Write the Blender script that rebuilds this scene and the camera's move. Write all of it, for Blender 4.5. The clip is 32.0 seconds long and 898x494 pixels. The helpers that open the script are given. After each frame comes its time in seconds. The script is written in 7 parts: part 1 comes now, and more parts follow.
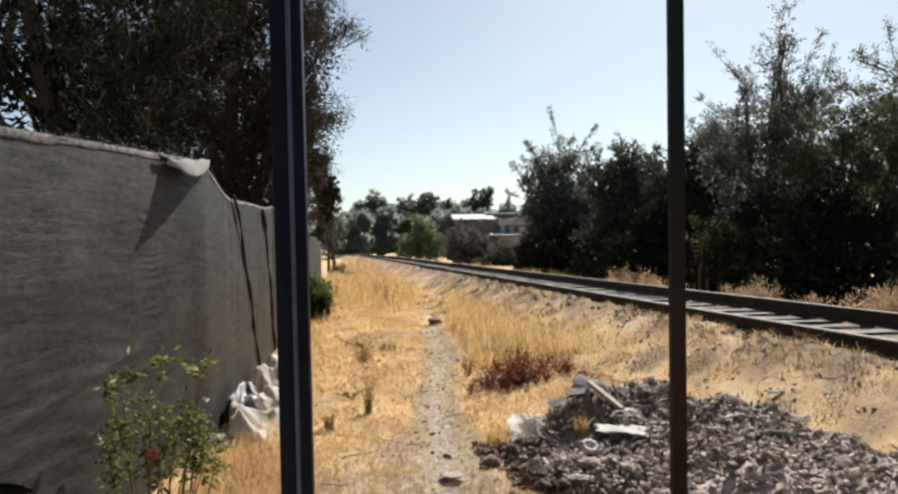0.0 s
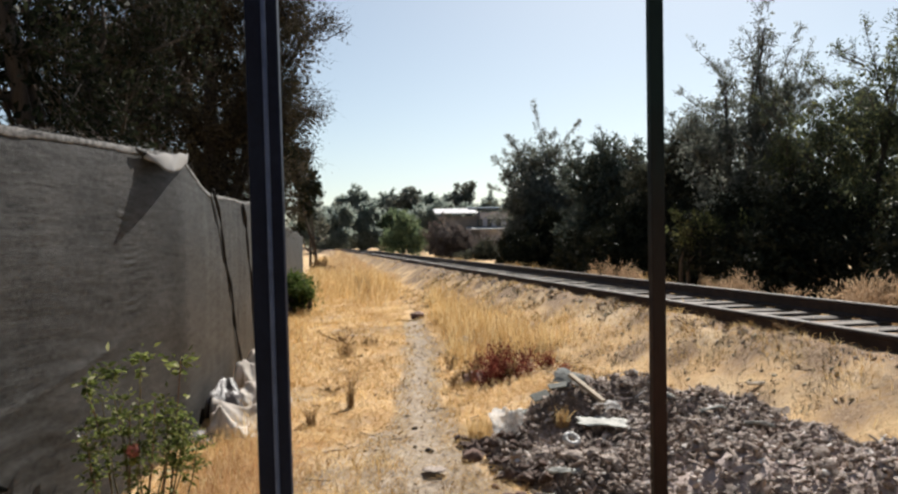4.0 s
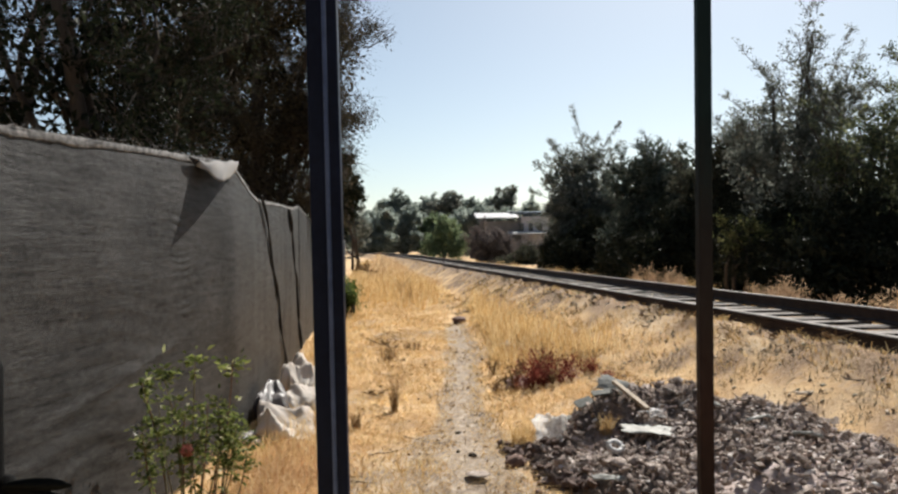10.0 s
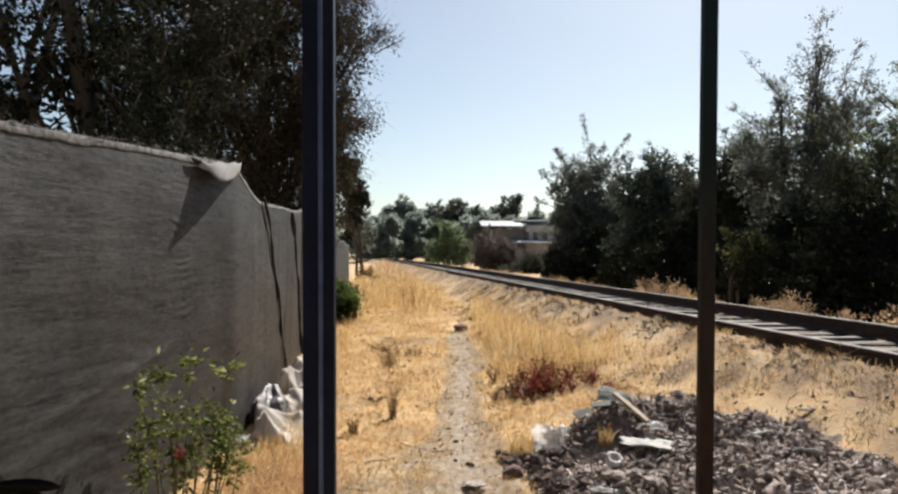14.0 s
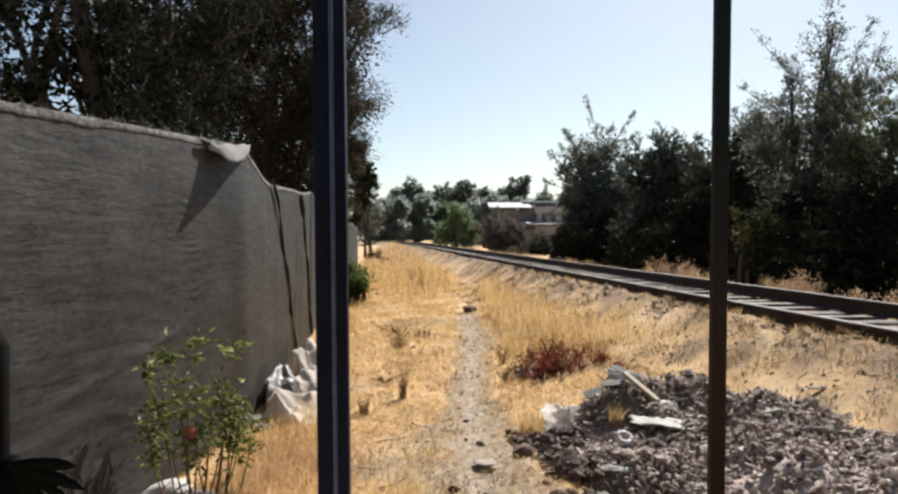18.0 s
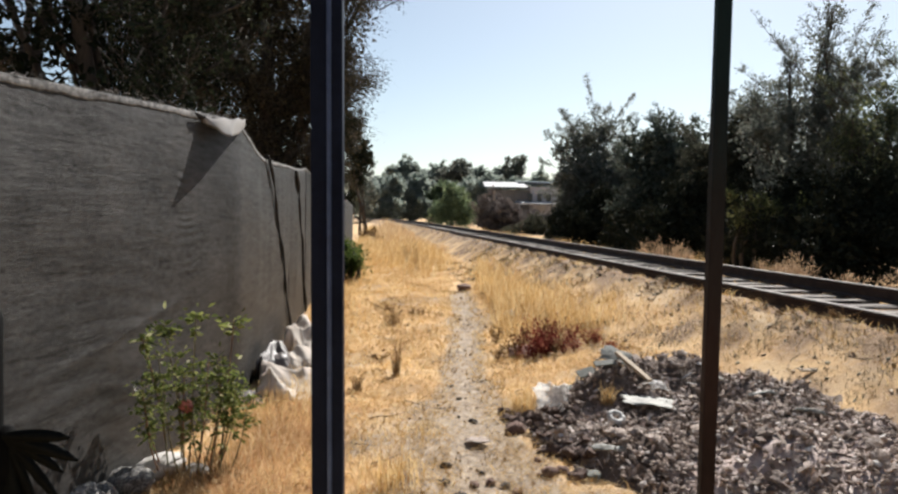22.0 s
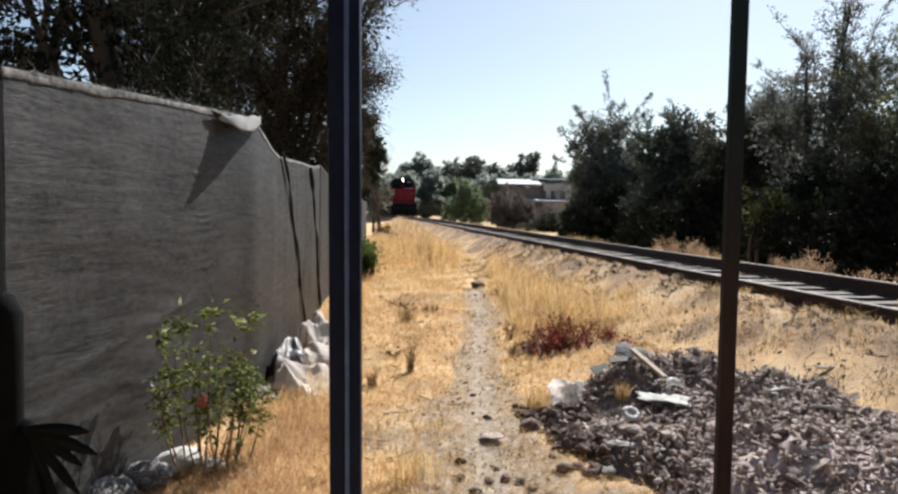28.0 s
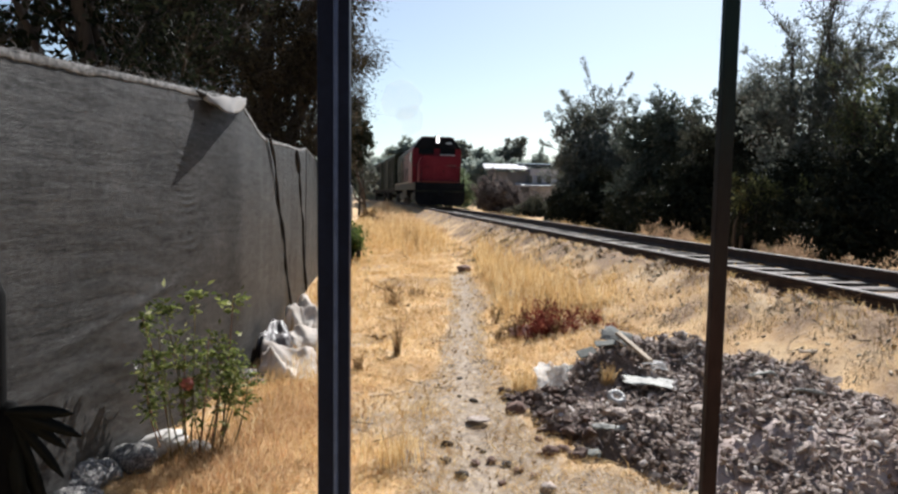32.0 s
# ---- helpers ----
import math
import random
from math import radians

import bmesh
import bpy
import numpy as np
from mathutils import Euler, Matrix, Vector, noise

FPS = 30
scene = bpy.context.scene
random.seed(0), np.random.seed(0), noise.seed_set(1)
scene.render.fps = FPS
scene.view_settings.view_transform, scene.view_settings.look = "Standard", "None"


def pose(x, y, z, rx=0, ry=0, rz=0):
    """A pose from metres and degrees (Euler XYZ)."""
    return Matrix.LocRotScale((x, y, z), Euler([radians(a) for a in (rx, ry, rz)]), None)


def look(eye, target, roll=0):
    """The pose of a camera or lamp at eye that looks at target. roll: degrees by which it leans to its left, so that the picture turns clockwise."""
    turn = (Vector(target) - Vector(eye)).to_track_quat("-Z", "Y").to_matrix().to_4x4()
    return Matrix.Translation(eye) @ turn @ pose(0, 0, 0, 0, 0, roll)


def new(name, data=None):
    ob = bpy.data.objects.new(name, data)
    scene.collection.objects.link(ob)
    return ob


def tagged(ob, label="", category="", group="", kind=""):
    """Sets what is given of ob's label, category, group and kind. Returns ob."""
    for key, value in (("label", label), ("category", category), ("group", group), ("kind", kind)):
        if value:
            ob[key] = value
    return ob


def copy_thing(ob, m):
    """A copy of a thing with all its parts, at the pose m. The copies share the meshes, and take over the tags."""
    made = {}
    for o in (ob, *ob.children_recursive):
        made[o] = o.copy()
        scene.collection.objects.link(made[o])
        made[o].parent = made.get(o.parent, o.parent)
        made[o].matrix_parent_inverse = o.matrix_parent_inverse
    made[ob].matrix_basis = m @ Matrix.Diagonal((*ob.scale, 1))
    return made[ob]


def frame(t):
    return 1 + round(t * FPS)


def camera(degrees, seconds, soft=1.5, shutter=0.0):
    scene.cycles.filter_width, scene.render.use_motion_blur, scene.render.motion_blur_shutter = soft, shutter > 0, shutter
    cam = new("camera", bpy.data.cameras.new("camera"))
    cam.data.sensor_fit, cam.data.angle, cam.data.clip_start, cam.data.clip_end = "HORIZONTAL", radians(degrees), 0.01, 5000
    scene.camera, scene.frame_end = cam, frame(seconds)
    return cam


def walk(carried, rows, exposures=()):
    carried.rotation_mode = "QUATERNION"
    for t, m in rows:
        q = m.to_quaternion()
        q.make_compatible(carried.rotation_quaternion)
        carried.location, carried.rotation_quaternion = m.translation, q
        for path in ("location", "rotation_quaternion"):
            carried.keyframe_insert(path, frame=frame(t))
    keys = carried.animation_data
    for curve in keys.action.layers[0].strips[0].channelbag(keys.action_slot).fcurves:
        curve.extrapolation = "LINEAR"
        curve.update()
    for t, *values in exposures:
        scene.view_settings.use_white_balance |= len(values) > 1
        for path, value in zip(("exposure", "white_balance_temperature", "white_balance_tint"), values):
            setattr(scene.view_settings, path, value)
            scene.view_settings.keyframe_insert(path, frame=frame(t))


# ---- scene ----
cam = camera(60, 32.0, soft=2.45)
PATH = [
    (0, (0.0004, 0.0030, 1.4943), -2.1137, -0.0033, -0.6433),
    (0.5, (-0.0005, 0.0080, 1.4935), -2.2389, 0.0048, -0.5553),
    (1, (-0.0003, 0.0089, 1.4893), -2.1541, -0.0949, -0.5047),
    (1.5, (0.0014, 0.0160, 1.4893), -2.2655, -0.2950, -0.4835),
    (2, (0.0039, 0.0183, 1.4887), -2.4107, -0.4433, -0.4706),
    (2.5, (0.0045, 0.0141, 1.4892), -2.6506, -0.4568, -0.4711),
    (3, (0.0067, 0.0187, 1.4926), -2.8719, -0.4397, -0.5640),
    (3.5, (0.0074, 0.0144, 1.4926), -3.0973, -0.3910, -0.7652),
    (5.5, (0.0082, 0.0177, 1.4898), -4.1907, -0.7096, -0.9698),
    (6, (0.0056, 0.0142, 1.4892), -4.1267, -0.6994, -1.0626),
    (6.5, (0.0049, 0.0123, 1.4902), -4.0736, -0.7426, -1.0419),
    (7, (-0.0003, 0.0065, 1.4932), -3.9585, -0.7172, -0.9355),
    (7.5, (-0.0011, -0.0001, 1.4957), -3.7778, -0.6401, -0.9609),
    (8, (-0.0093, -0.0107, 1.4918), -3.6159, -0.6595, -0.9138),
    (8.5, (-0.0187, -0.0300, 1.4995), -2.9825, -0.5234, -0.8347),
    (9, (-0.0224, -0.0380, 1.5044), -2.2491, -0.3822, -0.7465),
    (9.5, (-0.0209, -0.0413, 1.5068), -1.2523, -0.1272, -0.6445),
    (10, (-0.0183, -0.0367, 1.5073), -0.4070, -0.0977, -0.6460),
    (10.5, (-0.0172, -0.0418, 1.5111), -0.0532, 0.0370, -0.5922),
    (11, (-0.0212, -0.0341, 1.5186), 0.0600, 0.0785, -0.3600),
    (11.5, (-0.0067, -0.0180, 1.5058), -0.0163, 0.2128, -0.0513),
    (12, (-0.0064, -0.0158, 1.4973), -0.0392, 0.1883, 0.4649),
    (12.5, (-0.0019, -0.0061, 1.4961), 0.0276, 0.1815, 0.6843),
    (13, (0.0002, -0.0001, 1.5002), 0.0025, 0.2986, 0.6988),
    (13.5, (0.0050, 0.0050, 1.5021), -0.0495, 0.3588, 0.6759),
    (14, (0.0023, 0.0055, 1.5045), -0.0699, 0.4290, 0.5869),
    (14.5, (-0.0012, 0.0042, 1.5023), -0.0100, 0.4858, 0.5338),
    (16.5, (-0.0114, -0.0027, 1.4985), 0.0212, 0.1728, 0.1337),
    (17, (-0.0131, -0.0082, 1.4985), 0.1158, 0.0123, 0.2284),
    (17.5, (-0.0119, -0.0027, 1.4927), 0.3065, -0.3156, 0.2849),
    (18, (-0.0060, 0.0081, 1.4938), 0.5213, -0.9012, 0.2667),
    (18.5, (-0.0047, 0.0111, 1.4954), 0.5926, -1.1245, 0.2428),
    (19, (-0.0009, 0.0165, 1.4950), 0.4312, -1.3540, 0.3077),
    (19.5, (0.0016, 0.0195, 1.4851), 0.2617, -1.9331, 0.3772),
    (20, (-0.0048, 0.0098, 1.4885), 0.1040, -2.2454, 0.5059),
    (20.5, (-0.0076, 0.0090, 1.4877), -0.0232, -2.4146, 0.7604),
    (21, (-0.0094, 0.0082, 1.4882), -0.0913, -2.5123, 0.8860),
    (21.5, (-0.0144, 0.0070, 1.4925), 0.0178, -2.4995, 1.0373),
    (22, (-0.0093, 0.0130, 1.4882), 0.1173, -2.4547, 1.0726),
    (22.5, (-0.0123, 0.0031, 1.4933), 0.1269, -2.2586, 1.1478),
    (23, (-0.0094, 0.0062, 1.4903), 0.2052, -2.1688, 1.1824),
    (23.5, (-0.0161, 0.0080, 1.4902), 0.2417, -2.0714, 1.3144),
    (24, (-0.0244, -0.0000, 1.4884), 0.3731, -1.9992, 1.4867),
    (24.5, (-0.0252, -0.0023, 1.4871), 0.4392, -1.9363, 1.8191),
    (25, (-0.0215, -0.0008, 1.4812), 0.6496, -2.0322, 1.7553),
    (25.5, (-0.0276, -0.0066, 1.4824), 0.7923, -2.0309, 1.7597),
    (27.5, (-0.0150, 0.0016, 1.4837), 1.2627, -2.4607, 1.1602),
    (28, (-0.0160, 0.0053, 1.4827), 1.1027, -2.6703, 1.0058),
    (28.5, (-0.0184, 0.0121, 1.4793), 1.1026, -2.9578, 0.9725),
    (29, (-0.0161, 0.0177, 1.4793), 1.0237, -3.2586, 1.0377),
    (29.5, (-0.0107, 0.0223, 1.4787), 0.8651, -3.5273, 1.0478),
    (30, (-0.0175, 0.0215, 1.4807), 0.6390, -3.6969, 1.1530),
    (30.5, (-0.0171, 0.0142, 1.4796), -0.0007, -3.5691, 1.1980),
    (31, (-0.0182, 0.0093, 1.4760), -0.1174, -3.5920, 1.1826),
    (31.5, (-0.0219, 0.0122, 1.4751), -0.0914, -3.6465, 1.2473),
    (32, (-0.0246, 0.0195, 1.4730), 0.0409, -3.7904, 1.3456),
]


def aim(eye, yaw, pitch, roll):
    """Pose of the carried camera from yaw (to the left of +y), pitch and roll in degrees."""
    a, b = radians(yaw), radians(pitch)
    way = Vector((-math.sin(a) * math.cos(b), math.cos(a) * math.cos(b), math.sin(b)))
    return look(Vector(eye), Vector(eye) + way, roll)


EXPOSURE = 0.74
walk(cam, [(t, aim(e, a, b, c)) for t, e, a, b, c in PATH], [(t, EXPOSURE + d, k, n) for t, d, k, n in ((0, -0.08, 6590, 8.5), (3, -0.12, 6590, 8.5), (9, -0.10, 6590, 8.5), (12, -0.09, 6580, 9), (16, -0.05, 6550, 9.5), (24, 0.0, 6450, 9.5), (29, 0.03, 6230, 10), (32, 0.03, 6160, 10))])

# ---- light ----
SUN_TURN, SUN_RISE = 22, 41      # degrees to the right of +y, and above the horizon
world = bpy.data.worlds.new("world")
scene.world = world
world.use_nodes = True
sky = world.node_tree.nodes.new("ShaderNodeTexSky")
sky.sky_type, sky.sun_disc = "NISHITA", False
sky.sun_elevation, sky.sun_rotation = radians(SUN_RISE), radians(SUN_TURN)
sky.air_density, sky.dust_density, sky.ozone_density = 0.85, 0.75, 1.8
back = world.node_tree.nodes["Background"]
tint = world.node_tree.nodes.new("ShaderNodeMix")
tint.data_type, tint.blend_type = "RGBA", "MULTIPLY"
tint.inputs[0].default_value, tint.inputs[7].default_value = 1.0, (1.0, 1.02, 0.965, 1)
world.node_tree.links.new(sky.outputs[0], tint.inputs[6])
haze = world.node_tree.nodes.new("ShaderNodeHueSaturation")
haze.inputs["Saturation"].default_value = 0.83
world.node_tree.links.new(tint.outputs[2], haze.inputs["Color"])
world.node_tree.links.new(haze.outputs[0], back.inputs[0])
back.inputs[1].default_value = 0.070
sun = new("sun", bpy.data.lights.new("sun", "SUN"))
sun.data.energy, sun.data.angle, sun.data.color = 5.1, radians(0.55), (1.0, 0.96, 0.91)
_a, _b = radians(SUN_TURN), radians(SUN_RISE)
SUN_WAY = Vector((math.sin(_a) * math.cos(_b), math.cos(_a) * math.cos(_b), math.sin(_b)))
sun.matrix_world = look(SUN_WAY * 60, (0, 0, 0))


# ---- materials ----
def tree_of(name):
    m = bpy.data.materials.new(name)
    m.use_nodes = True
    nt = m.node_tree
    return m, nt, nt.nodes["Principled BSDF"]


def ramp(nt, fac, stops):
    r = nt.nodes.new("ShaderNodeValToRGB")
    el = r.color_ramp.elements
    while len(el) < len(stops):
        el.new(0.5)
    for e, (p, c) in zip(el, stops):
        e.position, e.color = p, (*c, 1)
    nt.links.new(fac, r.inputs[0])
    return r.outputs[0]


def noise_tex(nt, scale, detail=4, rough=0.6, coords="Object", stretch=None):
    tc = nt.nodes.new("ShaderNodeTexCoord")
    n = nt.nodes.new("ShaderNodeTexNoise")
    n.inputs["Scale"].default_value, n.inputs["Detail"].default_value, n.inputs["Roughness"].default_value = scale, detail, rough
    if stretch:
        mp = nt.nodes.new("ShaderNodeMapping")
        mp.inputs["Scale"].default_value = stretch
        nt.links.new(tc.outputs[coords], mp.inputs[0])
        nt.links.new(mp.outputs[0], n.inputs[0])
    else:
        nt.links.new(tc.outputs[coords], n.inputs[0])
    return n.outputs[0]


def mixed(nt, fac, a, b, mode="MIX"):
    x = nt.nodes.new("ShaderNodeMix")
    x.data_type, x.blend_type = "RGBA", mode
    for sock, v in ((x.inputs[0], fac), (x.inputs[6], a), (x.inputs[7], b)):
        if isinstance(v, (int, float)):
            sock.default_value = v
        elif isinstance(v, tuple):
            sock.default_value = (*v, 1)
        else:
            nt.links.new(v, sock)
    return x.outputs[2]


def bumped(nt, bsdf, height, strength=0.3, distance=0.01):
    b = nt.nodes.new("ShaderNodeBump")
    b.inputs["Strength"].default_value, b.inputs["Distance"].default_value = strength, distance
    nt.links.new(height, b.inputs["Height"])
    nt.links.new(b.outputs[0], bsdf.inputs["Normal"])


def mat_surface(name, stops, scale, rough=0.85, metal=0.0, bump=0.3, fine=None, vary=0.25, distance=0.01, stretch=None):
    """A grained surface: colour stops over one noise, a fine noise on top, and a different brightness object by object."""
    m, nt, p = tree_of(name)
    n1 = noise_tex(nt, scale, 5, stretch=stretch)
    n2 = noise_tex(nt, fine or scale * 7, 6, stretch=stretch)
    col = ramp(nt, n1, stops)
    col = mixed(nt, 0.55, col, ramp(nt, n2, [(0.3, (0.45, 0.45, 0.45)), (0.7, (1, 1, 1))]), "MULTIPLY")
    if vary:
        oi = nt.nodes.new("ShaderNodeObjectInfo")
        col = mixed(nt, vary, col, ramp(nt, oi.outputs["Random"], [(0.0, (0.35, 0.33, 0.32)), (1.0, (1, 1, 1))]), "MULTIPLY")
    nt.links.new(col, p.inputs["Base Color"])
    p.inputs["Roughness"].default_value, p.inputs["Metallic"].default_value = rough, metal
    if bump:
        bumped(nt, p, n2, bump, distance)
    return m


def mat_leaf(name, stops, thin=0.35, rough=0.55):
    """Leaves: colour leaf by leaf, with some light passing through."""
    m, nt, p = tree_of(name)
    geo = nt.nodes.new("ShaderNodeNewGeometry")
    col = ramp(nt, geo.outputs["Random Per Island"], stops)
    big = noise_tex(nt, 0.9, 2)
    col = mixed(nt, 0.5, col, ramp(nt, big, [(0.35, (0.55, 0.5, 0.5)), (0.65, (1, 1, 1))]), "MULTIPLY")
    nt.links.new(col, p.inputs["Base Color"])
    p.inputs["Roughness"].default_value = rough
    p.inputs["Specular IOR Level"].default_value = 0.03
    tr = nt.nodes.new("ShaderNodeBsdfTranslucent")
    nt.links.new(col, tr.inputs[0])
    mx = nt.nodes.new("ShaderNodeMixShader")
    mx.inputs[0].default_value = thin
    nt.links.new(p.outputs[0], mx.inputs[1])
    nt.links.new(tr.outputs[0], mx.inputs[2])
    nt.links.new(mx.outputs[0], nt.nodes["Material Output"].inputs[0])
    return m


def mat_ground():
    """Dry ground: straw litter, trodden grey-brown soil and gravel, by where it is bare, with crumbs and scraps at two sizes."""
    m, nt, p = tree_of("dry_ground")
    at = nt.nodes.new("ShaderNodeAttribute")
    at.attribute_name = "bare"
    gr = nt.nodes.new("ShaderNodeAttribute")
    gr.attribute_name = "gravel"
    n1, n2, n3 = noise_tex(nt, 1.3, 6), noise_tex(nt, 14, 6, 0.7), noise_tex(nt, 55, 4)
    straw = ramp(nt, n1, [(0.3, (0.48, 0.31, 0.16)), (0.5, (0.66, 0.452, 0.245)), (0.7, (0.78, 0.59, 0.37))])
    straw = mixed(nt, 0.6, straw, ramp(nt, n2, [(0.3, (0.40, 0.34, 0.28)), (0.58, (1, 1, 1))]), "MULTIPLY")
    soil = ramp(nt, mixed(nt, 0.4, n2, n3), [(0.34, (0.14, 0.105, 0.08)), (0.5, (0.34, 0.275, 0.21)), (0.66, (0.54, 0.455, 0.365))])
    grav = ramp(nt, mixed(nt, 0.5, n2, n3), [(0.35, (0.10, 0.066, 0.042)), (0.5, (0.28, 0.19, 0.122)), (0.65, (0.50, 0.37, 0.25))])
    def edge(attribute, high):
        e = nt.nodes.new("ShaderNodeMath")
        e.operation = "MULTIPLY_ADD"
        nt.links.new(n2, e.inputs[0])
        e.inputs[1].default_value = 0.9
        nt.links.new(attribute.outputs["Fac"], e.inputs[2])
        return ramp(nt, e.outputs[0], [(0.62, (0, 0, 0)), (high, (1, 1, 1))])
    col = mixed(nt, edge(gr, 1.0), mixed(nt, edge(at, 0.95), straw, soil), grav)
    scrap = noise_tex(nt, 19, 5, 0.8, stretch=(1, 1.9, 1))
    col = mixed(nt, 0.85, col, ramp(nt, scrap, [(0.32, (0.20, 0.15, 0.11)), (0.42, (1, 1, 1))]), "MULTIPLY")
    nt.links.new(col, p.inputs["Base Color"])
    p.inputs["Roughness"].default_value = 0.95
    p.inputs["Specular IOR Level"].default_value = 0.1
    bumped(nt, p, n2, 0.7, 0.03)
    return m


M_GROUND = mat_ground()


def mat_cloth():
    """Dusty shade cloth: large blotches, level streaks of the weave, fine grain; the plastic threads shine at a flat angle."""
    m, nt, p = tree_of("shade_cloth")
    col = ramp(nt, noise_tex(nt, 1.7, 5, 0.65), [(0.32, (0.006, 0.0056, 0.0053)), (0.5, (0.019, 0.0178, 0.0168)), (0.68, (0.040, 0.0375, 0.035))])
    streak = noise_tex(nt, 3.0, 6, 0.7, stretch=(1, 0.8, 9))
    grain = noise_tex(nt, 26, 5, 0.75, stretch=(1, 0.6, 1.5))
    thread = noise_tex(nt, 16, 5, 0.8, stretch=(1, 0.5, 7))
    col = mixed(nt, 0.42, col, ramp(nt, streak, [(0.32, (0.50, 0.49, 0.48)), (0.55, (0.98, 0.98, 0.98)), (0.75, (1, 1, 1))]), "MULTIPLY")
    col = mixed(nt, 0.6, col, ramp(nt, grain, [(0.3, (0.55, 0.55, 0.55)), (0.7, (1, 1, 1))]), "MULTIPLY")
    col = mixed(nt, 0.35, col, ramp(nt, thread, [(0.36, (0.45, 0.45, 0.45)), (0.5, (0.95, 0.95, 0.95)), (0.7, (1.0, 1.0, 1.0))]), "MULTIPLY")
    nt.links.new(col, p.inputs["Base Color"])
    p.inputs["Roughness"].default_value = 0.56
    nt.links.new(ramp(nt, mixed(nt, 0.5, grain, streak), [(0.35, (0.08, 0.08, 0.08)), (0.62, (0.58, 0.58, 0.58))]), p.inputs["Specular IOR Level"])
    p.inputs["Specular Tint"].default_value = (1, 0.97, 0.94, 1)
    bumped(nt, p, mixed(nt, 0.5, streak, thread), 0.5, 0.014)
    return m


M_CLOTH = mat_cloth()
M_SEAM = mat_surface("dark_seam", [(0.3, (0.012, 0.011, 0.010)), (0.7, (0.03, 0.027, 0.025))], 8, 0.9)
M_STEEL = mat_surface("painted_steel", [(0.3, (0.004, 0.007, 0.020)), (0.7, (0.009, 0.015, 0.037))], 5, 0.45, 0.0, 0.1, 60, 0.0, 0.001)
for _m in (M_STEEL,):
    _m.node_tree.nodes["Principled BSDF"].inputs["Specular IOR Level"].default_value = 0.10


def mat_rust_post():
    """Dark teal paint that gives way to brown rust lower down."""
    m, nt, p = tree_of("rusty_steel")
    tc = nt.nodes.new("ShaderNodeTexCoord")
    sep = nt.nodes.new("ShaderNodeSeparateXYZ")
    nt.links.new(tc.outputs["Object"], sep.inputs[0])
    add = nt.nodes.new("ShaderNodeMath")
    add.operation = "MULTIPLY_ADD"
    n = noise_tex(nt, 6, 5, 0.7, stretch=(1, 1, 0.3))
    nt.links.new(n, add.inputs[0])
    add.inputs[1].default_value = 1.2
    nt.links.new(sep.outputs[2], add.inputs[2])
    worn = ramp(nt, n, [(0.35, (0.014, 0.009, 0.009)), (0.65, (0.040, 0.024, 0.022))])
    paint = ramp(nt, n, [(0.35, (0.006, 0.014, 0.017)), (0.65, (0.011, 0.023, 0.027))])
    fade = nt.nodes.new("ShaderNodeMapRange")
    fade.inputs[1].default_value, fade.inputs[2].default_value = 1.7, 2.5
    nt.links.new(add.outputs[0], fade.inputs[0])
    nt.links.new(mixed(nt, fade.outputs[0], worn, paint), p.inputs["Base Color"])
    p.inputs["Roughness"].default_value = 0.6
    bumped(nt, p, n, 0.2, 0.001)
    return m


M_RUSTPOST = mat_rust_post()
M_RUSTPOST.node_tree.nodes["Principled BSDF"].inputs["Specular IOR Level"].default_value = 0.08
M_RAIL = mat_surface("rusty_rail", [(0.3, (0.024, 0.014, 0.010)), (0.7, (0.066, 0.038, 0.027))], 6, 0.8, 0.2, 0.3, 50, 0.0)
M_RAILTOP = mat_surface("worn_rail_head", [(0.3, (0.10, 0.08, 0.072)), (0.7, (0.20, 0.175, 0.16))], 9, 0.75, 0.2, 0.1, 50, 0.0)
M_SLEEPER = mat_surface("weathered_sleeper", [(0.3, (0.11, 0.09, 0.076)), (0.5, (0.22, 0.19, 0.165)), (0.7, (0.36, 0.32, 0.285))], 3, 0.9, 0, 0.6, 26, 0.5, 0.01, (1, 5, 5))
# Near-black timber puts the shade of the gaps into the sleepers' sides.
M_SLEEPER_SHADED = mat_surface("shaded_sleeper_timber", [(0.3, (0.014, 0.011, 0.009)), (0.7, (0.045, 0.035, 0.028))], 4, 0.9, 0, 0.5, 26, 0.3, 0.01)
M_STONE = mat_surface("grey_rubble", [(0.3, (0.22, 0.165, 0.13)), (0.5, (0.45, 0.36, 0.30)), (0.7, (0.72, 0.61, 0.53))], 5, 0.92, 0, 0.5, 40, 0.6, 0.008)
M_BARK = mat_surface("bark", [(0.3, (0.035, 0.026, 0.02)), (0.7, (0.11, 0.085, 0.065))], 6, 0.95, 0, 0.6, 40, 0.0, 0.01, (1, 1, 0.25))
M_LEAF_DARK = mat_leaf("dark_leaves", [(0.0, (0.05, 0.066, 0.052)), (0.5, (0.10, 0.122, 0.10)), (0.85, (0.15, 0.172, 0.14)), (1.0, (0.21, 0.225, 0.18))], 0.35)
M_LEAF_BROWN = mat_leaf("brownish_leaves", [(0.0, (0.036, 0.04, 0.028)), (0.5, (0.07, 0.074, 0.052)), (1.0, (0.135, 0.135, 0.10))], 0.4)
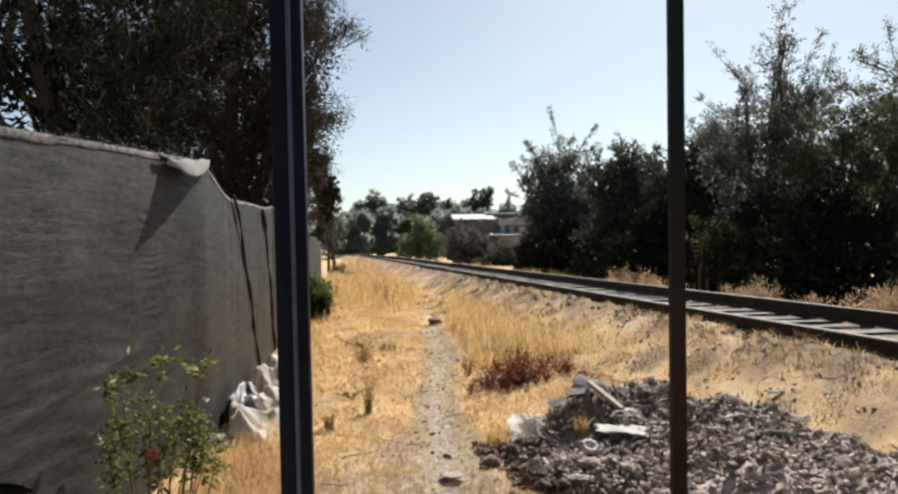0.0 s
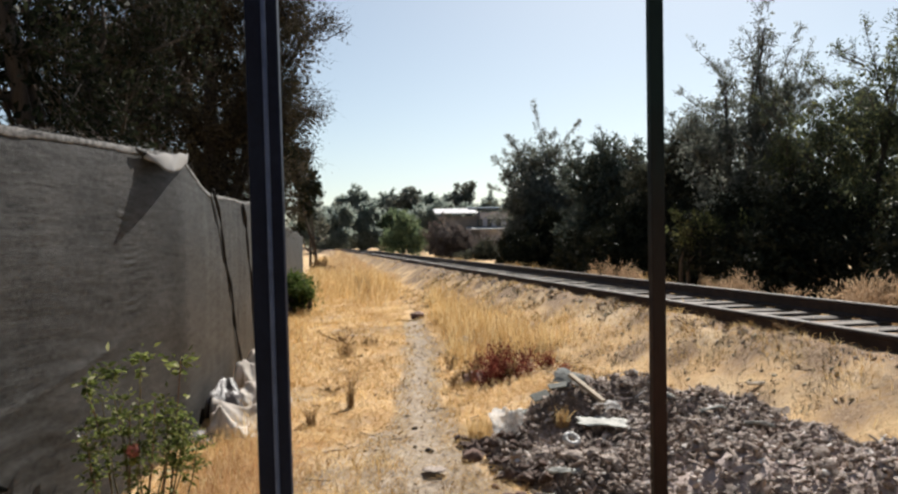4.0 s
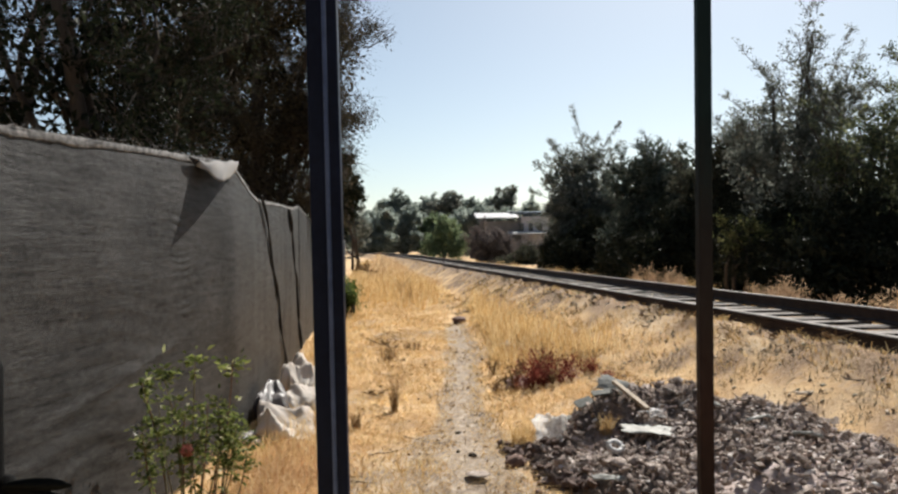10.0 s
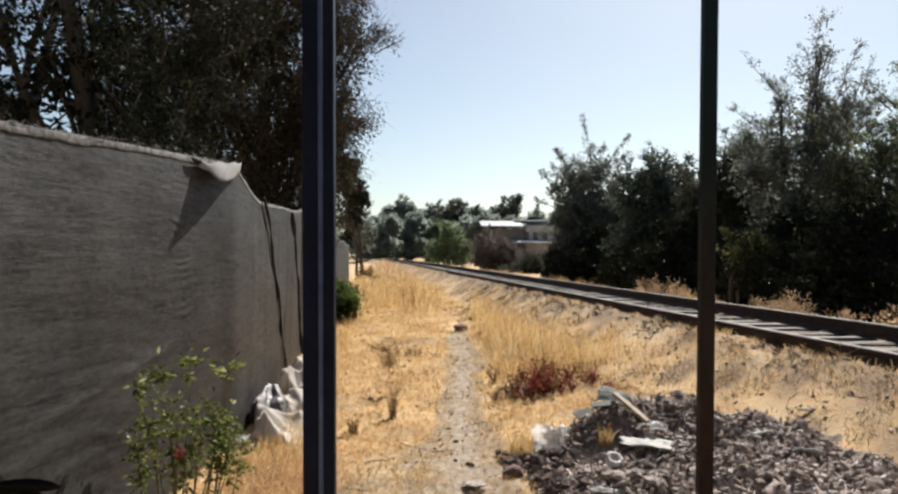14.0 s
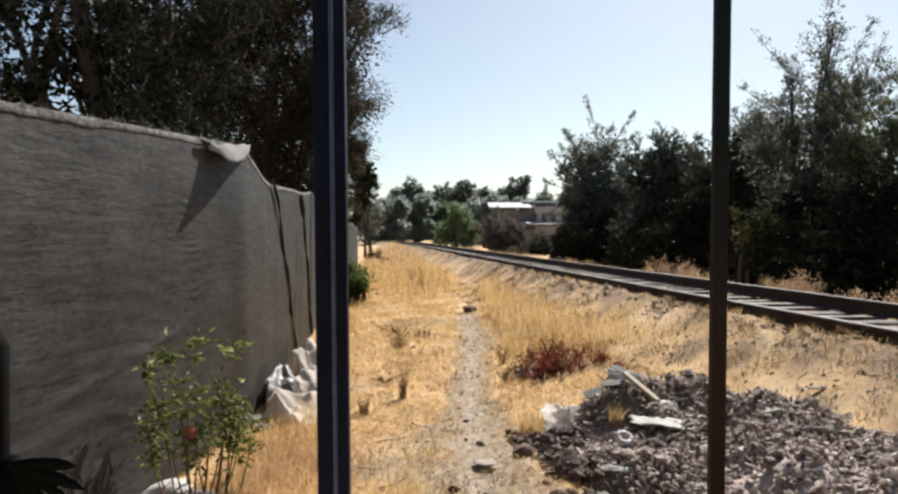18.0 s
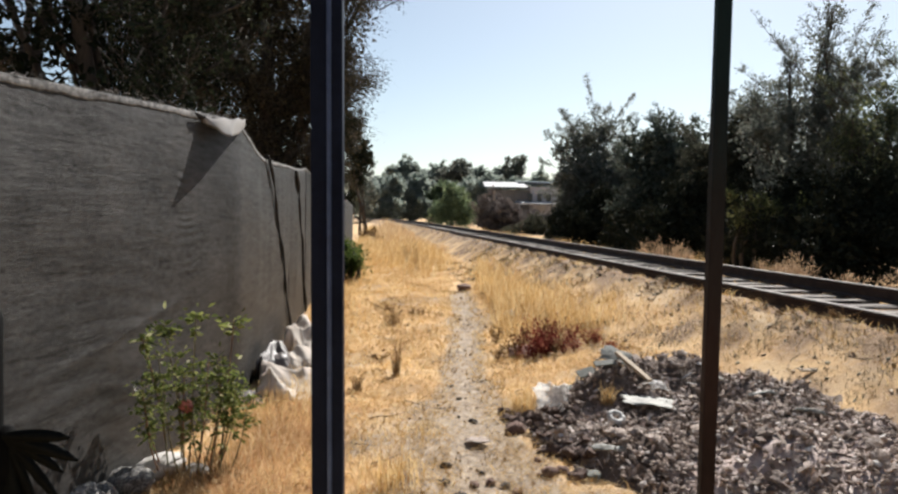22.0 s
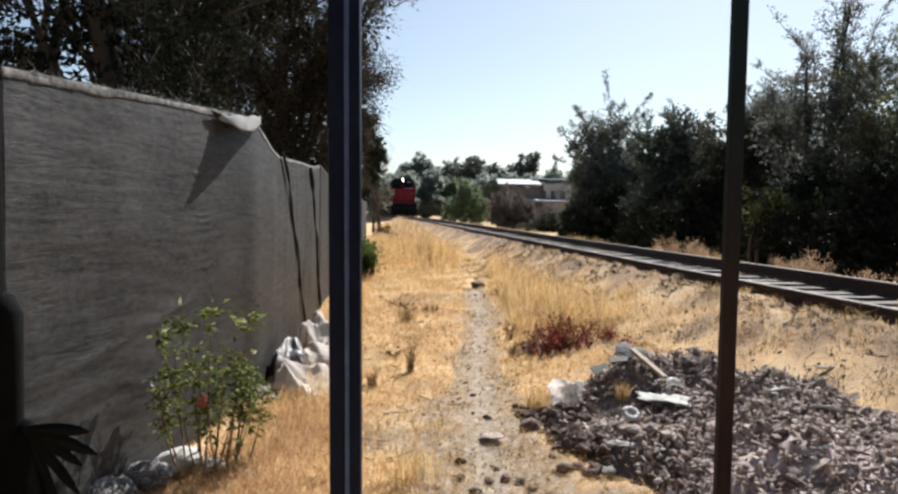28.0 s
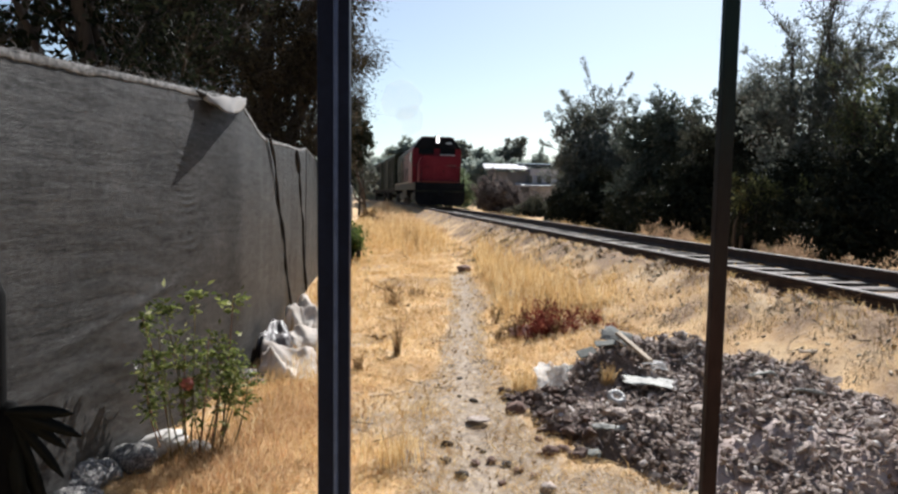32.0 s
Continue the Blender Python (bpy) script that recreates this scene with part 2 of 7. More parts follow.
# Near-black greens stand in for the deep shade under the thicket.
M_LEAF_DEEP_SHADE = mat_leaf("shade_dark_leaves", [(0.0, (0.016, 0.020, 0.012)), (0.6, (0.030, 0.034, 0.021)), (1.0, (0.054, 0.054, 0.034))], 0.12)
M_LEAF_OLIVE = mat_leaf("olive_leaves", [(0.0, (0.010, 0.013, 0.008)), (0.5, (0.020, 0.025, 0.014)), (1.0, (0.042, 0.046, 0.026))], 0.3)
# Greys lifted for the glare that veils these crowns.
M_LEAF_GREY = mat_leaf("greyish_leaves", [(0.0, (0.105, 0.118, 0.10)), (0.6, (0.185, 0.20, 0.17)), (1.0, (0.30, 0.31, 0.27))], 0.5)
M_LEAF_DROOP = mat_leaf("drooping_leaves", [(0.0, (0.045, 0.058, 0.036)), (0.6, (0.095, 0.112, 0.066)), (0.85, (0.17, 0.185, 0.09)), (1.0, (0.28, 0.28, 0.12))], 0.5)
M_LEAF_YELLOW = mat_leaf("yellow_green_leaves", [(0.0, (0.06, 0.07, 0.03)), (0.6, (0.14, 0.15, 0.06)), (1.0, (0.28, 0.27, 0.12))], 0.5)
# Pale greens include the haze over the far bush.
M_LEAF_PALE = mat_leaf("pale_green_leaves", [(0.0, (0.12, 0.16, 0.09)), (0.6, (0.18, 0.235, 0.13)), (1.0, (0.27, 0.33, 0.19))], 0.5)
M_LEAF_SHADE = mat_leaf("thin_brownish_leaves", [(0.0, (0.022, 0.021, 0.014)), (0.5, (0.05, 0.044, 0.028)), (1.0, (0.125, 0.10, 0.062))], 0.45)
M_LEAF_GREEN = mat_leaf("green_leaves", [(0.0, (0.035, 0.06, 0.015)), (0.6, (0.075, 0.115, 0.03)), (1.0, (0.16, 0.19, 0.06))], 0.45)
# Haze over the distance is put into this pale leaf colour.
M_LEAF_HAZE = mat_leaf("hazed_far_leaves", [(0.0, (0.19, 0.23, 0.20)), (0.6, (0.28, 0.325, 0.29)), (1.0, (0.38, 0.425, 0.375))], 0.7)
M_LEAF_DRY = mat_leaf("dried_out_leaves", [(0.0, (0.085, 0.07, 0.066)), (0.6, (0.15, 0.128, 0.12)), (1.0, (0.23, 0.20, 0.185))], 0.4)
M_STRAW = mat_leaf("dry_grass", [(0.0, (0.40, 0.24, 0.09)), (0.4, (0.60, 0.40, 0.17)), (0.8, (0.74, 0.55, 0.28)), (1.0, (0.82, 0.69, 0.43))], 0.5, 0.7)
M_FEATHER = mat_leaf("feathery_weed", [(0.0, (0.30, 0.20, 0.12)), (0.6, (0.48, 0.34, 0.215)), (1.0, (0.64, 0.50, 0.35))], 0.5, 0.8)
M_WEED = mat_leaf("red_weed", [(0.0, (0.11, 0.024, 0.02)), (0.6, (0.25, 0.062, 0.045)), (1.0, (0.44, 0.19, 0.12))], 0.4, 0.7)
M_BROWNWEED = mat_leaf("brown_weed", [(0.0, (0.13, 0.08, 0.038)), (0.6, (0.27, 0.175, 0.088)), (1.0, (0.44, 0.31, 0.17))], 0.3, 0.8)


# ---- mesh helpers ----
def quads_mesh(name, verts, faces, mats, smooth=False):
    """A mesh from arrays: verts (n, 3), faces (m, k)."""
    me = bpy.data.meshes.new(name)
    verts, faces = np.asarray(verts, np.float32), np.asarray(faces, np.int32)
    m, k = faces.shape
    me.vertices.add(len(verts))
    me.vertices.foreach_set("co", verts.ravel())
    me.loops.add(m * k)
    me.loops.foreach_set("vertex_index", faces.ravel())
    me.polygons.add(m)
    me.polygons.foreach_set("loop_start", np.arange(0, m * k, k, dtype=np.int32))
    me.polygons.foreach_set("use_smooth", np.full(m, smooth))
    for mat in mats if isinstance(mats, (list, tuple)) else [mats]:
        me.materials.append(mat)
    me.update(calc_edges=True)
    return me


def part(name, bm, material, parent, label="", smooth=False):
    """Links a bmesh, or a ready mesh, as one mesh object under a thing."""
    if isinstance(bm, bpy.types.Mesh):
        me = bm
    else:
        me = bpy.data.meshes.new(name)
        if smooth:
            for fc in bm.faces:
                fc.smooth = True
        bm.to_mesh(me)
        bm.free()
        for mat in material if isinstance(material, (list, tuple)) else [material]:
            me.materials.append(mat)
    ob = new(name, me)
    if parent is not None:
        ob.parent = parent
    if label:
        ob["label"] = label
    return ob


def thing(name, x=0, y=0, z=0, label="", category="", group="", kind="", turn=0):
    ob = new(name)
    ob.empty_display_size = 0.2
    ob.matrix_basis = pose(x, y, z, 0, 0, turn)
    return tagged(ob, label, category, group, kind)


def box(sx, sy, sz, x=0, y=0, z=0, bevel=0.0, bm=None):
    """A box with its base's centre at x, y, z."""
    bm = bm or bmesh.new()
    made = bmesh.ops.create_cube(bm, size=1, matrix=Matrix.Translation((x, y, z + sz / 2)) @ Matrix.Diagonal((sx, sy, sz, 1)))
    if bevel:
        edges = list({e for v in made["verts"] for e in v.link_edges})
        bmesh.ops.bevel(bm, geom=edges, offset=bevel, segments=2, affect="EDGES", profile=0.6)
    return bm


def tube(points, radii, sides=8, bm=None, cap=True):
    """A tapered tube along points."""
    bm = bm or bmesh.new()
    pts = [Vector(p) for p in points]
    rings, up = [], Vector((0.31, 0.17, 0.93)).normalized()
    for i, p in enumerate(pts):
        d = (pts[min(i + 1, len(pts) - 1)] - pts[max(i - 1, 0)]).normalized()
        a = d.cross(up if abs(d.dot(up)) < 0.95 else Vector((1, 0, 0))).normalized()
        b = d.cross(a)
        rings.append([bm.verts.new(p + radii[i] * (math.cos(2 * math.pi * k / sides) * a + math.sin(2 * math.pi * k / sides) * b)) for k in range(sides)])
    for r0, r1 in zip(rings, rings[1:]):
        for k in range(sides):
            bm.faces.new((r0[k], r0[(k + 1) % sides], r1[(k + 1) % sides], r1[k]))
    if cap:
        bm.faces.new(rings[0][::-1])
        bm.faces.new(rings[-1])
    return bm


def lathe(profile, sides=20, bm=None, m=Matrix()):
    bm = bm or bmesh.new()
    rings = [[bm.verts.new(m @ Vector((r * math.cos(2 * math.pi * k / sides), r * math.sin(2 * math.pi * k / sides), z))) for k in range(sides)] for r, z in profile]
    for r0, r1 in zip(rings, rings[1:]):
        for k in range(sides):
            bm.faces.new((r0[k], r0[(k + 1) % sides], r1[(k + 1) % sides], r1[k]))
    bm.faces.new(rings[0][::-1])
    bm.faces.new(rings[-1])
    return bm


# ---- the lie of the land ----
GAUGE, RAIL_TOP = 1.70, 0.74


def track_x(y):
    """The track's centre line: straight past the camera, then bending to the left."""
    y = np.asarray(y, float)
    return 5.24 - 0.127 * y - 0.0006 * np.clip(y - 47, 0, None) ** 2


def smooth01(v, a, b):
    t = np.clip((np.asarray(v, float) - a) / (b - a), 0, 1)
    return t * t * (3 - 2 * t)


def wave(x, y, f, k=0.0):
    """Cheap smooth unevenness, about -1 to 1."""
    return (np.sin(x * f * 1.3 + y * f * 0.7 + k) + np.sin(-x * f * 0.6 + y * f * 1.7 + 2.1 * k + 1) + np.sin(x * f * 2.3 - y * f * 1.1 + 0.7 * k + 2)) / 3


def bed_z(x, y):
    """Height of the track bed over the bank: ballast between the rails and a ragged shoulder of it outside the near one."""
    u = (x - track_x(y)) * 0.992
    return (0.15 + 0.045 * wave(x, y, 5.5, 3)) * np.exp(-((u + 1.03) / np.where(u < -1.03, 0.34, 0.11)) ** 2) + 0.062 * (1 - smooth01(np.abs(u), 0.72, 0.86))


def ground_z(x, y):
    return base_z(x, y) + bed_z(np.asarray(x, float), np.clip(np.asarray(y, float), -60, 420))


def base_z(x, y):
    x, y = np.asarray(x, float), np.asarray(y, float)
    u = (x - track_x(np.clip(y, -60, 420))) * 0.992
    bank = (0.10 * smooth01(u, -3.6, -2.2) + 0.36 * smooth01(u, -2.4, -1.15)) * (1 - 0.7 * smooth01(u, 1.2, 3.0))
    bank = bank * (1 - smooth01(np.abs(u), 30, 60))
    near = 1 - smooth01(np.hypot(x, y), 40, 90)
    rough = 0.018 * wave(x, y, 2.1) + 0.010 * wave(x, y, 6.3, 2) + 0.03 * wave(x, y, 0.5, 4)
    trod = -0.03 * np.exp(-((x - path_x(y)) / 0.3) ** 2)
    return bank + near * (rough * (1 - smooth01(u, -1.5, -1.0) * (1 - smooth01(u, 1.0, 1.5))) + trod)


def path_x(y):
    return 0.17 + 0.05 * np.sin(np.asarray(y) * 0.7) + 0.004 * (np.asarray(y) - 5)


def fence_x(y):
    y = np.asarray(y, float)
    return -1.644 + 0.0105 * (y - 6) - 0.0995 * np.sqrt((y - 6) ** 2 + 0.03)


def make_ground():
    def axis(fine0, fine1, step, far0, far1):
        a = [fine0]
        s = step
        while a[-1] > far0:
            s *= 1.13
            a.append(a[-1] - s)
        low = a[::-1]
        n = int((fine1 - fine0) / step)
        mid = [fine0 + step * k for k in range(1, n + 1)]
        b, s = [mid[-1]], step
        while b[-1] < far1:
            s *= 1.13
            b.append(b[-1] + s)
        return np.array(low + mid + b[1:])
    xs, ys = axis(-3, 7, 0.07, -2500, 2500), axis(2.0, 16, 0.07, -2500, 4000)
    X, Y = np.meshgrid(xs, ys)
    Z = base_z(X, Y) + 0.02 * (np.random.rand(*X.shape) - 0.5) * (np.hypot(X, Y) < 60)
    nx, ny = len(xs), len(ys)
    idx = np.arange(nx * ny).reshape(ny, nx)
    faces = np.stack([idx[:-1, :-1], idx[:-1, 1:], idx[1:, 1:], idx[1:, :-1]], -1).reshape(-1, 4)
    me = quads_mesh("ground", np.stack([X, Y, Z], -1).reshape(-1, 3), faces, M_GROUND, True)
    u = (X - track_x(np.clip(Y, -60, 420))) * 0.992
    width = 0.21 + 0.16 * smooth01(7.5 - Y, 0, 2.5) + 0.03 * wave(X, Y, 2.3, 1)
    bare = np.exp(-((X - path_x(Y)) / width) ** 4) * (1 - smooth01(Y, 14, 16)) * 0.85
    bare += 0.30 * smooth01(wave(X, Y, 1.4, 3), 0.05, 0.6) * (Y < 16) + 0.28 * smooth01(wave(X, Y, 4.9, 1), 0.2, 0.6) * (Y < 14) + 0.55 * np.exp(-((X - 0.5) / 0.8) ** 2 - ((Y - 3.2) / 1.2) ** 2)
    gravel = smooth01(u, -1.7, -1.1) * (1 - smooth01(u, 1.2, 2.2)) * 0.6 + 0.32 * smooth01(u, -3.4, -2.2) * (1 - smooth01(u, 1.5, 2.6)) * smooth01(wave(X, Y, 1.5, 1), -0.2, 0.5)
    for name, v in (("bare", bare), ("gravel", gravel)):
        at = me.attributes.new(name, "FLOAT", "POINT")
        at.data.foreach_set("value", np.clip(v, 0, 1).astype(np.float32).ravel())
    tagged(new("ground", me), "dry trodden ground with straw-coloured grass litter", "ground", kind="structure")


make_ground()


def make_track_bed():
    us, ys = np.concatenate([np.linspace(-2.35, -1.5, 8), np.linspace(-1.42, -0.74, 16), np.linspace(-0.6, 0.6, 5), np.linspace(0.70, 0.9, 4)]), np.concatenate([np.arange(-12, 40, 0.14), np.arange(40, 130, 0.5)])
    U, Y = np.meshgrid(us, ys)
    X = track_x(Y) + U / 0.992
    rng = np.random.default_rng(71)
    Z = ground_z(X, Y) + 0.014 + (0.025 + 0.03 * smooth01(U, -1.5, -1.2)) * (rng.random(X.shape) - 0.5) * (U < -0.9)
    Z[:, 0] -= 0.06
    Z[:, -1] -= 0.06
    n = len(us)
    idx = np.arange(len(ys) * n).reshape(-1, n)
    faces = np.stack([idx[:-1, :-1], idx[:-1, 1:], idx[1:, 1:], idx[1:, :-1]], -1).reshape(-1, 4)
    me = quads_mesh("track_bed", np.stack([X, Y, Z], -1).reshape(-1, 3), faces, M_GROUND, True)
    gravel = 0.75 * smooth01(U, -1.3, -1.1) * (0.7 + 0.3 * wave(X, Y, 2.2, 1))
    gravel += smooth01(U, -2.3, -1.8) * (1 - smooth01(U, -1.3, -1.1)) * np.clip(0.20 + 0.22 * smooth01(Y, 12, 18) + 0.45 * wave(X, Y, 1.3, 4) + 0.45 * wave(X, Y, 4.3, 2), 0, 0.8)
    me.attributes.new("gravel", "FLOAT", "POINT").data.foreach_set("value", np.clip(gravel, 0, 1).astype(np.float32).ravel())
    me.attributes.new("bare", "FLOAT", "POINT").data.foreach_set("value", (0.30 * smooth01(U, -2.0, -1.2)).astype(np.float32).ravel())
    tagged(new("track_bed", me), "dusty brown ballast bed under the railway track", "track bed", kind="structure")


make_track_bed()


# ---- railway ----
def rail_profile():
    return [(-0.07, 0), (0.07, 0), (0.07, 0.012), (0.012, 0.035), (0.012, 0.115), (0.036, 0.13), (0.036, 0.158), (0.028, 0.165), (-0.028, 0.165), (-0.036, 0.158), (-0.036, 0.13), (-0.012, 0.115), (-0.012, 0.035), (-0.07, 0.012)]


def make_track():
    track = thing("railway_track", label="weathered railway track on a low ballast bank", category="railway track", kind="structure")
    prof = rail_profile()
    ys = np.concatenate([np.arange(-40, 60, 1.0), np.arange(60, 420, 2.0)])
    for side in (-1, 1):
        verts, faces = [], []
        for y in ys:
            dx = float(track_x(y + 0.5) - track_x(y - 0.5))
            n = Vector((1, -dx, 0)).normalized()
            c = Vector((float(track_x(y)), y, RAIL_TOP - 0.165)) + n * side * (GAUGE / 2)
            verts += [c + n * a + Vector((0, 0, b)) for a, b in prof]
        k = len(prof)
        for i in range(len(ys) - 1):
            faces += [(i * k + j, i * k + (j + 1) % k, (i + 1) * k + (j + 1) % k, (i + 1) * k + j) for j in range(k)]
        me = quads_mesh("rail", verts, faces, [M_RAIL, M_RAILTOP])
        top = np.zeros(len(faces), np.int32)
        top[[i for i in range(len(faces)) if i % k in (6, 7, 8)]] = 1
        me.polygons.foreach_set("material_index", top)
        part("rail", me, None, track, "rusty steel rail with a polished head")
    meshes = []
    for v in range(6):
        r = random.Random(v)
        bm = box(1.80 + 0.05 * r.random(), 0.26, 0.17, bevel=0.015)
        bmesh.ops.subdivide_edges(bm, edges=[e for e in bm.edges if e.calc_length() > 1], cuts=5)
        for w in bm.verts:
            w.co += Vector((r.uniform(-1, 1) * 0.012, r.uniform(-1, 1) * 0.009, r.uniform(-1, 1) * 0.008))
        bm.normal_update()
        # Upward faces keep the weathered tone; all others take the shade colour.
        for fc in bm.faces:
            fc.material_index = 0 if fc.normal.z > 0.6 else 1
        me = bpy.data.meshes.new("sleeper")
        bm.to_mesh(me)
        bm.free()
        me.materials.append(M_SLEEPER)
        me.materials.append(M_SLEEPER_SHADED)
        meshes.append(me)
    r = random.Random(5)
    for i in range(240):
        y = 3.0 + 0.55 * i + r.uniform(-0.04, 0.04)
        ob = part("sleeper", meshes[r.randrange(6)], None, track)
        ob.matrix_basis = pose(float(track_x(y)) + r.uniform(-0.05, 0.05), y, RAIL_TOP - 0.165 - 0.175 + r.uniform(-0.012, 0.006), 0, 0, -math.degrees(math.atan(0.127)) * -1 + r.uniform(-1.5, 1.5))
    return track


make_track()


# ---- foliage ----
def unit(v):
    return v / np.maximum(np.linalg.norm(v, axis=-1, keepdims=True), 1e-9)


def leaf_mesh(name, at, along, length, width, mat, rng, fold=0.25):
    """Many leaves: each a pointed, slightly folded blade from its stalk along its own way."""
    n = len(at)
    side = unit(np.cross(along, rng.normal(size=(n, 3))))
    up = np.cross(side, along)
    length, width = np.broadcast_to(length, n)[:, None], np.broadcast_to(width, n)[:, None]
    mid = at + along * length * 0.45 + up * width * fold
    verts = np.stack([at, mid + side * width * 0.5, at + along * length - up * width * fold, mid - side * width * 0.5], 1).reshape(-1, 3)
    return quads_mesh(name, verts, np.arange(4 * n).reshape(-1, 4), mat)


def sprays(lobes, count, per, reach, rng, droop=0.0, shell=0.45, gap=0.0, bunch=9):
    """Places and ways of leaves: clumps fill the lobes (x, y, z, rx, rz), thicker towards their outside, and each clump holds several leafy sprays."""
    lobes = np.array(lobes, float)
    size = lobes[:, 3] ** 2 * lobes[:, 4]
    m = max(6, count // bunch)
    pick = rng.choice(len(lobes), m, p=size / size.sum())
    d = unit(rng.normal(size=(m, 3)))
    r = rng.random(m)[:, None] ** shell * (0.86 + 0.3 * rng.random((m, 1)) ** 3)
    c = lobes[pick, :3] + d * r * lobes[pick][:, [3, 3, 4]]
    wide = np.minimum(lobes[pick][:, 3:4], 1.4) * (0.14 + 0.16 * rng.random((m, 1)))
    if gap:
        keep = wave(c[:, 0] * 1.7 + c[:, 2], c[:, 1] * 1.7 - c[:, 2] * 0.8, 1.9, 3) > gap - 0.6
        c, d, wide = c[keep], d[keep], wide[keep]
    c, d, wide = (np.repeat(v, bunch, 0) for v in (c, d, wide))
    c = c + unit(rng.normal(size=c.shape)) * rng.random((len(c), 1)) ** 0.5 * wide * np.array([1, 1, 0.75])
    way = unit(d + rng.normal(size=c.shape) * 0.5 + np.array([-0.15, 0, 0.3 - droop]))
    k = len(c)
    s = rng.random((k, per, 1))
    at = c[:, None] + way[:, None] * (s - 0.4) * reach + rng.normal(size=(k, per, 3)) * reach * 0.08
    at[..., 2] -= droop * (s[..., 0] ** 2) * reach
    along = unit(way[:, None] + rng.normal(size=(k, per, 3)) * 0.75 + np.array([0, 0, -0.5 * droop]))
    return at.reshape(-1, 3), along.reshape(-1, 3), c, way


def top_sprigs(tops, bm, r, leaves):
    """Thin bent branches that stand out of a crown, with small leaf clusters on short side twigs."""
    at, along = [], []
    for x0, y0, z0, x1, y1, z1 in tops:
        a, b = Vector((x0, y0, z0)), Vector((x1, y1, z1))
        n = (b - a).length
        pts = [a.lerp(b, q) + Vector((math.sin(q * 5 + x0), math.cos(q * 4 + z0), 0)) * n * 0.03 for q in (0, 0.25, 0.5, 0.75, 1)]
        tube(pts, [0.016, 0.013, 0.010, 0.008, 0.004], 5, bm)
        for k in range(int(n * 13)):
            q = 0.12 + 0.88 * r.random()
            j = min(3, int(q * 4))
            p = pts[j].lerp(pts[j + 1], q * 4 - j)
            d = (Vector((r.gauss(0, 1), r.gauss(0, 1), r.gauss(0.4, 0.5))).normalized() + (b - a).normalized() * 0.6).normalized()
            tip = p + d * r.uniform(0.1, 0.65) * (1.2 - q)
            tube([p, tip], [0.007, 0.003], 4, bm)
            for _ in range(leaves):
                at.append(p.lerp(tip, r.uniform(0.2, 1.1)) + Vector((r.gauss(0, 1), r.gauss(0, 1), r.gauss(0, 1))) * 0.045)
                along.append((d + Vector((r.gauss(0, .8), r.gauss(0, .8), r.gauss(0, .6)))).normalized())
    return np.array(at).reshape(-1, 3), np.array(along).reshape(-1, 3)


def twig_mesh(name, c, way, reach, thick, mat):
    """Thin three-sided twigs."""
    n = len(c)
    a = unit(np.cross(way, np.array([0.3, 0.5, 0.81])))
    b = np.cross(way, a)
    base = [c - way * reach * 0.6 + thick * (math.cos(q) * a + math.sin(q) * b) for q in (0, 2.1, 4.2)]
    verts = np.stack(base + [c + way * reach], 1).reshape(-1, 3)
    i = np.arange(n)[:, None] * 4
    faces = np.concatenate([i + [0, 1, 3], i + [1, 2, 3], i + [2, 0, 3]])
    return quads_mesh(name, verts, faces, mat)


SWAYING = []


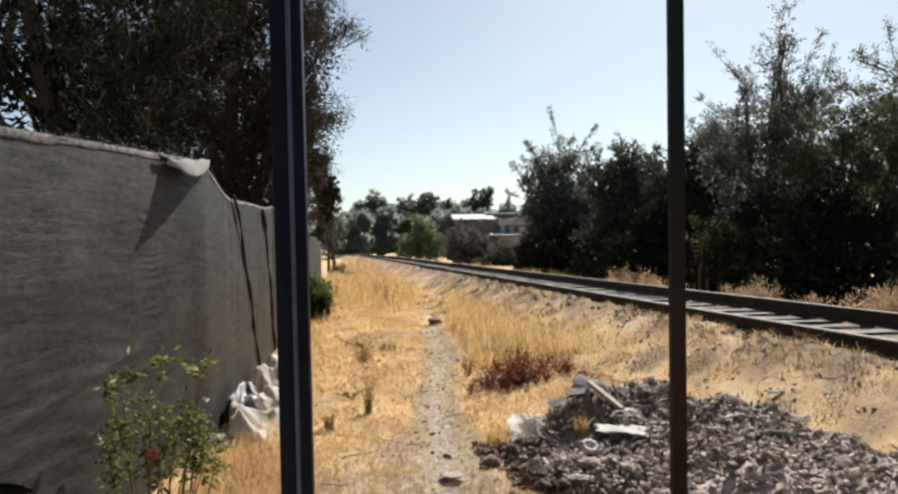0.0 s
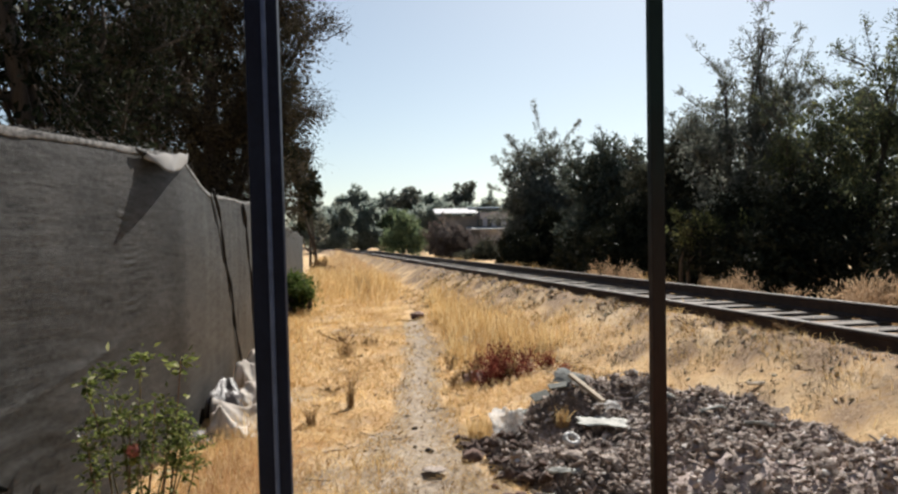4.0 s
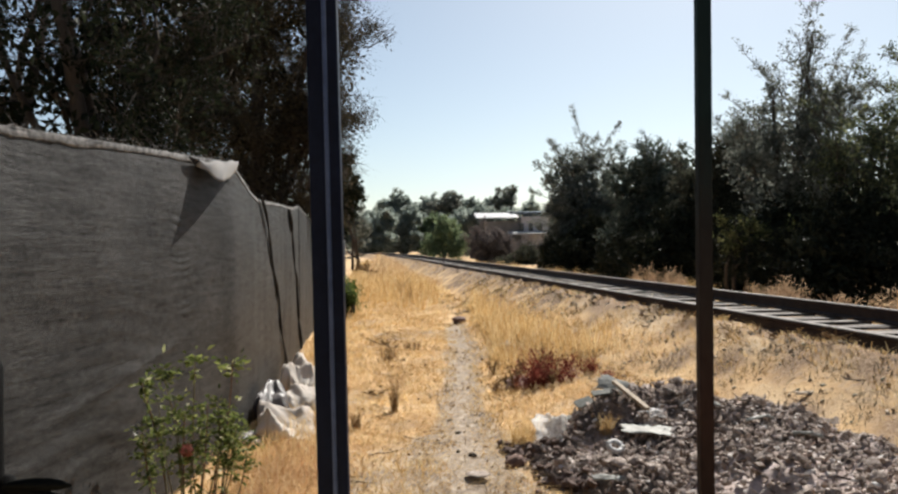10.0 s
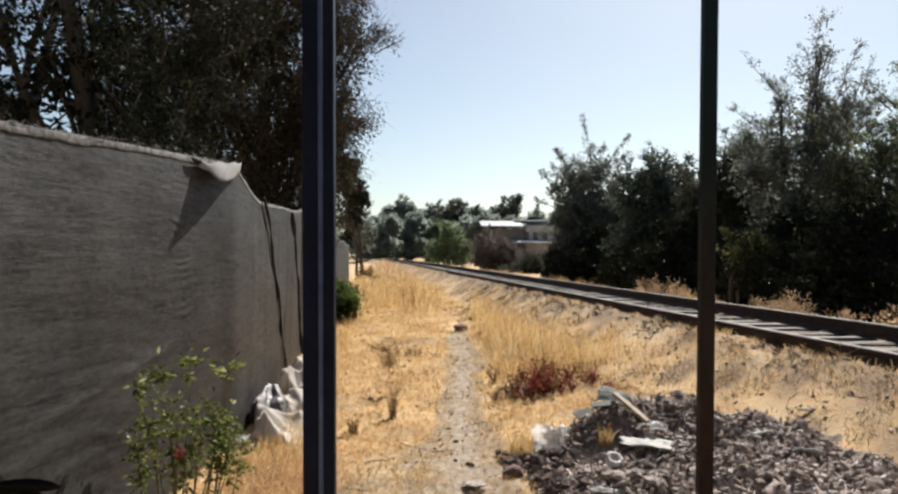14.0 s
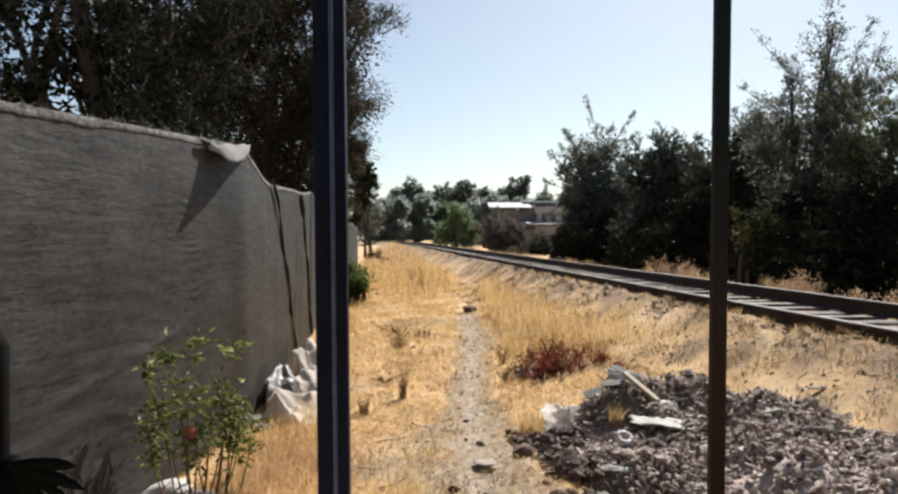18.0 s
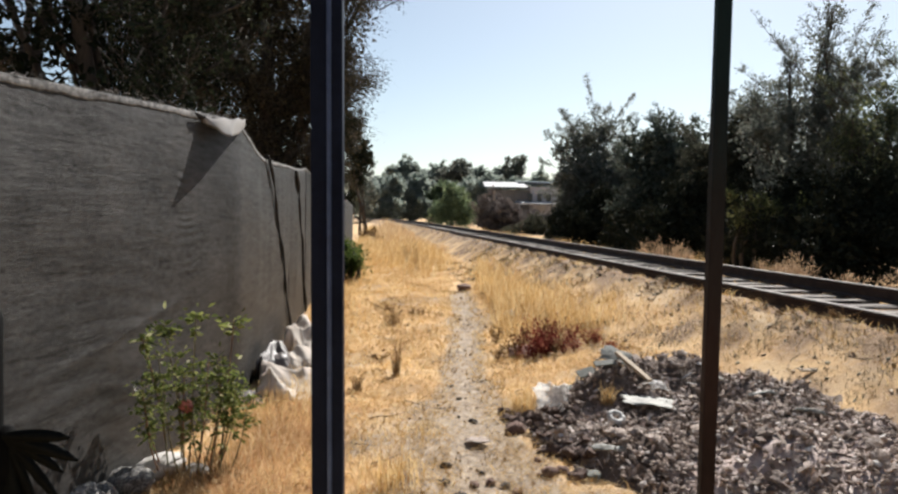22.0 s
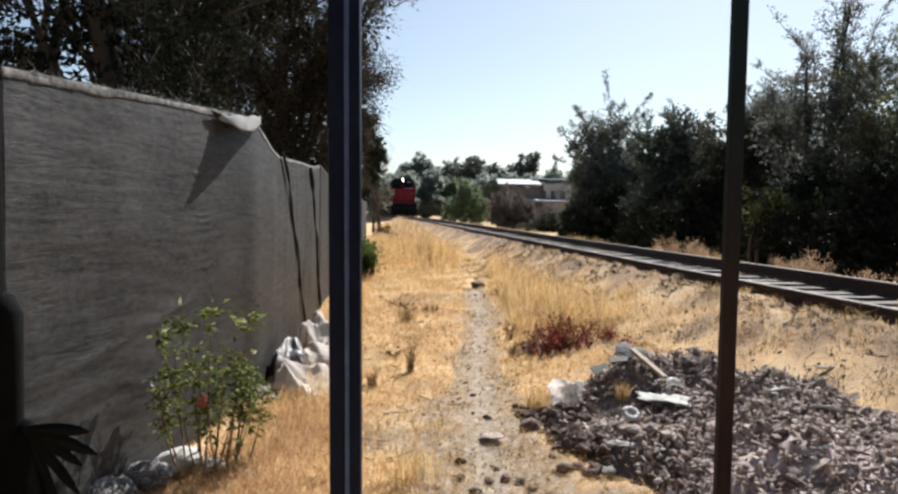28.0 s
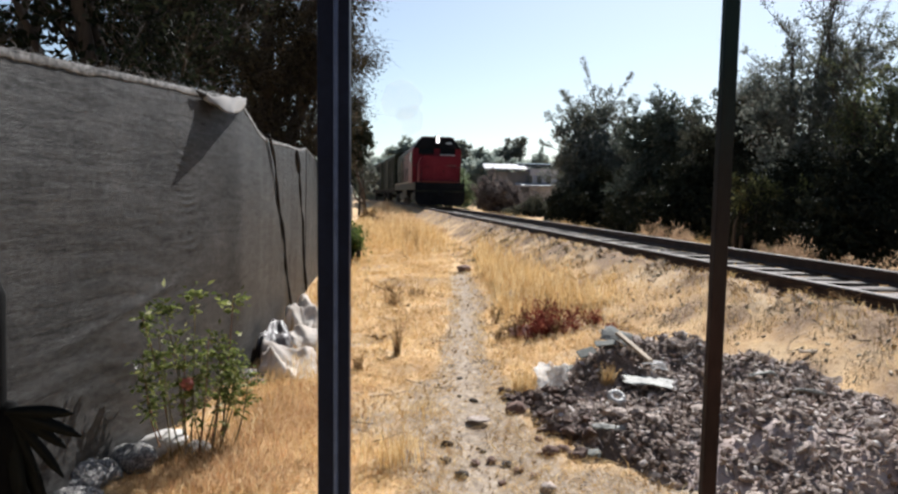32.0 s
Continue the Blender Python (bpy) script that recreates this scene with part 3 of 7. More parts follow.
def make_tree(name, x, y, lobes, leaf, width, count, mat, seed, label, per=14, reach=0.45, droop=0.1, trunk=0.14, gap=0.3, stems=1, fill=0.25, category="tree", group="", twigs=True, shell=0.45, tops=(), bunch=9, edge=0, sway=False):
    """A tree: tapered trunk, a limb to each lobe of the crown, and leaves in sprays."""
    rng, r = np.random.default_rng(seed), random.Random(seed)
    z0 = float(ground_z(x, y)) - 0.05
    t = thing(name, x, y, z0, label, category, group)
    local = [(a - x, b - y, c - z0, d, e) for a, b, c, d, e in lobes]
    top = max(local, key=lambda q: q[2])
    bm = bmesh.new()
    fork = Vector((0, 0, 0.35 * min(q[2] for q in local) + 0.3))
    for s in range(stems):
        off = Vector((r.uniform(-1, 1), r.uniform(-1, 1), 0)) * (0.25 * (stems > 1))
        goal = Vector(top[:3]) if s == 0 else Vector(r.choice(local)[:3])
        pts = [off * 0.6, off + fork * 0.5, off + fork, (off + fork).lerp(goal, 0.5) + Vector((r.uniform(-.1, .1), r.uniform(-.1, .1), 0)), goal]
        tube(pts, [trunk * 1.25, trunk, trunk * 0.8, trunk * 0.4, trunk * 0.08], 8, bm)
    part("trunk", bm, M_BARK, t, smooth=True)
    bm = bmesh.new()
    for q in local:
        goal = Vector(q[:3])
        mid = fork.lerp(goal, 0.5) + Vector((r.uniform(-.2, .2), r.uniform(-.2, .2), r.uniform(-.1, .25)))
        tube([fork, fork.lerp(mid, 0.5) + Vector((r.uniform(-.12, .12), r.uniform(-.12, .12), 0)), mid, mid.lerp(goal, 0.5) + Vector((r.uniform(-.15, .15), r.uniform(-.15, .15), 0)), goal], [trunk * 0.5, trunk * 0.4, trunk * 0.28, trunk * 0.16, trunk * 0.06], 6, bm)
        for _ in range(5):
            d = Vector((r.gauss(0, 1), r.gauss(0, 1), r.gauss(0.3, 0.8))).normalized()
            tip = goal + Vector((d.x * q[3], d.y * q[3], d.z * q[4])) * 0.9
            tube([mid.lerp(goal, r.random()), goal.lerp(tip, 0.5) + Vector((0, 0, 0.05)), tip], [trunk * 0.2, trunk * 0.1, 0.006], 5, bm)
    tops = list(tops)
    if sway:
        foot = Vector(tops[0][:3]) - Vector((x, y, z0))
        branch = bmesh.new()
        at, along = top_sprigs([(a - x - foot.x, b - y - foot.y, c - z0 - foot.z, d - x - foot.x, e - y - foot.y, f - z0 - foot.z) for a, b, c, d, e, f in tops[:2]], branch, r, 11)
        SWAYING.append(part("top_branch", branch, M_BARK, t, "thin swaying top branch", True))
        SWAYING[-1].matrix_basis = Matrix.Translation(foot)
        part("twig_leaves", leaf_mesh("twig_leaves", at, along, leaf, width, mat, rng), None, SWAYING[-1])["kind"] = "stuff"
        tops = tops[2:]
    for _ in range(edge):
        q = r.choice(lobes)
        d = Vector((r.gauss(-0.25, 0.8), r.gauss(0, 0.7), abs(r.gauss(0.5, 0.6)))).normalized()
        e = Vector((d.x * q[3], d.y * q[3], d.z * q[4]))
        way = (d + Vector((-0.2, 0, 0.5))).normalized() * r.uniform(0.5, 1.1) * min(1.0, q[3])
        a = Vector(q[:3]) + e * 0.75
        tops.append((*a, *(Vector(q[:3]) + e * 0.95 + way * 0.7)))
    more = top_sprigs([(a - x, b - y, c - z0, d - x, e - y, f - z0) for a, b, c, d, e, f in tops], bm, r, 11)
    part("branchwork", bm, M_BARK, t, smooth=True)
    at, along, c, way = sprays(local, count // per, per, reach, rng, droop, shell, gap, bunch)
    at, along = np.concatenate([at, more[0]]), np.concatenate([along, more[1]])
    n = len(at)
    sizes = leaf * (0.6 + 0.8 * rng.random(n))
    part("crown", leaf_mesh("crown", at, along, sizes, width * sizes / leaf, mat, rng), None, t)
    if twigs:
        part("fine_branchwork", twig_mesh("fine_branchwork", c, way, reach, max(0.004, trunk * 0.03), M_BARK), None, t)["kind"] = "stuff"
    if fill:
        q = np.array(local, float)
        m = int(count * fill * 0.2)
        k = rng.choice(len(q), m, p=(q[:, 3] ** 2 * q[:, 4]) / (q[:, 3] ** 2 * q[:, 4]).sum())
        at = q[k, :3] + unit(rng.normal(size=(m, 3))) * rng.random((m, 1)) ** 0.5 * 0.8 * q[k][:, [3, 3, 4]]
        part("inner_leaves", leaf_mesh("inner_leaves", at, unit(rng.normal(size=(m, 3))), leaf * 2.2, width * 3.0, mat, rng), None, t)
    return t


# trees behind the cloth fence
LEFT = "trees behind the cloth fence"
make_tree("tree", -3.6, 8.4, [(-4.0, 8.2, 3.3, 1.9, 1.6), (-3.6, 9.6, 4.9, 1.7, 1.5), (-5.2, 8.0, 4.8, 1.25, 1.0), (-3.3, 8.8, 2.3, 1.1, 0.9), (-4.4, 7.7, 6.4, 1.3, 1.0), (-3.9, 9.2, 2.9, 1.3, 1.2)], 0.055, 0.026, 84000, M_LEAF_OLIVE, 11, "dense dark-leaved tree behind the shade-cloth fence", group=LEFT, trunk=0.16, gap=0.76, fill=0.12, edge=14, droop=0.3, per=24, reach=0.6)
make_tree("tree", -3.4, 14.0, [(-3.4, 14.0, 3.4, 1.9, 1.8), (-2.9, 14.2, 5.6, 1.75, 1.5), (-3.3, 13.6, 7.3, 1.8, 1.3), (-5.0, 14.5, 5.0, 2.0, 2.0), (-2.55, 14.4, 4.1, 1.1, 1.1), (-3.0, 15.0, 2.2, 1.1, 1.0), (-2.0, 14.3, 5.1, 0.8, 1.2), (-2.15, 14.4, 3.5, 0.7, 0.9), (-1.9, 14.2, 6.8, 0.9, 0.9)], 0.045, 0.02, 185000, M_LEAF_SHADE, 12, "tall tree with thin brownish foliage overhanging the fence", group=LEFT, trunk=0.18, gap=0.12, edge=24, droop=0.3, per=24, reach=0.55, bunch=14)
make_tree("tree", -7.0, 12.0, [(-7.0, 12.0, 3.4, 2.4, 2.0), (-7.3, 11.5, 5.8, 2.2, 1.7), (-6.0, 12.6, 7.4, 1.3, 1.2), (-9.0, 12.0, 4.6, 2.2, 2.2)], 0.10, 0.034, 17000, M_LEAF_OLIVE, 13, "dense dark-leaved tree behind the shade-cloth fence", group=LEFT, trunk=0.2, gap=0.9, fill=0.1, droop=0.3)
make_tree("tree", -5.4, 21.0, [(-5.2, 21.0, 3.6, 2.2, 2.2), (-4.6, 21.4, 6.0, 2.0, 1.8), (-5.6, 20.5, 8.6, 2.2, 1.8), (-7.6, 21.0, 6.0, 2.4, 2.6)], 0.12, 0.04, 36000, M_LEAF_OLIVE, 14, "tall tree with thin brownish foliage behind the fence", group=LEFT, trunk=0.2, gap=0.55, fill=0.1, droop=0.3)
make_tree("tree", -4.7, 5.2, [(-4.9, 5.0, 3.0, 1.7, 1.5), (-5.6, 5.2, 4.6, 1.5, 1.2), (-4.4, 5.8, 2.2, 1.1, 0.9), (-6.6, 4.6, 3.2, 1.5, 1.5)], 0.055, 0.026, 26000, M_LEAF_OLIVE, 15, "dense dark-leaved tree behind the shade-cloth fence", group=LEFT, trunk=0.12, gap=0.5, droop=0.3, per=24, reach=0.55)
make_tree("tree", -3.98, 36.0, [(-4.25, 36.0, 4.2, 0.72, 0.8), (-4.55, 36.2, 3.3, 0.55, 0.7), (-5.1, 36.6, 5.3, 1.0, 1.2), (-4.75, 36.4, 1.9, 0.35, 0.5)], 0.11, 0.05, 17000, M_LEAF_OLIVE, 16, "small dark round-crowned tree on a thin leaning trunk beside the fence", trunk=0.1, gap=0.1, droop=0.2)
make_tree("tree", -6.1, 52.0, [(-5.45, 52.0, 2.5, 0.75, 1.4), (-6.4, 53.0, 3.5, 1.2, 1.2)], 0.16, 0.06, 6000, M_LEAF_GREY, 17, "pale green bushy tree beyond the fence", trunk=0.1, gap=0.2)
# trees beyond the track
RIGHT = "trees beyond the railway"
make_tree("tree", 6.5, 36.0, [(6.3, 36.0, 1.8, 1.9, 1.9), (6.2, 36.0, 3.4, 1.8, 1.6), (6.1, 36.4, 4.9, 1.2, 1.2), (6.9, 36.2, 5.3, 0.9, 1.0), (5.0, 36.2, 4.6, 0.6, 0.8), (7.6, 36.4, 3.2, 1.3, 1.9), (7.9, 36.2, 5.0, 0.7, 0.8)], 0.10, 0.042, 62000, M_LEAF_GREY, 21, "greyish feathery young tree with dead tips beyond the railway", group=RIGHT, trunk=0.08, gap=0.45, reach=0.5, shell=0.6, per=22, fill=0.5, tops=[(6.6, 36, 5.2, 6.2, 36, 7.9), (6.9, 36, 5.4, 8.4, 36, 7.1), (5.8, 36.2, 4.8, 5.0, 36, 6.3), (7.4, 36.2, 4.8, 8.3, 36, 6.2)], edge=26, sway=True)
make_tree("tree", 7.6, 28.5, [(7.4, 28.4, 1.8, 1.5, 1.6), (7.3, 28.4, 3.5, 1.2, 1.4), (8.4, 28.6, 3.0, 1.3, 2.0), (7.6, 28.2, 4.5, 0.8, 0.9), (8.6, 28.4, 4.4, 0.7, 0.7), (6.5, 28.3, 3.9, 0.5, 0.9)], 0.085, 0.04, 52000, M_LEAF_DARK, 22, "dense dark rounded tree beyond the railway", group=RIGHT, trunk=0.1, gap=0.35, reach=0.45, per=20, fill=0.5, shell=0.5, tops=[(6.6, 28.4, 3.8, 6.4, 28.4, 5.1), (7.5, 28.4, 4.6, 7.4, 28.4, 5.6), (8.7, 28.4, 4.2, 8.9, 28.4, 5.2)], edge=16)
make_tree("tree", 8.9, 24.0, [(8.7, 24.0, 1.9, 1.5, 1.7), (8.3, 24.2, 3.2, 1.2, 1.2), (9.4, 24.0, 3.5, 1.4, 1.6), (9.0, 23.6, 4.3, 0.9, 0.8)], 0.08, 0.036, 50000, M_LEAF_BROWN, 23, "brownish-green bushy tree beyond the railway", group=RIGHT, trunk=0.1, gap=0.35, reach=0.45, per=20, fill=0.4, edge=16)
make_tree("tree", 9.0, 20.0, [(9.0, 20.0, 2.0, 1.6, 1.9), (8.5, 20.0, 4.0, 1.2, 1.3), (9.6, 20.2, 4.7, 1.2, 1.2), (9.5, 19.4, 3.4, 1.2, 1.5), (7.7, 19.9, 3.7, 0.7, 0.9), (10.4, 20.2, 5.2, 0.9, 0.7), (9.35, 20.0, 5.9, 0.42, 0.8), (9.58, 20.0, 6.9, 0.3, 0.8), (8.5, 20.0, 5.4, 0.3, 0.5)], 0.07, 0.030, 72000, M_LEAF_GREY, 24, "greyish tree with a tall thin open top beyond the railway", group=RIGHT, trunk=0.09, gap=0.62, shell=0.6, reach=0.42, per=22, fill=0.22, tops=[(9.1, 20, 4.2, 9.7, 20, 7.9), (9.1, 20, 4.9, 7.6, 20, 6.7), (8.4, 20, 4.4, 7.3, 20, 5.3), (8.8, 20, 4.9, 8.6, 20, 6.1), (9.4, 20, 5.0, 9.9, 20, 6.8), (10.3, 20, 5.3, 10.9, 20, 6.6), (9.8, 20, 5.2, 10.4, 19.6, 6.9)], edge=40)
make_tree("tree", 10.0, 16.6, [(9.6, 16.4, 1.9, 1.5, 1.9), (9.2, 16.6, 3.5, 1.2, 1.2), (10.4, 16.6, 4.1, 1.4, 1.3), (10.6, 16.0, 5.0, 0.9, 0.8), (11.5, 15.6, 3.0, 1.8, 2.6), (8.5, 16.8, 3.0, 0.7, 0.9)], 0.06, 0.027, 90000, M_LEAF_DROOP, 25, "dense dark tree with drooping foliage beyond the railway", group=RIGHT, trunk=0.12, gap=0.62, droop=0.6, shell=0.55, reach=0.5, per=24, fill=0.22, tops=[(10.4, 16.4, 4.8, 10.0, 16.2, 6.2), (11.0, 16, 5.0, 11.4, 16, 6.6)], edge=34)
make_tree("tree", 11.4, 13.0, [(11.2, 13.0, 2.0, 1.6, 1.9), (10.8, 13.2, 3.6, 1.3, 1.2), (12.2, 13.0, 4.4, 1.6, 1.5), (12.4, 11.6, 3.0, 1.8, 2.6)], 0.06, 0.027, 70000, M_LEAF_DROOP, 26, "dense dark tree with drooping foliage beyond the railway", group=RIGHT, trunk=0.12, gap=0.45, droop=0.6, shell=0.55, reach=0.5, per=24, fill=0.4, edge=16)
make_tree("tree", 12.5, 24.0, [(12.0, 24.0, 2.6, 2.4, 2.6), (13.0, 21.0, 3.0, 2.4, 2.6), (11.2, 27.5, 2.6, 2.2, 2.4)], 0.14, 0.06, 24000, M_LEAF_DARK, 27, "dense dark tree in the thicket beyond the railway", group=RIGHT, trunk=0.14, gap=0.1)
make_tree("tree", 9.6, 33.0, [(9.2, 33.0, 2.2, 2.0, 2.2), (10.6, 36.0, 2.4, 2.2, 2.4)], 0.14, 0.06, 16000, M_LEAF_DARK, 28, "dense dark tree in the thicket beyond the railway", group=RIGHT, trunk=0.14, gap=0.1)


# undergrowth along the foot of the thicket
HEDGE = "undergrowth beyond the railway"


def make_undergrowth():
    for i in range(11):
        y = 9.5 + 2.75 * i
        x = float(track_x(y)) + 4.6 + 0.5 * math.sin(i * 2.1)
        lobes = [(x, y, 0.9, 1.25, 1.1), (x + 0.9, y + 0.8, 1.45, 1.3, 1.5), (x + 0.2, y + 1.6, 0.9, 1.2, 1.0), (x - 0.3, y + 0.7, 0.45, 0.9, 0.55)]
        make_bush(x + 0.4, y + 0.6, lobes, 0.075 + 0.004 * i, 15000, M_LEAF_DEEP_SHADE, 60 + i, "dense undergrowth at the foot of the trees, darkened for deep shade", group=HEDGE, fill=1.4)


# bushes and far woods
def make_bush(x, y, lobes, leaf, count, mat, seed, label, category="bush", group="", fill=0.5):
    return make_tree("bush", x, y, lobes, leaf, leaf * 0.42, count, mat, seed, label, per=12, reach=0.5, trunk=0.05, gap=0.1, stems=4, category=category, group=group, fill=fill, twigs=False)


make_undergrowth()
make_bush(6.6, 17.6, [(6.6, 17.6, 1.7, 0.6, 0.5), (7.3, 17.4, 1.6, 0.6, 0.4)], 0.075, 1100, M_LEAF_YELLOW, 35, "yellow-green sunlit shrub at the foot of the thicket")
make_bush(0.2, 70, [(0.35, 70, 2.2, 1.9, 2.1), (-1.0, 70.5, 1.5, 1.2, 1.4), (1.5, 69.6, 1.4, 1.2, 1.3), (0.1, 70.3, 3.6, 1.0, 1.0)], 0.16, 13000, M_LEAF_PALE, 31, "light green roundish bush beside the far track")
make_bush(3.6, 60, [(3.4, 60, 1.4, 1.9, 1.8), (4.8, 60, 1.1, 1.4, 1.4), (6.2, 60.4, 0.8, 1.3, 1.1)], 0.13, 18000, M_LEAF_DRY, 32, "brown dried-out bush beside the far track")
make_bush(6.6, 54, [(6.2, 54, 0.6, 1.4, 0.9), (7.6, 53, 0.7, 1.5, 1.0), (5.2, 54.4, 0.5, 1.0, 0.8), (4.3, 55, 0.3, 0.9, 0.6)], 0.14, 9000, M_LEAF_BROWN, 33, "low dark bushes in front of the house")
make_bush(-3.75, 35.5, [(-3.75, 35.5, 0.35, 0.45, 0.4), (-3.3, 35.3, 0.25, 0.35, 0.25)], 0.09, 1600, M_BROWNWEED, 36, "dry brown shrub at the foot of the small tree")
make_bush(-2.15, 16.6, [(-2.15, 16.6, 0.4, 0.32, 0.42), (-2.3, 17.0, 0.55, 0.3, 0.4)], 0.07, 3500, M_LEAF_GREEN, 34, "bright green shrub at the foot of the fence")
FAR = "far trees behind the track's bend"
_r = random.Random(77)
for _i, (_x, _top, _m) in enumerate([(-10.9, 9.0, M_LEAF_HAZE), (-8.4, 10.6, M_LEAF_HAZE), (-6.5, 9.2, M_LEAF_HAZE), (-3.2, 10.2, M_LEAF_HAZE), (0.2, 10.4, M_LEAF_GREY), (3.6, 9.6, M_LEAF_HAZE), (7.0, 9.8, M_LEAF_HAZE), (9.8, 11.4, M_LEAF_GREY), (13.0, 8.6, M_LEAF_HAZE), (17.5, 8.8, M_LEAF_HAZE), (-5.6, 6.6, M_LEAF_HAZE), (-2.0, 6.0, M_LEAF_PALE), (-8.6, 6.2, M_LEAF_HAZE), (1.6, 6.6, M_LEAF_HAZE), (4.6, 7.0, M_LEAF_HAZE), (-11.4, 6.4, M_LEAF_HAZE), (7.6, 6.6, M_LEAF_HAZE)]):
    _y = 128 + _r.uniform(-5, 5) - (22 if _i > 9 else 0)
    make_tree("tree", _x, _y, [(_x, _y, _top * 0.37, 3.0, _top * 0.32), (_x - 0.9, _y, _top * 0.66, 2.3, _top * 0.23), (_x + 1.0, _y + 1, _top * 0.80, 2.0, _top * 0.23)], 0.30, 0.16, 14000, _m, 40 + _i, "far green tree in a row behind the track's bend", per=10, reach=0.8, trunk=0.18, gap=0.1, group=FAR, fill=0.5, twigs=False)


def make_woods():
    """The wood that closes the distance all round."""
    rng = np.random.default_rng(9)
    n = 26000
    a = rng.uniform(-math.pi, math.pi, n)
    d = 190 + rng.random(n) * 60
    top = 7.5 + 2.5 * np.sin(a * 17) + 1.5 * np.sin(a * 41 + 1)
    at = np.stack([np.sin(a) * d, np.cos(a) * d, rng.random(n) * top], -1)
    at = at[(np.abs(at[:, 0] - track_x(at[:, 1])) > 5) | (at[:, 1] < 0)]
    n = len(at)
    me = leaf_mesh("woods", at, unit(rng.normal(size=(n, 3))), 2.2, 1.4, M_LEAF_HAZE, rng)
    tagged(new("woods", me), "distant belt of green woods along the horizon", "woods", kind="stuff")


make_woods()


# ---- grass ----
def in_pile(x, y):
    """Below 1 inside the rubble heap's outline."""
    dx, dy = x - 1.88, y - 4.75
    e = np.hypot((0.82 * dx - 0.57 * dy) / 1.7, (0.57 * dx + 0.82 * dy) / 1.06)
    return e + 1.5 * np.clip(0.95 * (x - 2.3) + 0.3 * (y - 5.0), 0, None) + 2.0 * np.clip(0.68 - x, 0, None) + 1.5 * np.clip(0.92 * (1.02 - x) + 0.40 * (4.25 - y), 0, None) * (1 - smooth01(y, 4.5, 5.1)) + 0.09 * wave(x, y, 3.7, 2)


def blades(name, x, y, height, width, lean, mat, rng):
    n = len(x)
    z = ground_z(x, y)
    a = rng.uniform(0, 2 * math.pi, n)
    d = np.stack([np.cos(a), np.sin(a), np.zeros(n)], -1)
    side = np.stack([-np.sin(a), np.cos(a), np.zeros(n)], -1)
    turn = rng.uniform(0, math.pi, n)[:, None]
    side = side * np.cos(turn) + d * np.sin(turn)
    base = np.stack([x, y, z - 0.01], -1)
    lean = np.broadcast_to(lean, n)[:, None]
    h, w = np.broadcast_to(height, n)[:, None], np.broadcast_to(width, n)[:, None]
    up = np.array([0, 0, 1.0])
    mid = base + up * h * 0.55 + d * h * lean * 0.3
    tip = base + up * h * (1 - 0.35 * lean) + d * h * lean
    verts = np.stack([base - side * w, base + side * w, mid + side * w * 0.8, mid - side * w * 0.8, tip + side * w * 0.25, tip - side * w * 0.25], 1).reshape(-1, 3)
    i = np.arange(n)[:, None] * 6
    return quads_mesh(name, verts, np.concatenate([i + [0, 1, 2, 3], i + [3, 2, 4, 5]]), mat)


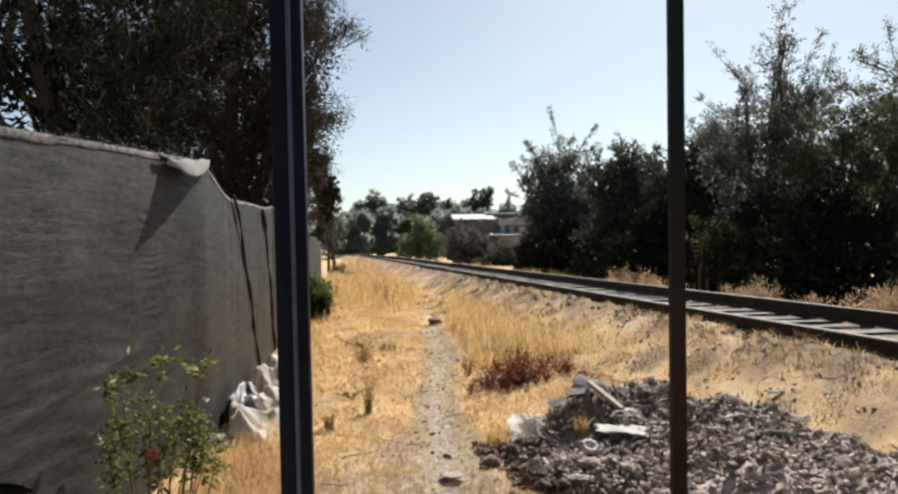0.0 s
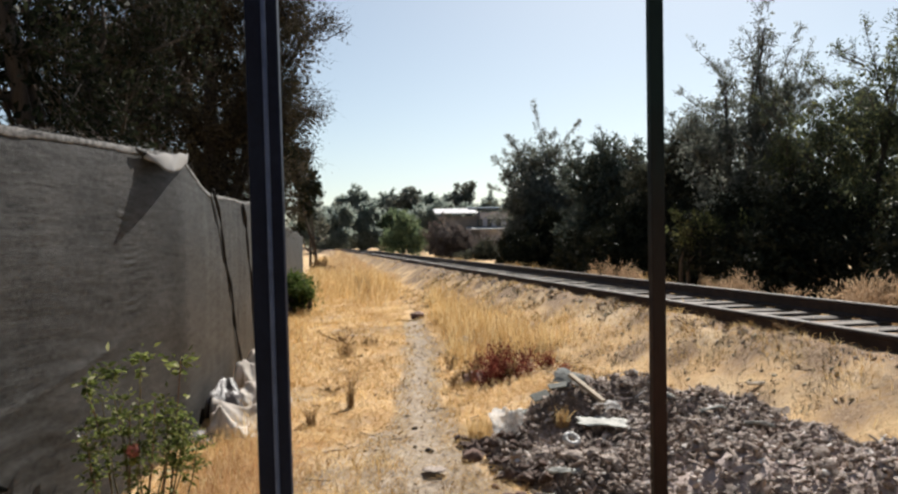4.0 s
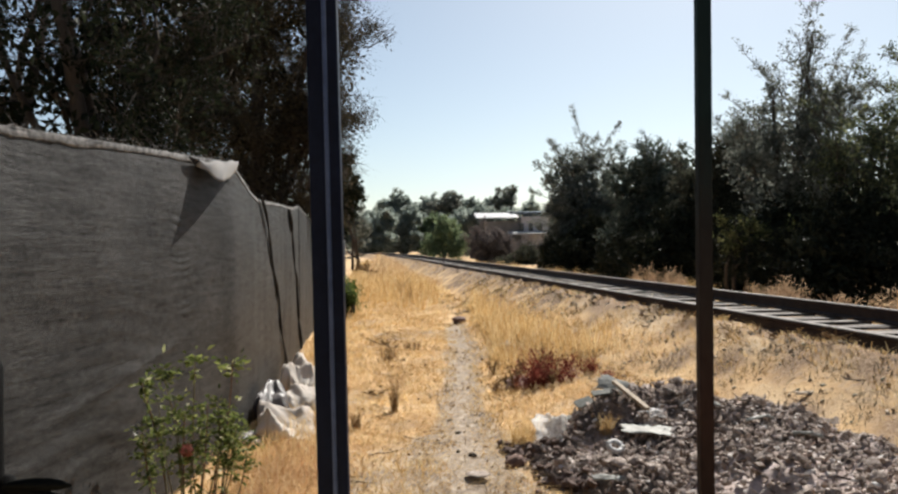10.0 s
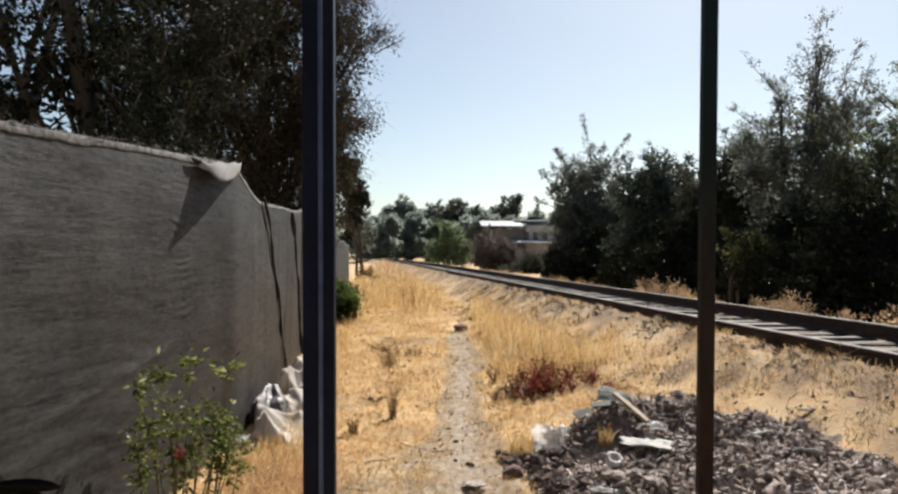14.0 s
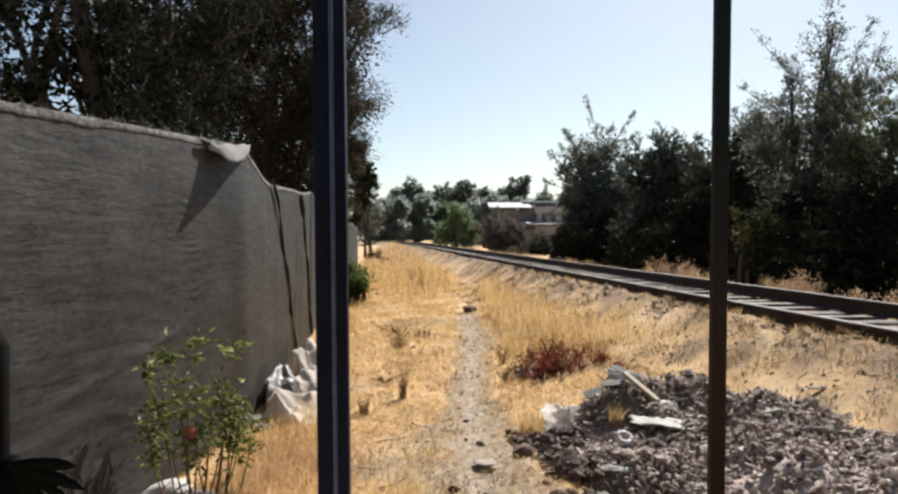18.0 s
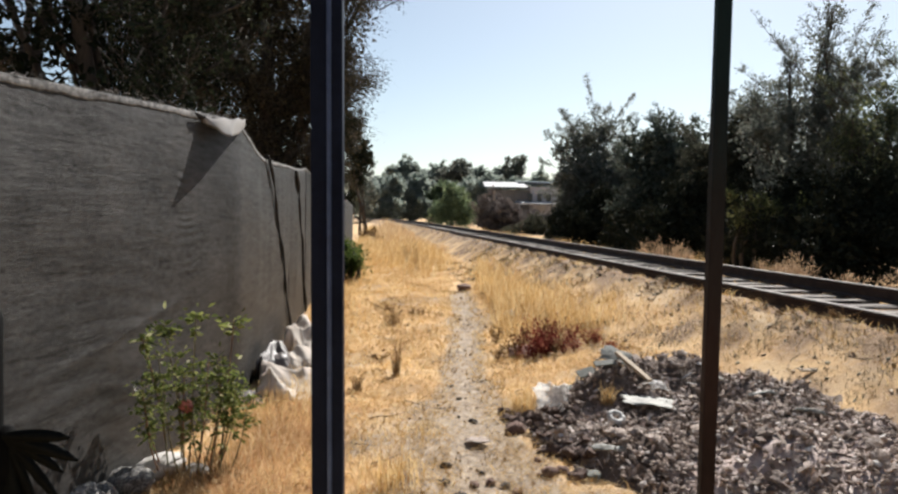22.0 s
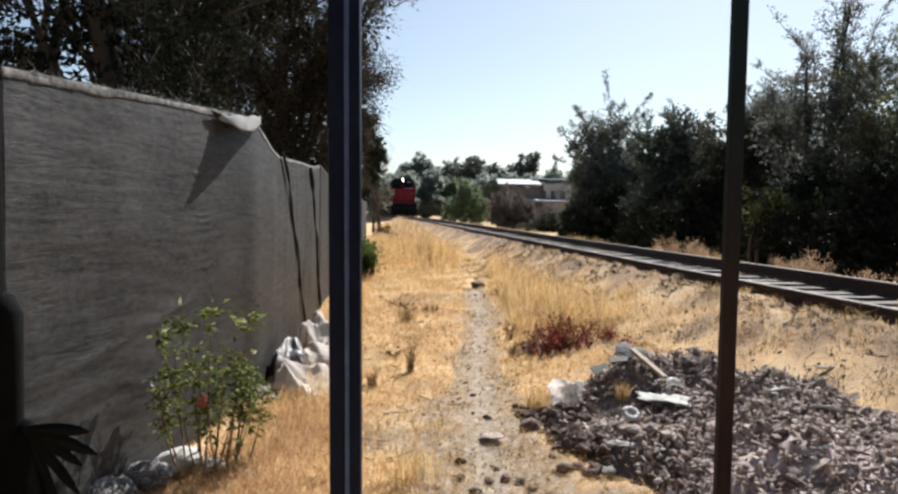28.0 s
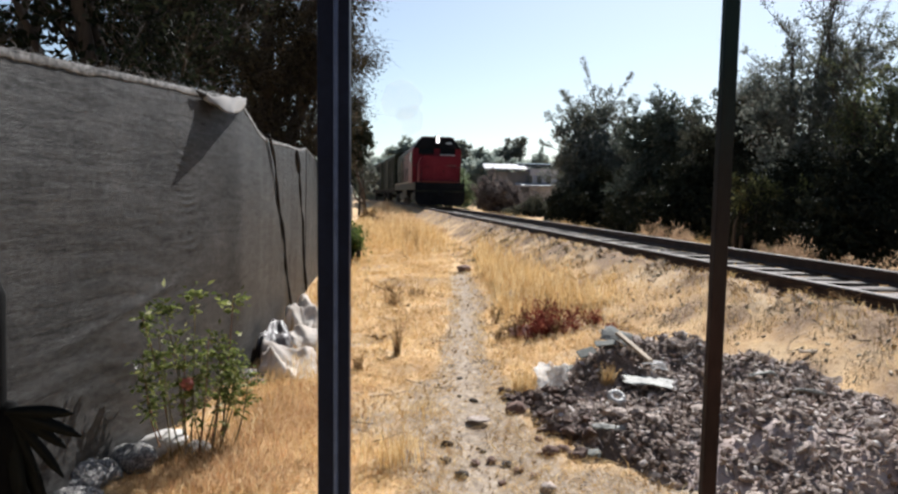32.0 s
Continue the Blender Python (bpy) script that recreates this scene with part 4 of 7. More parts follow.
def make_grass():
    rng = np.random.default_rng(3)
    n = 420000
    y = 3.0 * np.exp(rng.random(n) * math.log(62 / 3.0))
    x = rng.uniform(-6.5, 9.5, n)
    u = (x - track_x(y)) * 0.992
    patch = 0.5 + 0.5 * wave(x, y, 1.6, 5)
    patch2 = 0.5 + 0.5 * wave(x, y, 4.7, 1)
    right = smooth01(x - path_x(y), 0.22, 0.5)
    left = smooth01(path_x(y) - x, 0.22, 0.6)
    tall = smooth01(y, 8.2, 10) * right * (1 - smooth01(u, -2.4, -1.3))
    far = smooth01(y, 17, 24) * (1 - smooth01(u, -2.9, -1.7))
    dens = 0.35 * left * (0.3 + 0.7 * patch2) + 0.3 * right * smooth01(y, 5.5, 7) * patch2 + 0.9 * tall + 0.8 * far + 0.4 * right * smooth01(y, 6, 7.5) * (1 - smooth01(y, 13, 16)) * smooth01(u, -3.8, -2.8) * (1 - smooth01(u, -1.9, -1.4)) * (0.35 + 0.65 * patch)
    dens = dens + 0.16 * patch * (1 - np.maximum(tall, far)) * (1 - 0.9 * np.exp(-((x - path_x(y)) / 0.2) ** 4) * (y < 15))
    bank = smooth01(u, -2.8, -1.5) * (1 - smooth01(u, 1.5, 1.9))
    bank = np.where(np.abs(u) < 1.0, 3.8, bank)
    dens = (dens + 0.45 * right * smooth01(x, 2.0, 2.8) * patch) * (1 - np.where(np.abs(u) < 1.0, 0.25, 0.2 + 0.1 * (1 - smooth01(y, 11, 15))) * bank) * smooth01(in_pile(x, y), 0.95, 1.25)
    beyond = smooth01(u, 1.6, 2.2) * (1 - smooth01(u, 3.0, 3.8))
    dens = np.where(u > 1.5, 0.5 * beyond * smooth01(wave(x, y, 1.3, 2), 0.0, 0.5) * 1.6, dens)
    edge = np.exp(-((x - fence_x(y) - 0.45) / 0.3) ** 2) * smooth01(y, 3.4, 4.4)
    bed = (1 - smooth01(x - fence_x(y), 0.35, 0.6)) * (1 - smooth01(y, 4.5, 5.2))
    edge = edge * (1 - bed)
    dens = dens * (1 - 0.95 * bed) * (x > fence_x(y) + 0.06) + 0.5 * edge * (x > fence_x(y) + 0.06)
    dens = dens * np.clip(y / 6.0, 0.55, 1.0) * (1 - 0.7 * smooth01(wave(x, y, 1.4, 3), 0.05, 0.6) * (1 - tall) * (1 - far))
    dens = dens * (1 - 0.85 * np.exp(-((x - 1.05) / 0.55) ** 2 - ((y - 8.15) / 0.5) ** 2))
    keep = rng.random(n) < dens * 0.8
    x, y, u, tall, far, edge, beyond, patch = (v[keep] for v in (x, y, u, tall, far, edge, beyond, patch))
    m = len(x)
    h = 0.05 + 0.06 * patch + 0.16 * tall + 0.22 * far + 0.08 * edge + 0.30 * beyond
    h = h * (0.5 + 1.0 * rng.random(m))
    w = 0.0022 * np.clip(y / 5, 0.8, 8) ** 0.75 * (1 - 0.55 * (u > 1.5))
    lean = np.clip(0.9 - 2.0 * h, 0.25, 0.95) * (0.4 + 0.9 * rng.random(m))
    me = blades("dry_grass", x, y, h, w, lean, M_STRAW, rng)
    tagged(new("dry_grass", me), "golden dry grass covering the ground", "grass", kind="stuff")
    # flattened straw
    n = 60000
    y = 3.0 * np.exp(rng.random(n) * math.log(20 / 3.0))
    x = rng.uniform(-3, 3.5, n)
    keep = (x > fence_x(y) + 0.05) & (in_pile(x, y) > 1.1) & (np.abs(x - path_x(y)) > 0.13 * rng.random(n) ** 0.5) & (((x - track_x(y)) * 0.992) < -2.2)
    x, y = x[keep], y[keep]
    me = blades("straw_litter", x, y, 0.05 + 0.05 * rng.random(len(x)), 0.0022 * np.clip(y / 5, 0.8, 4) ** 0.75, 2.2, M_STRAW, rng)
    n = 22000
    xs = rng.uniform(-2.6, 4.5, n)
    ys = 3.2 * np.exp(rng.random(n) * math.log(18 / 3.2))
    ok = (wave(xs, ys, 2.6, 6) + 0.5 * wave(xs, ys, 7.3, 2) > 0.22) & (xs > fence_x(ys) + 0.3) & (in_pile(xs, ys) > 1.05) & ((xs - track_x(ys)) < -2.3)
    xs, ys = xs[ok], ys[ok]
    st = blades("brown_stubble", xs, ys, 0.02 + 0.05 * rng.random(len(xs)), 0.003 * np.clip(ys / 5, 0.8, 3), 1.4 * rng.random(len(xs)), M_BROWNWEED, rng)
    tagged(new("brown_stubble", st), "broken brown stubble scattered over the ground", "stubble", kind="stuff")
    tagged(new("straw_litter", me), "flattened pale straw lying on the soil", "straw", kind="stuff")


make_grass()


def make_tuft(name, x, y, h, spread, count, mat, label, seed, category="weed", group=""):
    """One upright tuft of stems."""
    rng = np.random.default_rng(seed)
    r = spread * rng.random(count) ** 0.7
    a = rng.uniform(0, 6.28, count)
    me = blades(name, x + r * np.cos(a), y + r * np.sin(a), h * (0.5 + 0.6 * rng.random(count)), 0.0022 * max(1, y / 6), 0.12 + 0.45 * rng.random(count), mat, rng)
    return tagged(new(name, me), label, category, group)


def mat_plain(name, c, rough=0.7, spread=0.25, scale=8, bump=0.2, metal=0.0):
    return mat_surface(name, [(0.3, tuple(v * (1 - spread) for v in c)), (0.7, tuple(min(0.9, v * (1 + spread)) for v in c))], scale, rough, metal, bump, scale * 6, 0)


# Near-black, for the end board, the stump and the agave's shaded trunk.
M_NEAR_BLACK = mat_plain("near_black_wood", (0.004, 0.004, 0.004), 0.9, 0.4)
# Leaf colour holds the shade that the agave stands in.
M_AGAVE_SHADED = mat_plain("shaded_agave_leaf", (0.006, 0.007, 0.006), 0.6, 0.4)
for _m in (M_NEAR_BLACK, M_AGAVE_SHADED):
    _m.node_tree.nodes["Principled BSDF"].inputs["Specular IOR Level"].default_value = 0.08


# ---- cloth fence ----
def cloth_sheet(y0, y1, top0, top1, n=70, k=44, seed=0, push=0.017, hem=True):
    """Hanging shade cloth between two places along the fence, with sag and folds."""
    ys = np.linspace(y0, y1, n)
    ss = np.linspace(0, 1, k)
    Y, S = np.meshgrid(ys, ss)
    q = (Y - y0) / (y1 - y0)
    top = np.interp(Y, [y0, 4.2, 6.03, 6.35, 6.8, 7.3, y1], [top0, 2.085, 2.165, 2.09, 2.0, 1.955, top1]) if y0 < 6 < y1 else top0 + (top1 - top0) * q - 0.05 * np.sin(math.pi * q) * (y1 - y0) / 4
    G = ground_z(fence_x(Y), Y) - 0.03
    Z = G + (top - G) * S
    fold = 0.5 * np.sin(Y * 3.1 + seed) * (0.3 + S) + 0.4 * np.sin(Y * 7.3 + Z * 1.7 + seed * 2) * (1 - 0.5 * S) + 0.25 * np.sin(Z * 9 + Y * 2.0 + seed)
    crease = np.sin(Z * 118 + 4 * np.sin(Y * 9) + 2 * np.sin(Z * 13)) * np.exp(-((Y - 5.06 - 0.10 * np.sin(Z * 2.1)) / 0.10) ** 2) * np.exp(-((Z - 1.45) / 0.42) ** 4) * 0.26 * (1 + 0.8 * np.sin(Z * 23 + 1))
    crease += 0.16 * np.sin(Z * 52 + 7 * Y + 2 * np.sin(Y * 4)) * np.exp(-((Y - 4.2) / 0.55) ** 2) * np.exp(-((Z - 1.0) / 0.5) ** 2) + 0.8 * np.exp(-((Z - 0.75 - 0.16 * (Y - 4)) / 0.03) ** 2) * smooth01(Y, 3.4, 4.0) * (1 - smooth01(Y, 4.6, 5.4)) + 0.4 * np.sin(Z * 40 + 3 * Y + 2 * np.sin(Y * 6)) * np.exp(-((Z - 0.5) / 0.16) ** 2) * (1 - smooth01(Y, 4.2, 4.8))
    crease += 0.5 * np.sin(Y * 14 + 0.6 * np.sin(Z * 3)) * smooth01(Y, 6.3, 7.5) * (0.4 + 0.6 * S)
    tight = 0.12 * np.sin(Z * 34 + 3 * np.sin(Y * 1.7)) * np.exp(-((Y - y1 + 0.7) / 0.6) ** 2)
    X = fence_x(Y) + push * 0.35 * (fold + tight + crease) + 0.02 * np.sin(math.pi * q) * np.sin(math.pi * S)
    X = X + 0.13 * np.clip(1 - S / 0.6, 0, 1) ** 1.7 * (1 - smooth01(Y, 4.6, 5.8))
    idx = np.arange(n * k).reshape(k, n)
    faces = np.stack([idx[:-1, :-1], idx[:-1, 1:], idx[1:, 1:], idx[1:, :-1]], -1).reshape(-1, 4)
    me = quads_mesh("cloth", np.stack([X, Y, Z], -1).reshape(-1, 3), faces, M_CLOTH, True)
    return me, X[-1], Y[-1], Z[-1]


def solid(ob, t):
    m = ob.modifiers.new("thickness", "SOLIDIFY")
    m.thickness, m.offset = t, 0
    return ob


def make_fence():
    f = thing("cloth_fence", label="grey shade-cloth fence strung between thin posts", category="fence")
    panels = [(3.22, 9.28, 2.042, 2.01), (9.26, 11.24, 2.01, 2.10), (11.22, 15.02, 2.10, 1.97), (15.0, 20.02, 1.97, 1.9), (20.0, 25.02, 1.9, 1.85), (25.0, 29.5, 1.85, 1.75)]
    for i, (a, b, c, d) in enumerate(panels):
        me, X, Y, Z = cloth_sheet(a, b, c, d, n=240 if i == 0 else 70, k=170 if i == 0 else 44, seed=i * 1.3)
        solid(part("cloth_panel", me, None, f), 0.004)
        # turned-over hem along the top, with its frayed lower edge, and the cord it hangs from
        k = len(X)
        rr = random.Random(i)
        lo, drift = [], 0.0
        for j in range(k):
            drift = 0.93 * drift + rr.gauss(0, 0.0014)
            lo.append((0.036 - 0.014 * j / k if i == 0 else 0.022) + drift + rr.uniform(-0.005, 0.005))
        v = []
        for s, out, up in ((0, -0.002, 0.008), (0.08, 0.004, 0.006), (0.5, 0.005, 0), (0.9, 0.006, 0), (1, 0.003, 0)):
            v += [(X[j] + out + 0.0005 * math.sin(j * 0.7 + s * 9), Y[j], Z[j] + up - lo[j] * s) for j in range(k)]
        fold = part("hem", quads_mesh("hem", v, [(a * k + j, a * k + j + 1, a * k + k + j + 1, a * k + k + j) for a in range(4) for j in range(k - 1)], M_HEM, True), None, f, "pale frayed hem")
        solid(fold, 0.002)
        pts = [(X[j] - 0.004, Y[j], Z[j] + 0.008 + 0.006 * math.sin(j * 0.9)) for j in range(0, k, 3)]
        part("cord", tube(pts, [0.004] * len(pts), 5), M_SEAM, f, "thin dark cord", True)
    # Board added to stand in for the dark gap past the cloth.
    part("end_post", box(0.26, 0.06, 1.98, -2.035, 3.13, 0, 0.01), M_NEAR_BLACK, f, "near-black board over the dark gap at the fence's end")
    for y, h in ((6.04, 2.1), (9.28, 2.0), (11.23, 1.97), (15.02, 1.93), (20.02, 1.88), (25.02, 1.83), (29.5, 1.73)):
        x = float(fence_x(y))
        part("post", tube([(x - 0.07, y, -0.05), (x - 0.065, y, h)], [0.024, 0.022], 8), M_SEAM, f, smooth=True)
    # dark lashings over the seams
    for ya, yb, h, w in ((7.35, 9.3, 2.0, 0.022), (9.75, 11.15, 1.98, 0.03)):
        pts = [(float(fence_x(ya + (yb - ya) * q ** 0.8)) + 0.026, ya + (yb - ya) * q ** 0.8 + 0.04 * math.sin(q * 15), 0.04 + (h - 0.04) * (1 - q)) for q in [k / 13 for k in range(14)]]
        part("seam", tube(pts, [w * (0.65 + 0.35 * math.sin(k * 2.3)) for k in range(14)], 6), M_SEAM, f, "black seam strip", True)
    # loose corner of cloth that hangs out from the top, and shades the panel below
    n, k = 22, 14
    fa, fb, fd = Vector((0.012, 5.28, 2.10)), Vector((0.03, 6.07, 2.185)), Vector((0.172, 5.40, 1.974))
    here = lambda v: Vector((float(fence_x(v.y)) + v.x, v.y, v.z))
    foot = here(fa)
    verts = []
    for j in range(k):
        w = j / (k - 1)
        for i in range(n):
            q = i / (n - 1)
            top = fa.lerp(fb, q)
            low = (fa + Vector((0.004, 0.03, -0.02))).lerp(fd, min(1, q * 1.9) ** 0.8) if q < 0.526 else fd.lerp(fb + Vector((0.004, 0, -0.06)), (q - 0.526) / 0.474)
            v = top.lerp(low, w) + Vector((0.010 * math.sin(math.pi * w), 0, 0.028 * math.sin(math.pi * w) + 0.008 * math.sin(q * 17 + w * 5)))
            verts.append(here(v) - foot)
    idx = np.arange(n * k).reshape(k, n)
    faces = np.stack([idx[:-1, :-1], idx[:-1, 1:], idx[1:, 1:], idx[1:, :-1]], -1).reshape(-1, 4)
    flap = solid(part("flap", quads_mesh("flap", verts, faces, M_FLAP, True), None, f, "pale folded-over cloth flap"), 0.006)
    flap.matrix_basis = Matrix.Translation(foot)
    # twisted knot of cloth where the flap is tied, and frayed threads along the hem
    r = random.Random(14)
    bm = bmesh.new()
    for i in range(5):
        a = foot + Vector((0.002, -0.10 + 0.03 * i, 0.02 - 0.010 * i))
        tube([a, a + Vector((0.02, 0.09, 0.012 * r.uniform(-1, 1))), a + Vector((0.012, 0.19, -0.012)), a + Vector((0.006, 0.30, -0.004 * i))], [0.006, 0.010, 0.009, 0.004], 7, bm)
    part("knot", bm, M_SEAM, f, "dark twisted knot of cloth", True)
    bm = bmesh.new()
    for i in range(90):
        y = 3.4 + 3.2 * r.random()
        z = float(np.interp(y, [3.28, 4.2, 6.03, 6.35, 6.8], [2.045, 2.085, 2.165, 2.09, 2.0])) + 0.01
        a = Vector((float(fence_x(y)), y, z))
        tube([a, a + Vector((r.uniform(-0.01, 0.015), r.uniform(-0.05, 0.05), r.uniform(0.0, 0.03))), a + Vector((r.uniform(-0.02, 0.03), r.uniform(-0.09, 0.09), r.uniform(-0.03, 0.045)))], [0.0016, 0.0013, 0.0008], 4, bm)
    part("fray", bm, M_HEM, f, "loose pale threads")["kind"] = "stuff"
    return flap, (here(fb) - foot).normalized()


M_HEM = mat_surface("pale_hem", [(0.36, (0.055, 0.053, 0.050)), (0.5, (0.12, 0.115, 0.11)), (0.64, (0.24, 0.23, 0.22))], 14, 0.95, 0, 0.6, 70, 0.0, 0.006)
M_FLAP = mat_leaf("pale_flap", [(0.0, (0.31, 0.305, 0.29)), (1.0, (0.42, 0.41, 0.39))], 0.15, 0.9)
FLAP, FLAP_HINGE = make_fence()


# ---- steel posts of the opening ----
def make_gate():
    p = thing("steel_post", -0.257, 1.574, 0, "dark blue-black steel gate post, its middle rib coloured as a sky reflection", "post")
    def bar(x0, x1, y0, y1, z0, z1, bevel):
        return box(x1 - x0, y1 - y0, z1 - z0, (x0 + x1) / 2, (y0 + y1) / 2, z0, bevel)
    part("post_tube", bar(-0.034, 0.002, 0, 0.03, 0, 3.2, 0.004), M_STEEL, p)
    part("door_stile", bar(0.006, 0.031, -0.004, 0.026, 0, 3.2, 0.003), M_STEEL, p)
    # The rib carries the painted sky highlight down the post.
    part("rib", tube([(0.004, -0.003, 0.0), (0.004, -0.003, 3.2)], [0.005, 0.005], 8), M_RIB_SKY, p, smooth=True)
    p.matrix_basis = pose(-0.237, 1.574, 0, 0, -0.8, 0)
    q = thing("steel_post", 0.732, 2.196, 0, "slim dark steel post with rust towards its foot", "post")
    part("post_tube", box(0.040, 0.040, 3.6, 0, 0, 0, 0.005), M_RUSTPOST, q)
    q.matrix_basis = pose(0.7265, 2.196, 0, 0, 0.2, 0)


# Lighter blue imitates the sky reflected along the post.
M_RIB_SKY = mat_surface("sky_streak_steel", [(0.3, (0.05, 0.08, 0.17)), (0.7, (0.09, 0.13, 0.25))], 5, 0.35, 0.0, 0.1, 60, 0.0, 0.001)
M_RIB_SKY.node_tree.nodes["Principled BSDF"].inputs["Specular IOR Level"].default_value = 0.1
make_gate()


# ---- rubble ----
def stone_mesh(seed, sub=1, flat=0.75):
    bm = bmesh.new()
    bmesh.ops.create_icosphere(bm, subdivisions=sub, radius=0.5)
    r = random.Random(seed)
    k = Vector((r.uniform(-9, 9), r.uniform(-9, 9), r.uniform(-9, 9)))
    for v in bm.verts:
        v.co *= 1 + (0.5 if sub < 3 else 0.28) * noise.noise(v.co * 1.9 + k) + (r.uniform(-0.3, 0.22) if sub < 3 else 0.22 * noise.noise(v.co * 5 + k) + 0.08 * noise.noise(v.co * 13 + k))
        v.co.z *= flat * r.uniform(0.95, 1.05)
        v.co.x *= 1.15
    for fc in bm.faces:
        fc.smooth = sub > 2
    me = bpy.data.meshes.new("stone")
    bm.to_mesh(me)
    bm.free()
    me.materials.append(M_STONE)
    return me


STONES = [stone_mesh(s, 2 if s < 4 else 1, (0.62, 0.45, 0.55, 0.5, 0.3, 0.65, 0.4, 0.6, 0.32, 0.55)[s]) for s in range(10)]


def pile_z(x, y):
    e = in_pile(x, y)
    z = 0.20 * (1 - smooth01(e, 0.45, 1.13)) * (1 + 0.35 * wave(x, y, 3.1, 2) + 0.25 * wave(x, y, 7, 1))
    z += 0.26 * np.exp(-((x - 1.10) / 0.30) ** 2 - ((y - 5.6) / 0.34) ** 2) + 0.26 * np.exp(-((x - 1.72) / 0.30) ** 2 - ((y - 5.7) / 0.3) ** 2)
    z += 0.17 * np.exp(-((x - 2.3) / 0.42) ** 2 - ((y - 5.35) / 0.3) ** 2)
    return ground_z(x, y) + z


def joined_stones(name, xs, ys, zs, size, rng, mat, stretch=(1, 1, 1)):
    """Many small stones in one mesh."""
    base = [(np.array([v.co[:] for v in m.vertices]), np.array([p.vertices[:] for p in m.polygons])) for m in STONES[6:]]
    verts, faces, off = [], [], 0
    for i in range(len(xs)):
        v, f = base[i % 4]
        q = np.array(Euler((rng.normal() * 0.55, rng.normal() * 0.55, rng.uniform(0, 6.28))).to_matrix())
        verts.append((v * size[i] * stretch) @ q.T + (xs[i], ys[i], zs[i]))
        faces.append(f + off)
        off += len(v)
    return quads_mesh(name, np.concatenate(verts), np.concatenate(faces), mat)


def mat_small_stones():
    m, nt, p = tree_of("small_stones")
    geo = nt.nodes.new("ShaderNodeNewGeometry")
    col = ramp(nt, geo.outputs["Random Per Island"], [(0.0, (0.08, 0.058, 0.045)), (0.2, (0.24, 0.18, 0.145)), (0.5, (0.40, 0.322, 0.262)), (0.75, (0.55, 0.445, 0.385)), (0.9, (0.68, 0.59, 0.53)), (0.96, (0.84, 0.78, 0.72)), (1.0, (0.88, 0.84, 0.79))])
    n = noise_tex(nt, 45, 4)
    col = mixed(nt, 0.8, col, ramp(nt, noise_tex(nt, 1.6, 3), [(0.35, (0.62, 0.58, 0.56)), (0.65, (1, 1, 1))]), "MULTIPLY")
    nt.links.new(mixed(nt, 0.5, col, ramp(nt, n, [(0.3, (0.5, 0.48, 0.46)), (0.7, (1, 1, 1))]), "MULTIPLY"), p.inputs["Base Color"])
    p.inputs["Roughness"].default_value = 0.93
    bumped(nt, p, n, 0.4, 0.004)
    return m


M_SMALL = mat_small_stones()


def mat_mound():
    """Earth of the heap: dark crumbly soil, with paler pinkish soil where that was tipped."""
    m, nt, p = tree_of("heaped_soil")
    at = nt.nodes.new("ShaderNodeAttribute")
    at.attribute_name = "pale"
    n1, n2 = noise_tex(nt, 7, 6, 0.7), noise_tex(nt, 48, 5, 0.7)
    dark = ramp(nt, n1, [(0.3, (0.11, 0.08, 0.062)), (0.5, (0.22, 0.165, 0.13)), (0.7, (0.34, 0.265, 0.215))])
    pale = ramp(nt, n1, [(0.3, (0.40, 0.31, 0.275)), (0.5, (0.60, 0.49, 0.445)), (0.7, (0.76, 0.66, 0.60))])
    add = nt.nodes.new("ShaderNodeMath")
    add.operation = "MULTIPLY_ADD"
    nt.links.new(n1, add.inputs[0])
    add.inputs[1].default_value = 0.8
    nt.links.new(at.outputs["Fac"], add.inputs[2])
    col = mixed(nt, ramp(nt, add.outputs[0], [(0.5, (0, 0, 0)), (0.8, (1, 1, 1))]), dark, pale)
    nt.links.new(mixed(nt, 0.7, col, ramp(nt, n2, [(0.3, (0.45, 0.43, 0.42)), (0.65, (1, 1, 1))]), "MULTIPLY"), p.inputs["Base Color"])
    p.inputs["Roughness"].default_value = 0.95
    bumped(nt, p, n2, 0.8, 0.02)
    return m


def pale_soil(x, y):
    """Where the pinkish soil lies on the heap."""
    return np.exp(-((x - 1.65) / 0.22) ** 2 - ((y - 4.28) / 0.2) ** 2) + np.exp(-((x - 2.1) / 0.35) ** 2 - ((y - 4.2) / 0.16) ** 2) + 0.9 * np.exp(-((x - 1.3) / 0.3) ** 2 - ((y - 3.8) / 0.2) ** 2) + 0.8 * np.exp(-((x - 2.35) / 0.4) ** 2 - ((y - 3.85) / 0.3) ** 2) + 0.5 * smooth01(wave(x, y, 3.3, 5), 0.25, 0.7)


def dark_mounds(x, y):
    return np.exp(-((x - 1.10) / 0.30) ** 2 - ((y - 5.62) / 0.3) ** 2) + np.exp(-((x - 1.70) / 0.28) ** 2 - ((y - 5.7) / 0.28) ** 2)


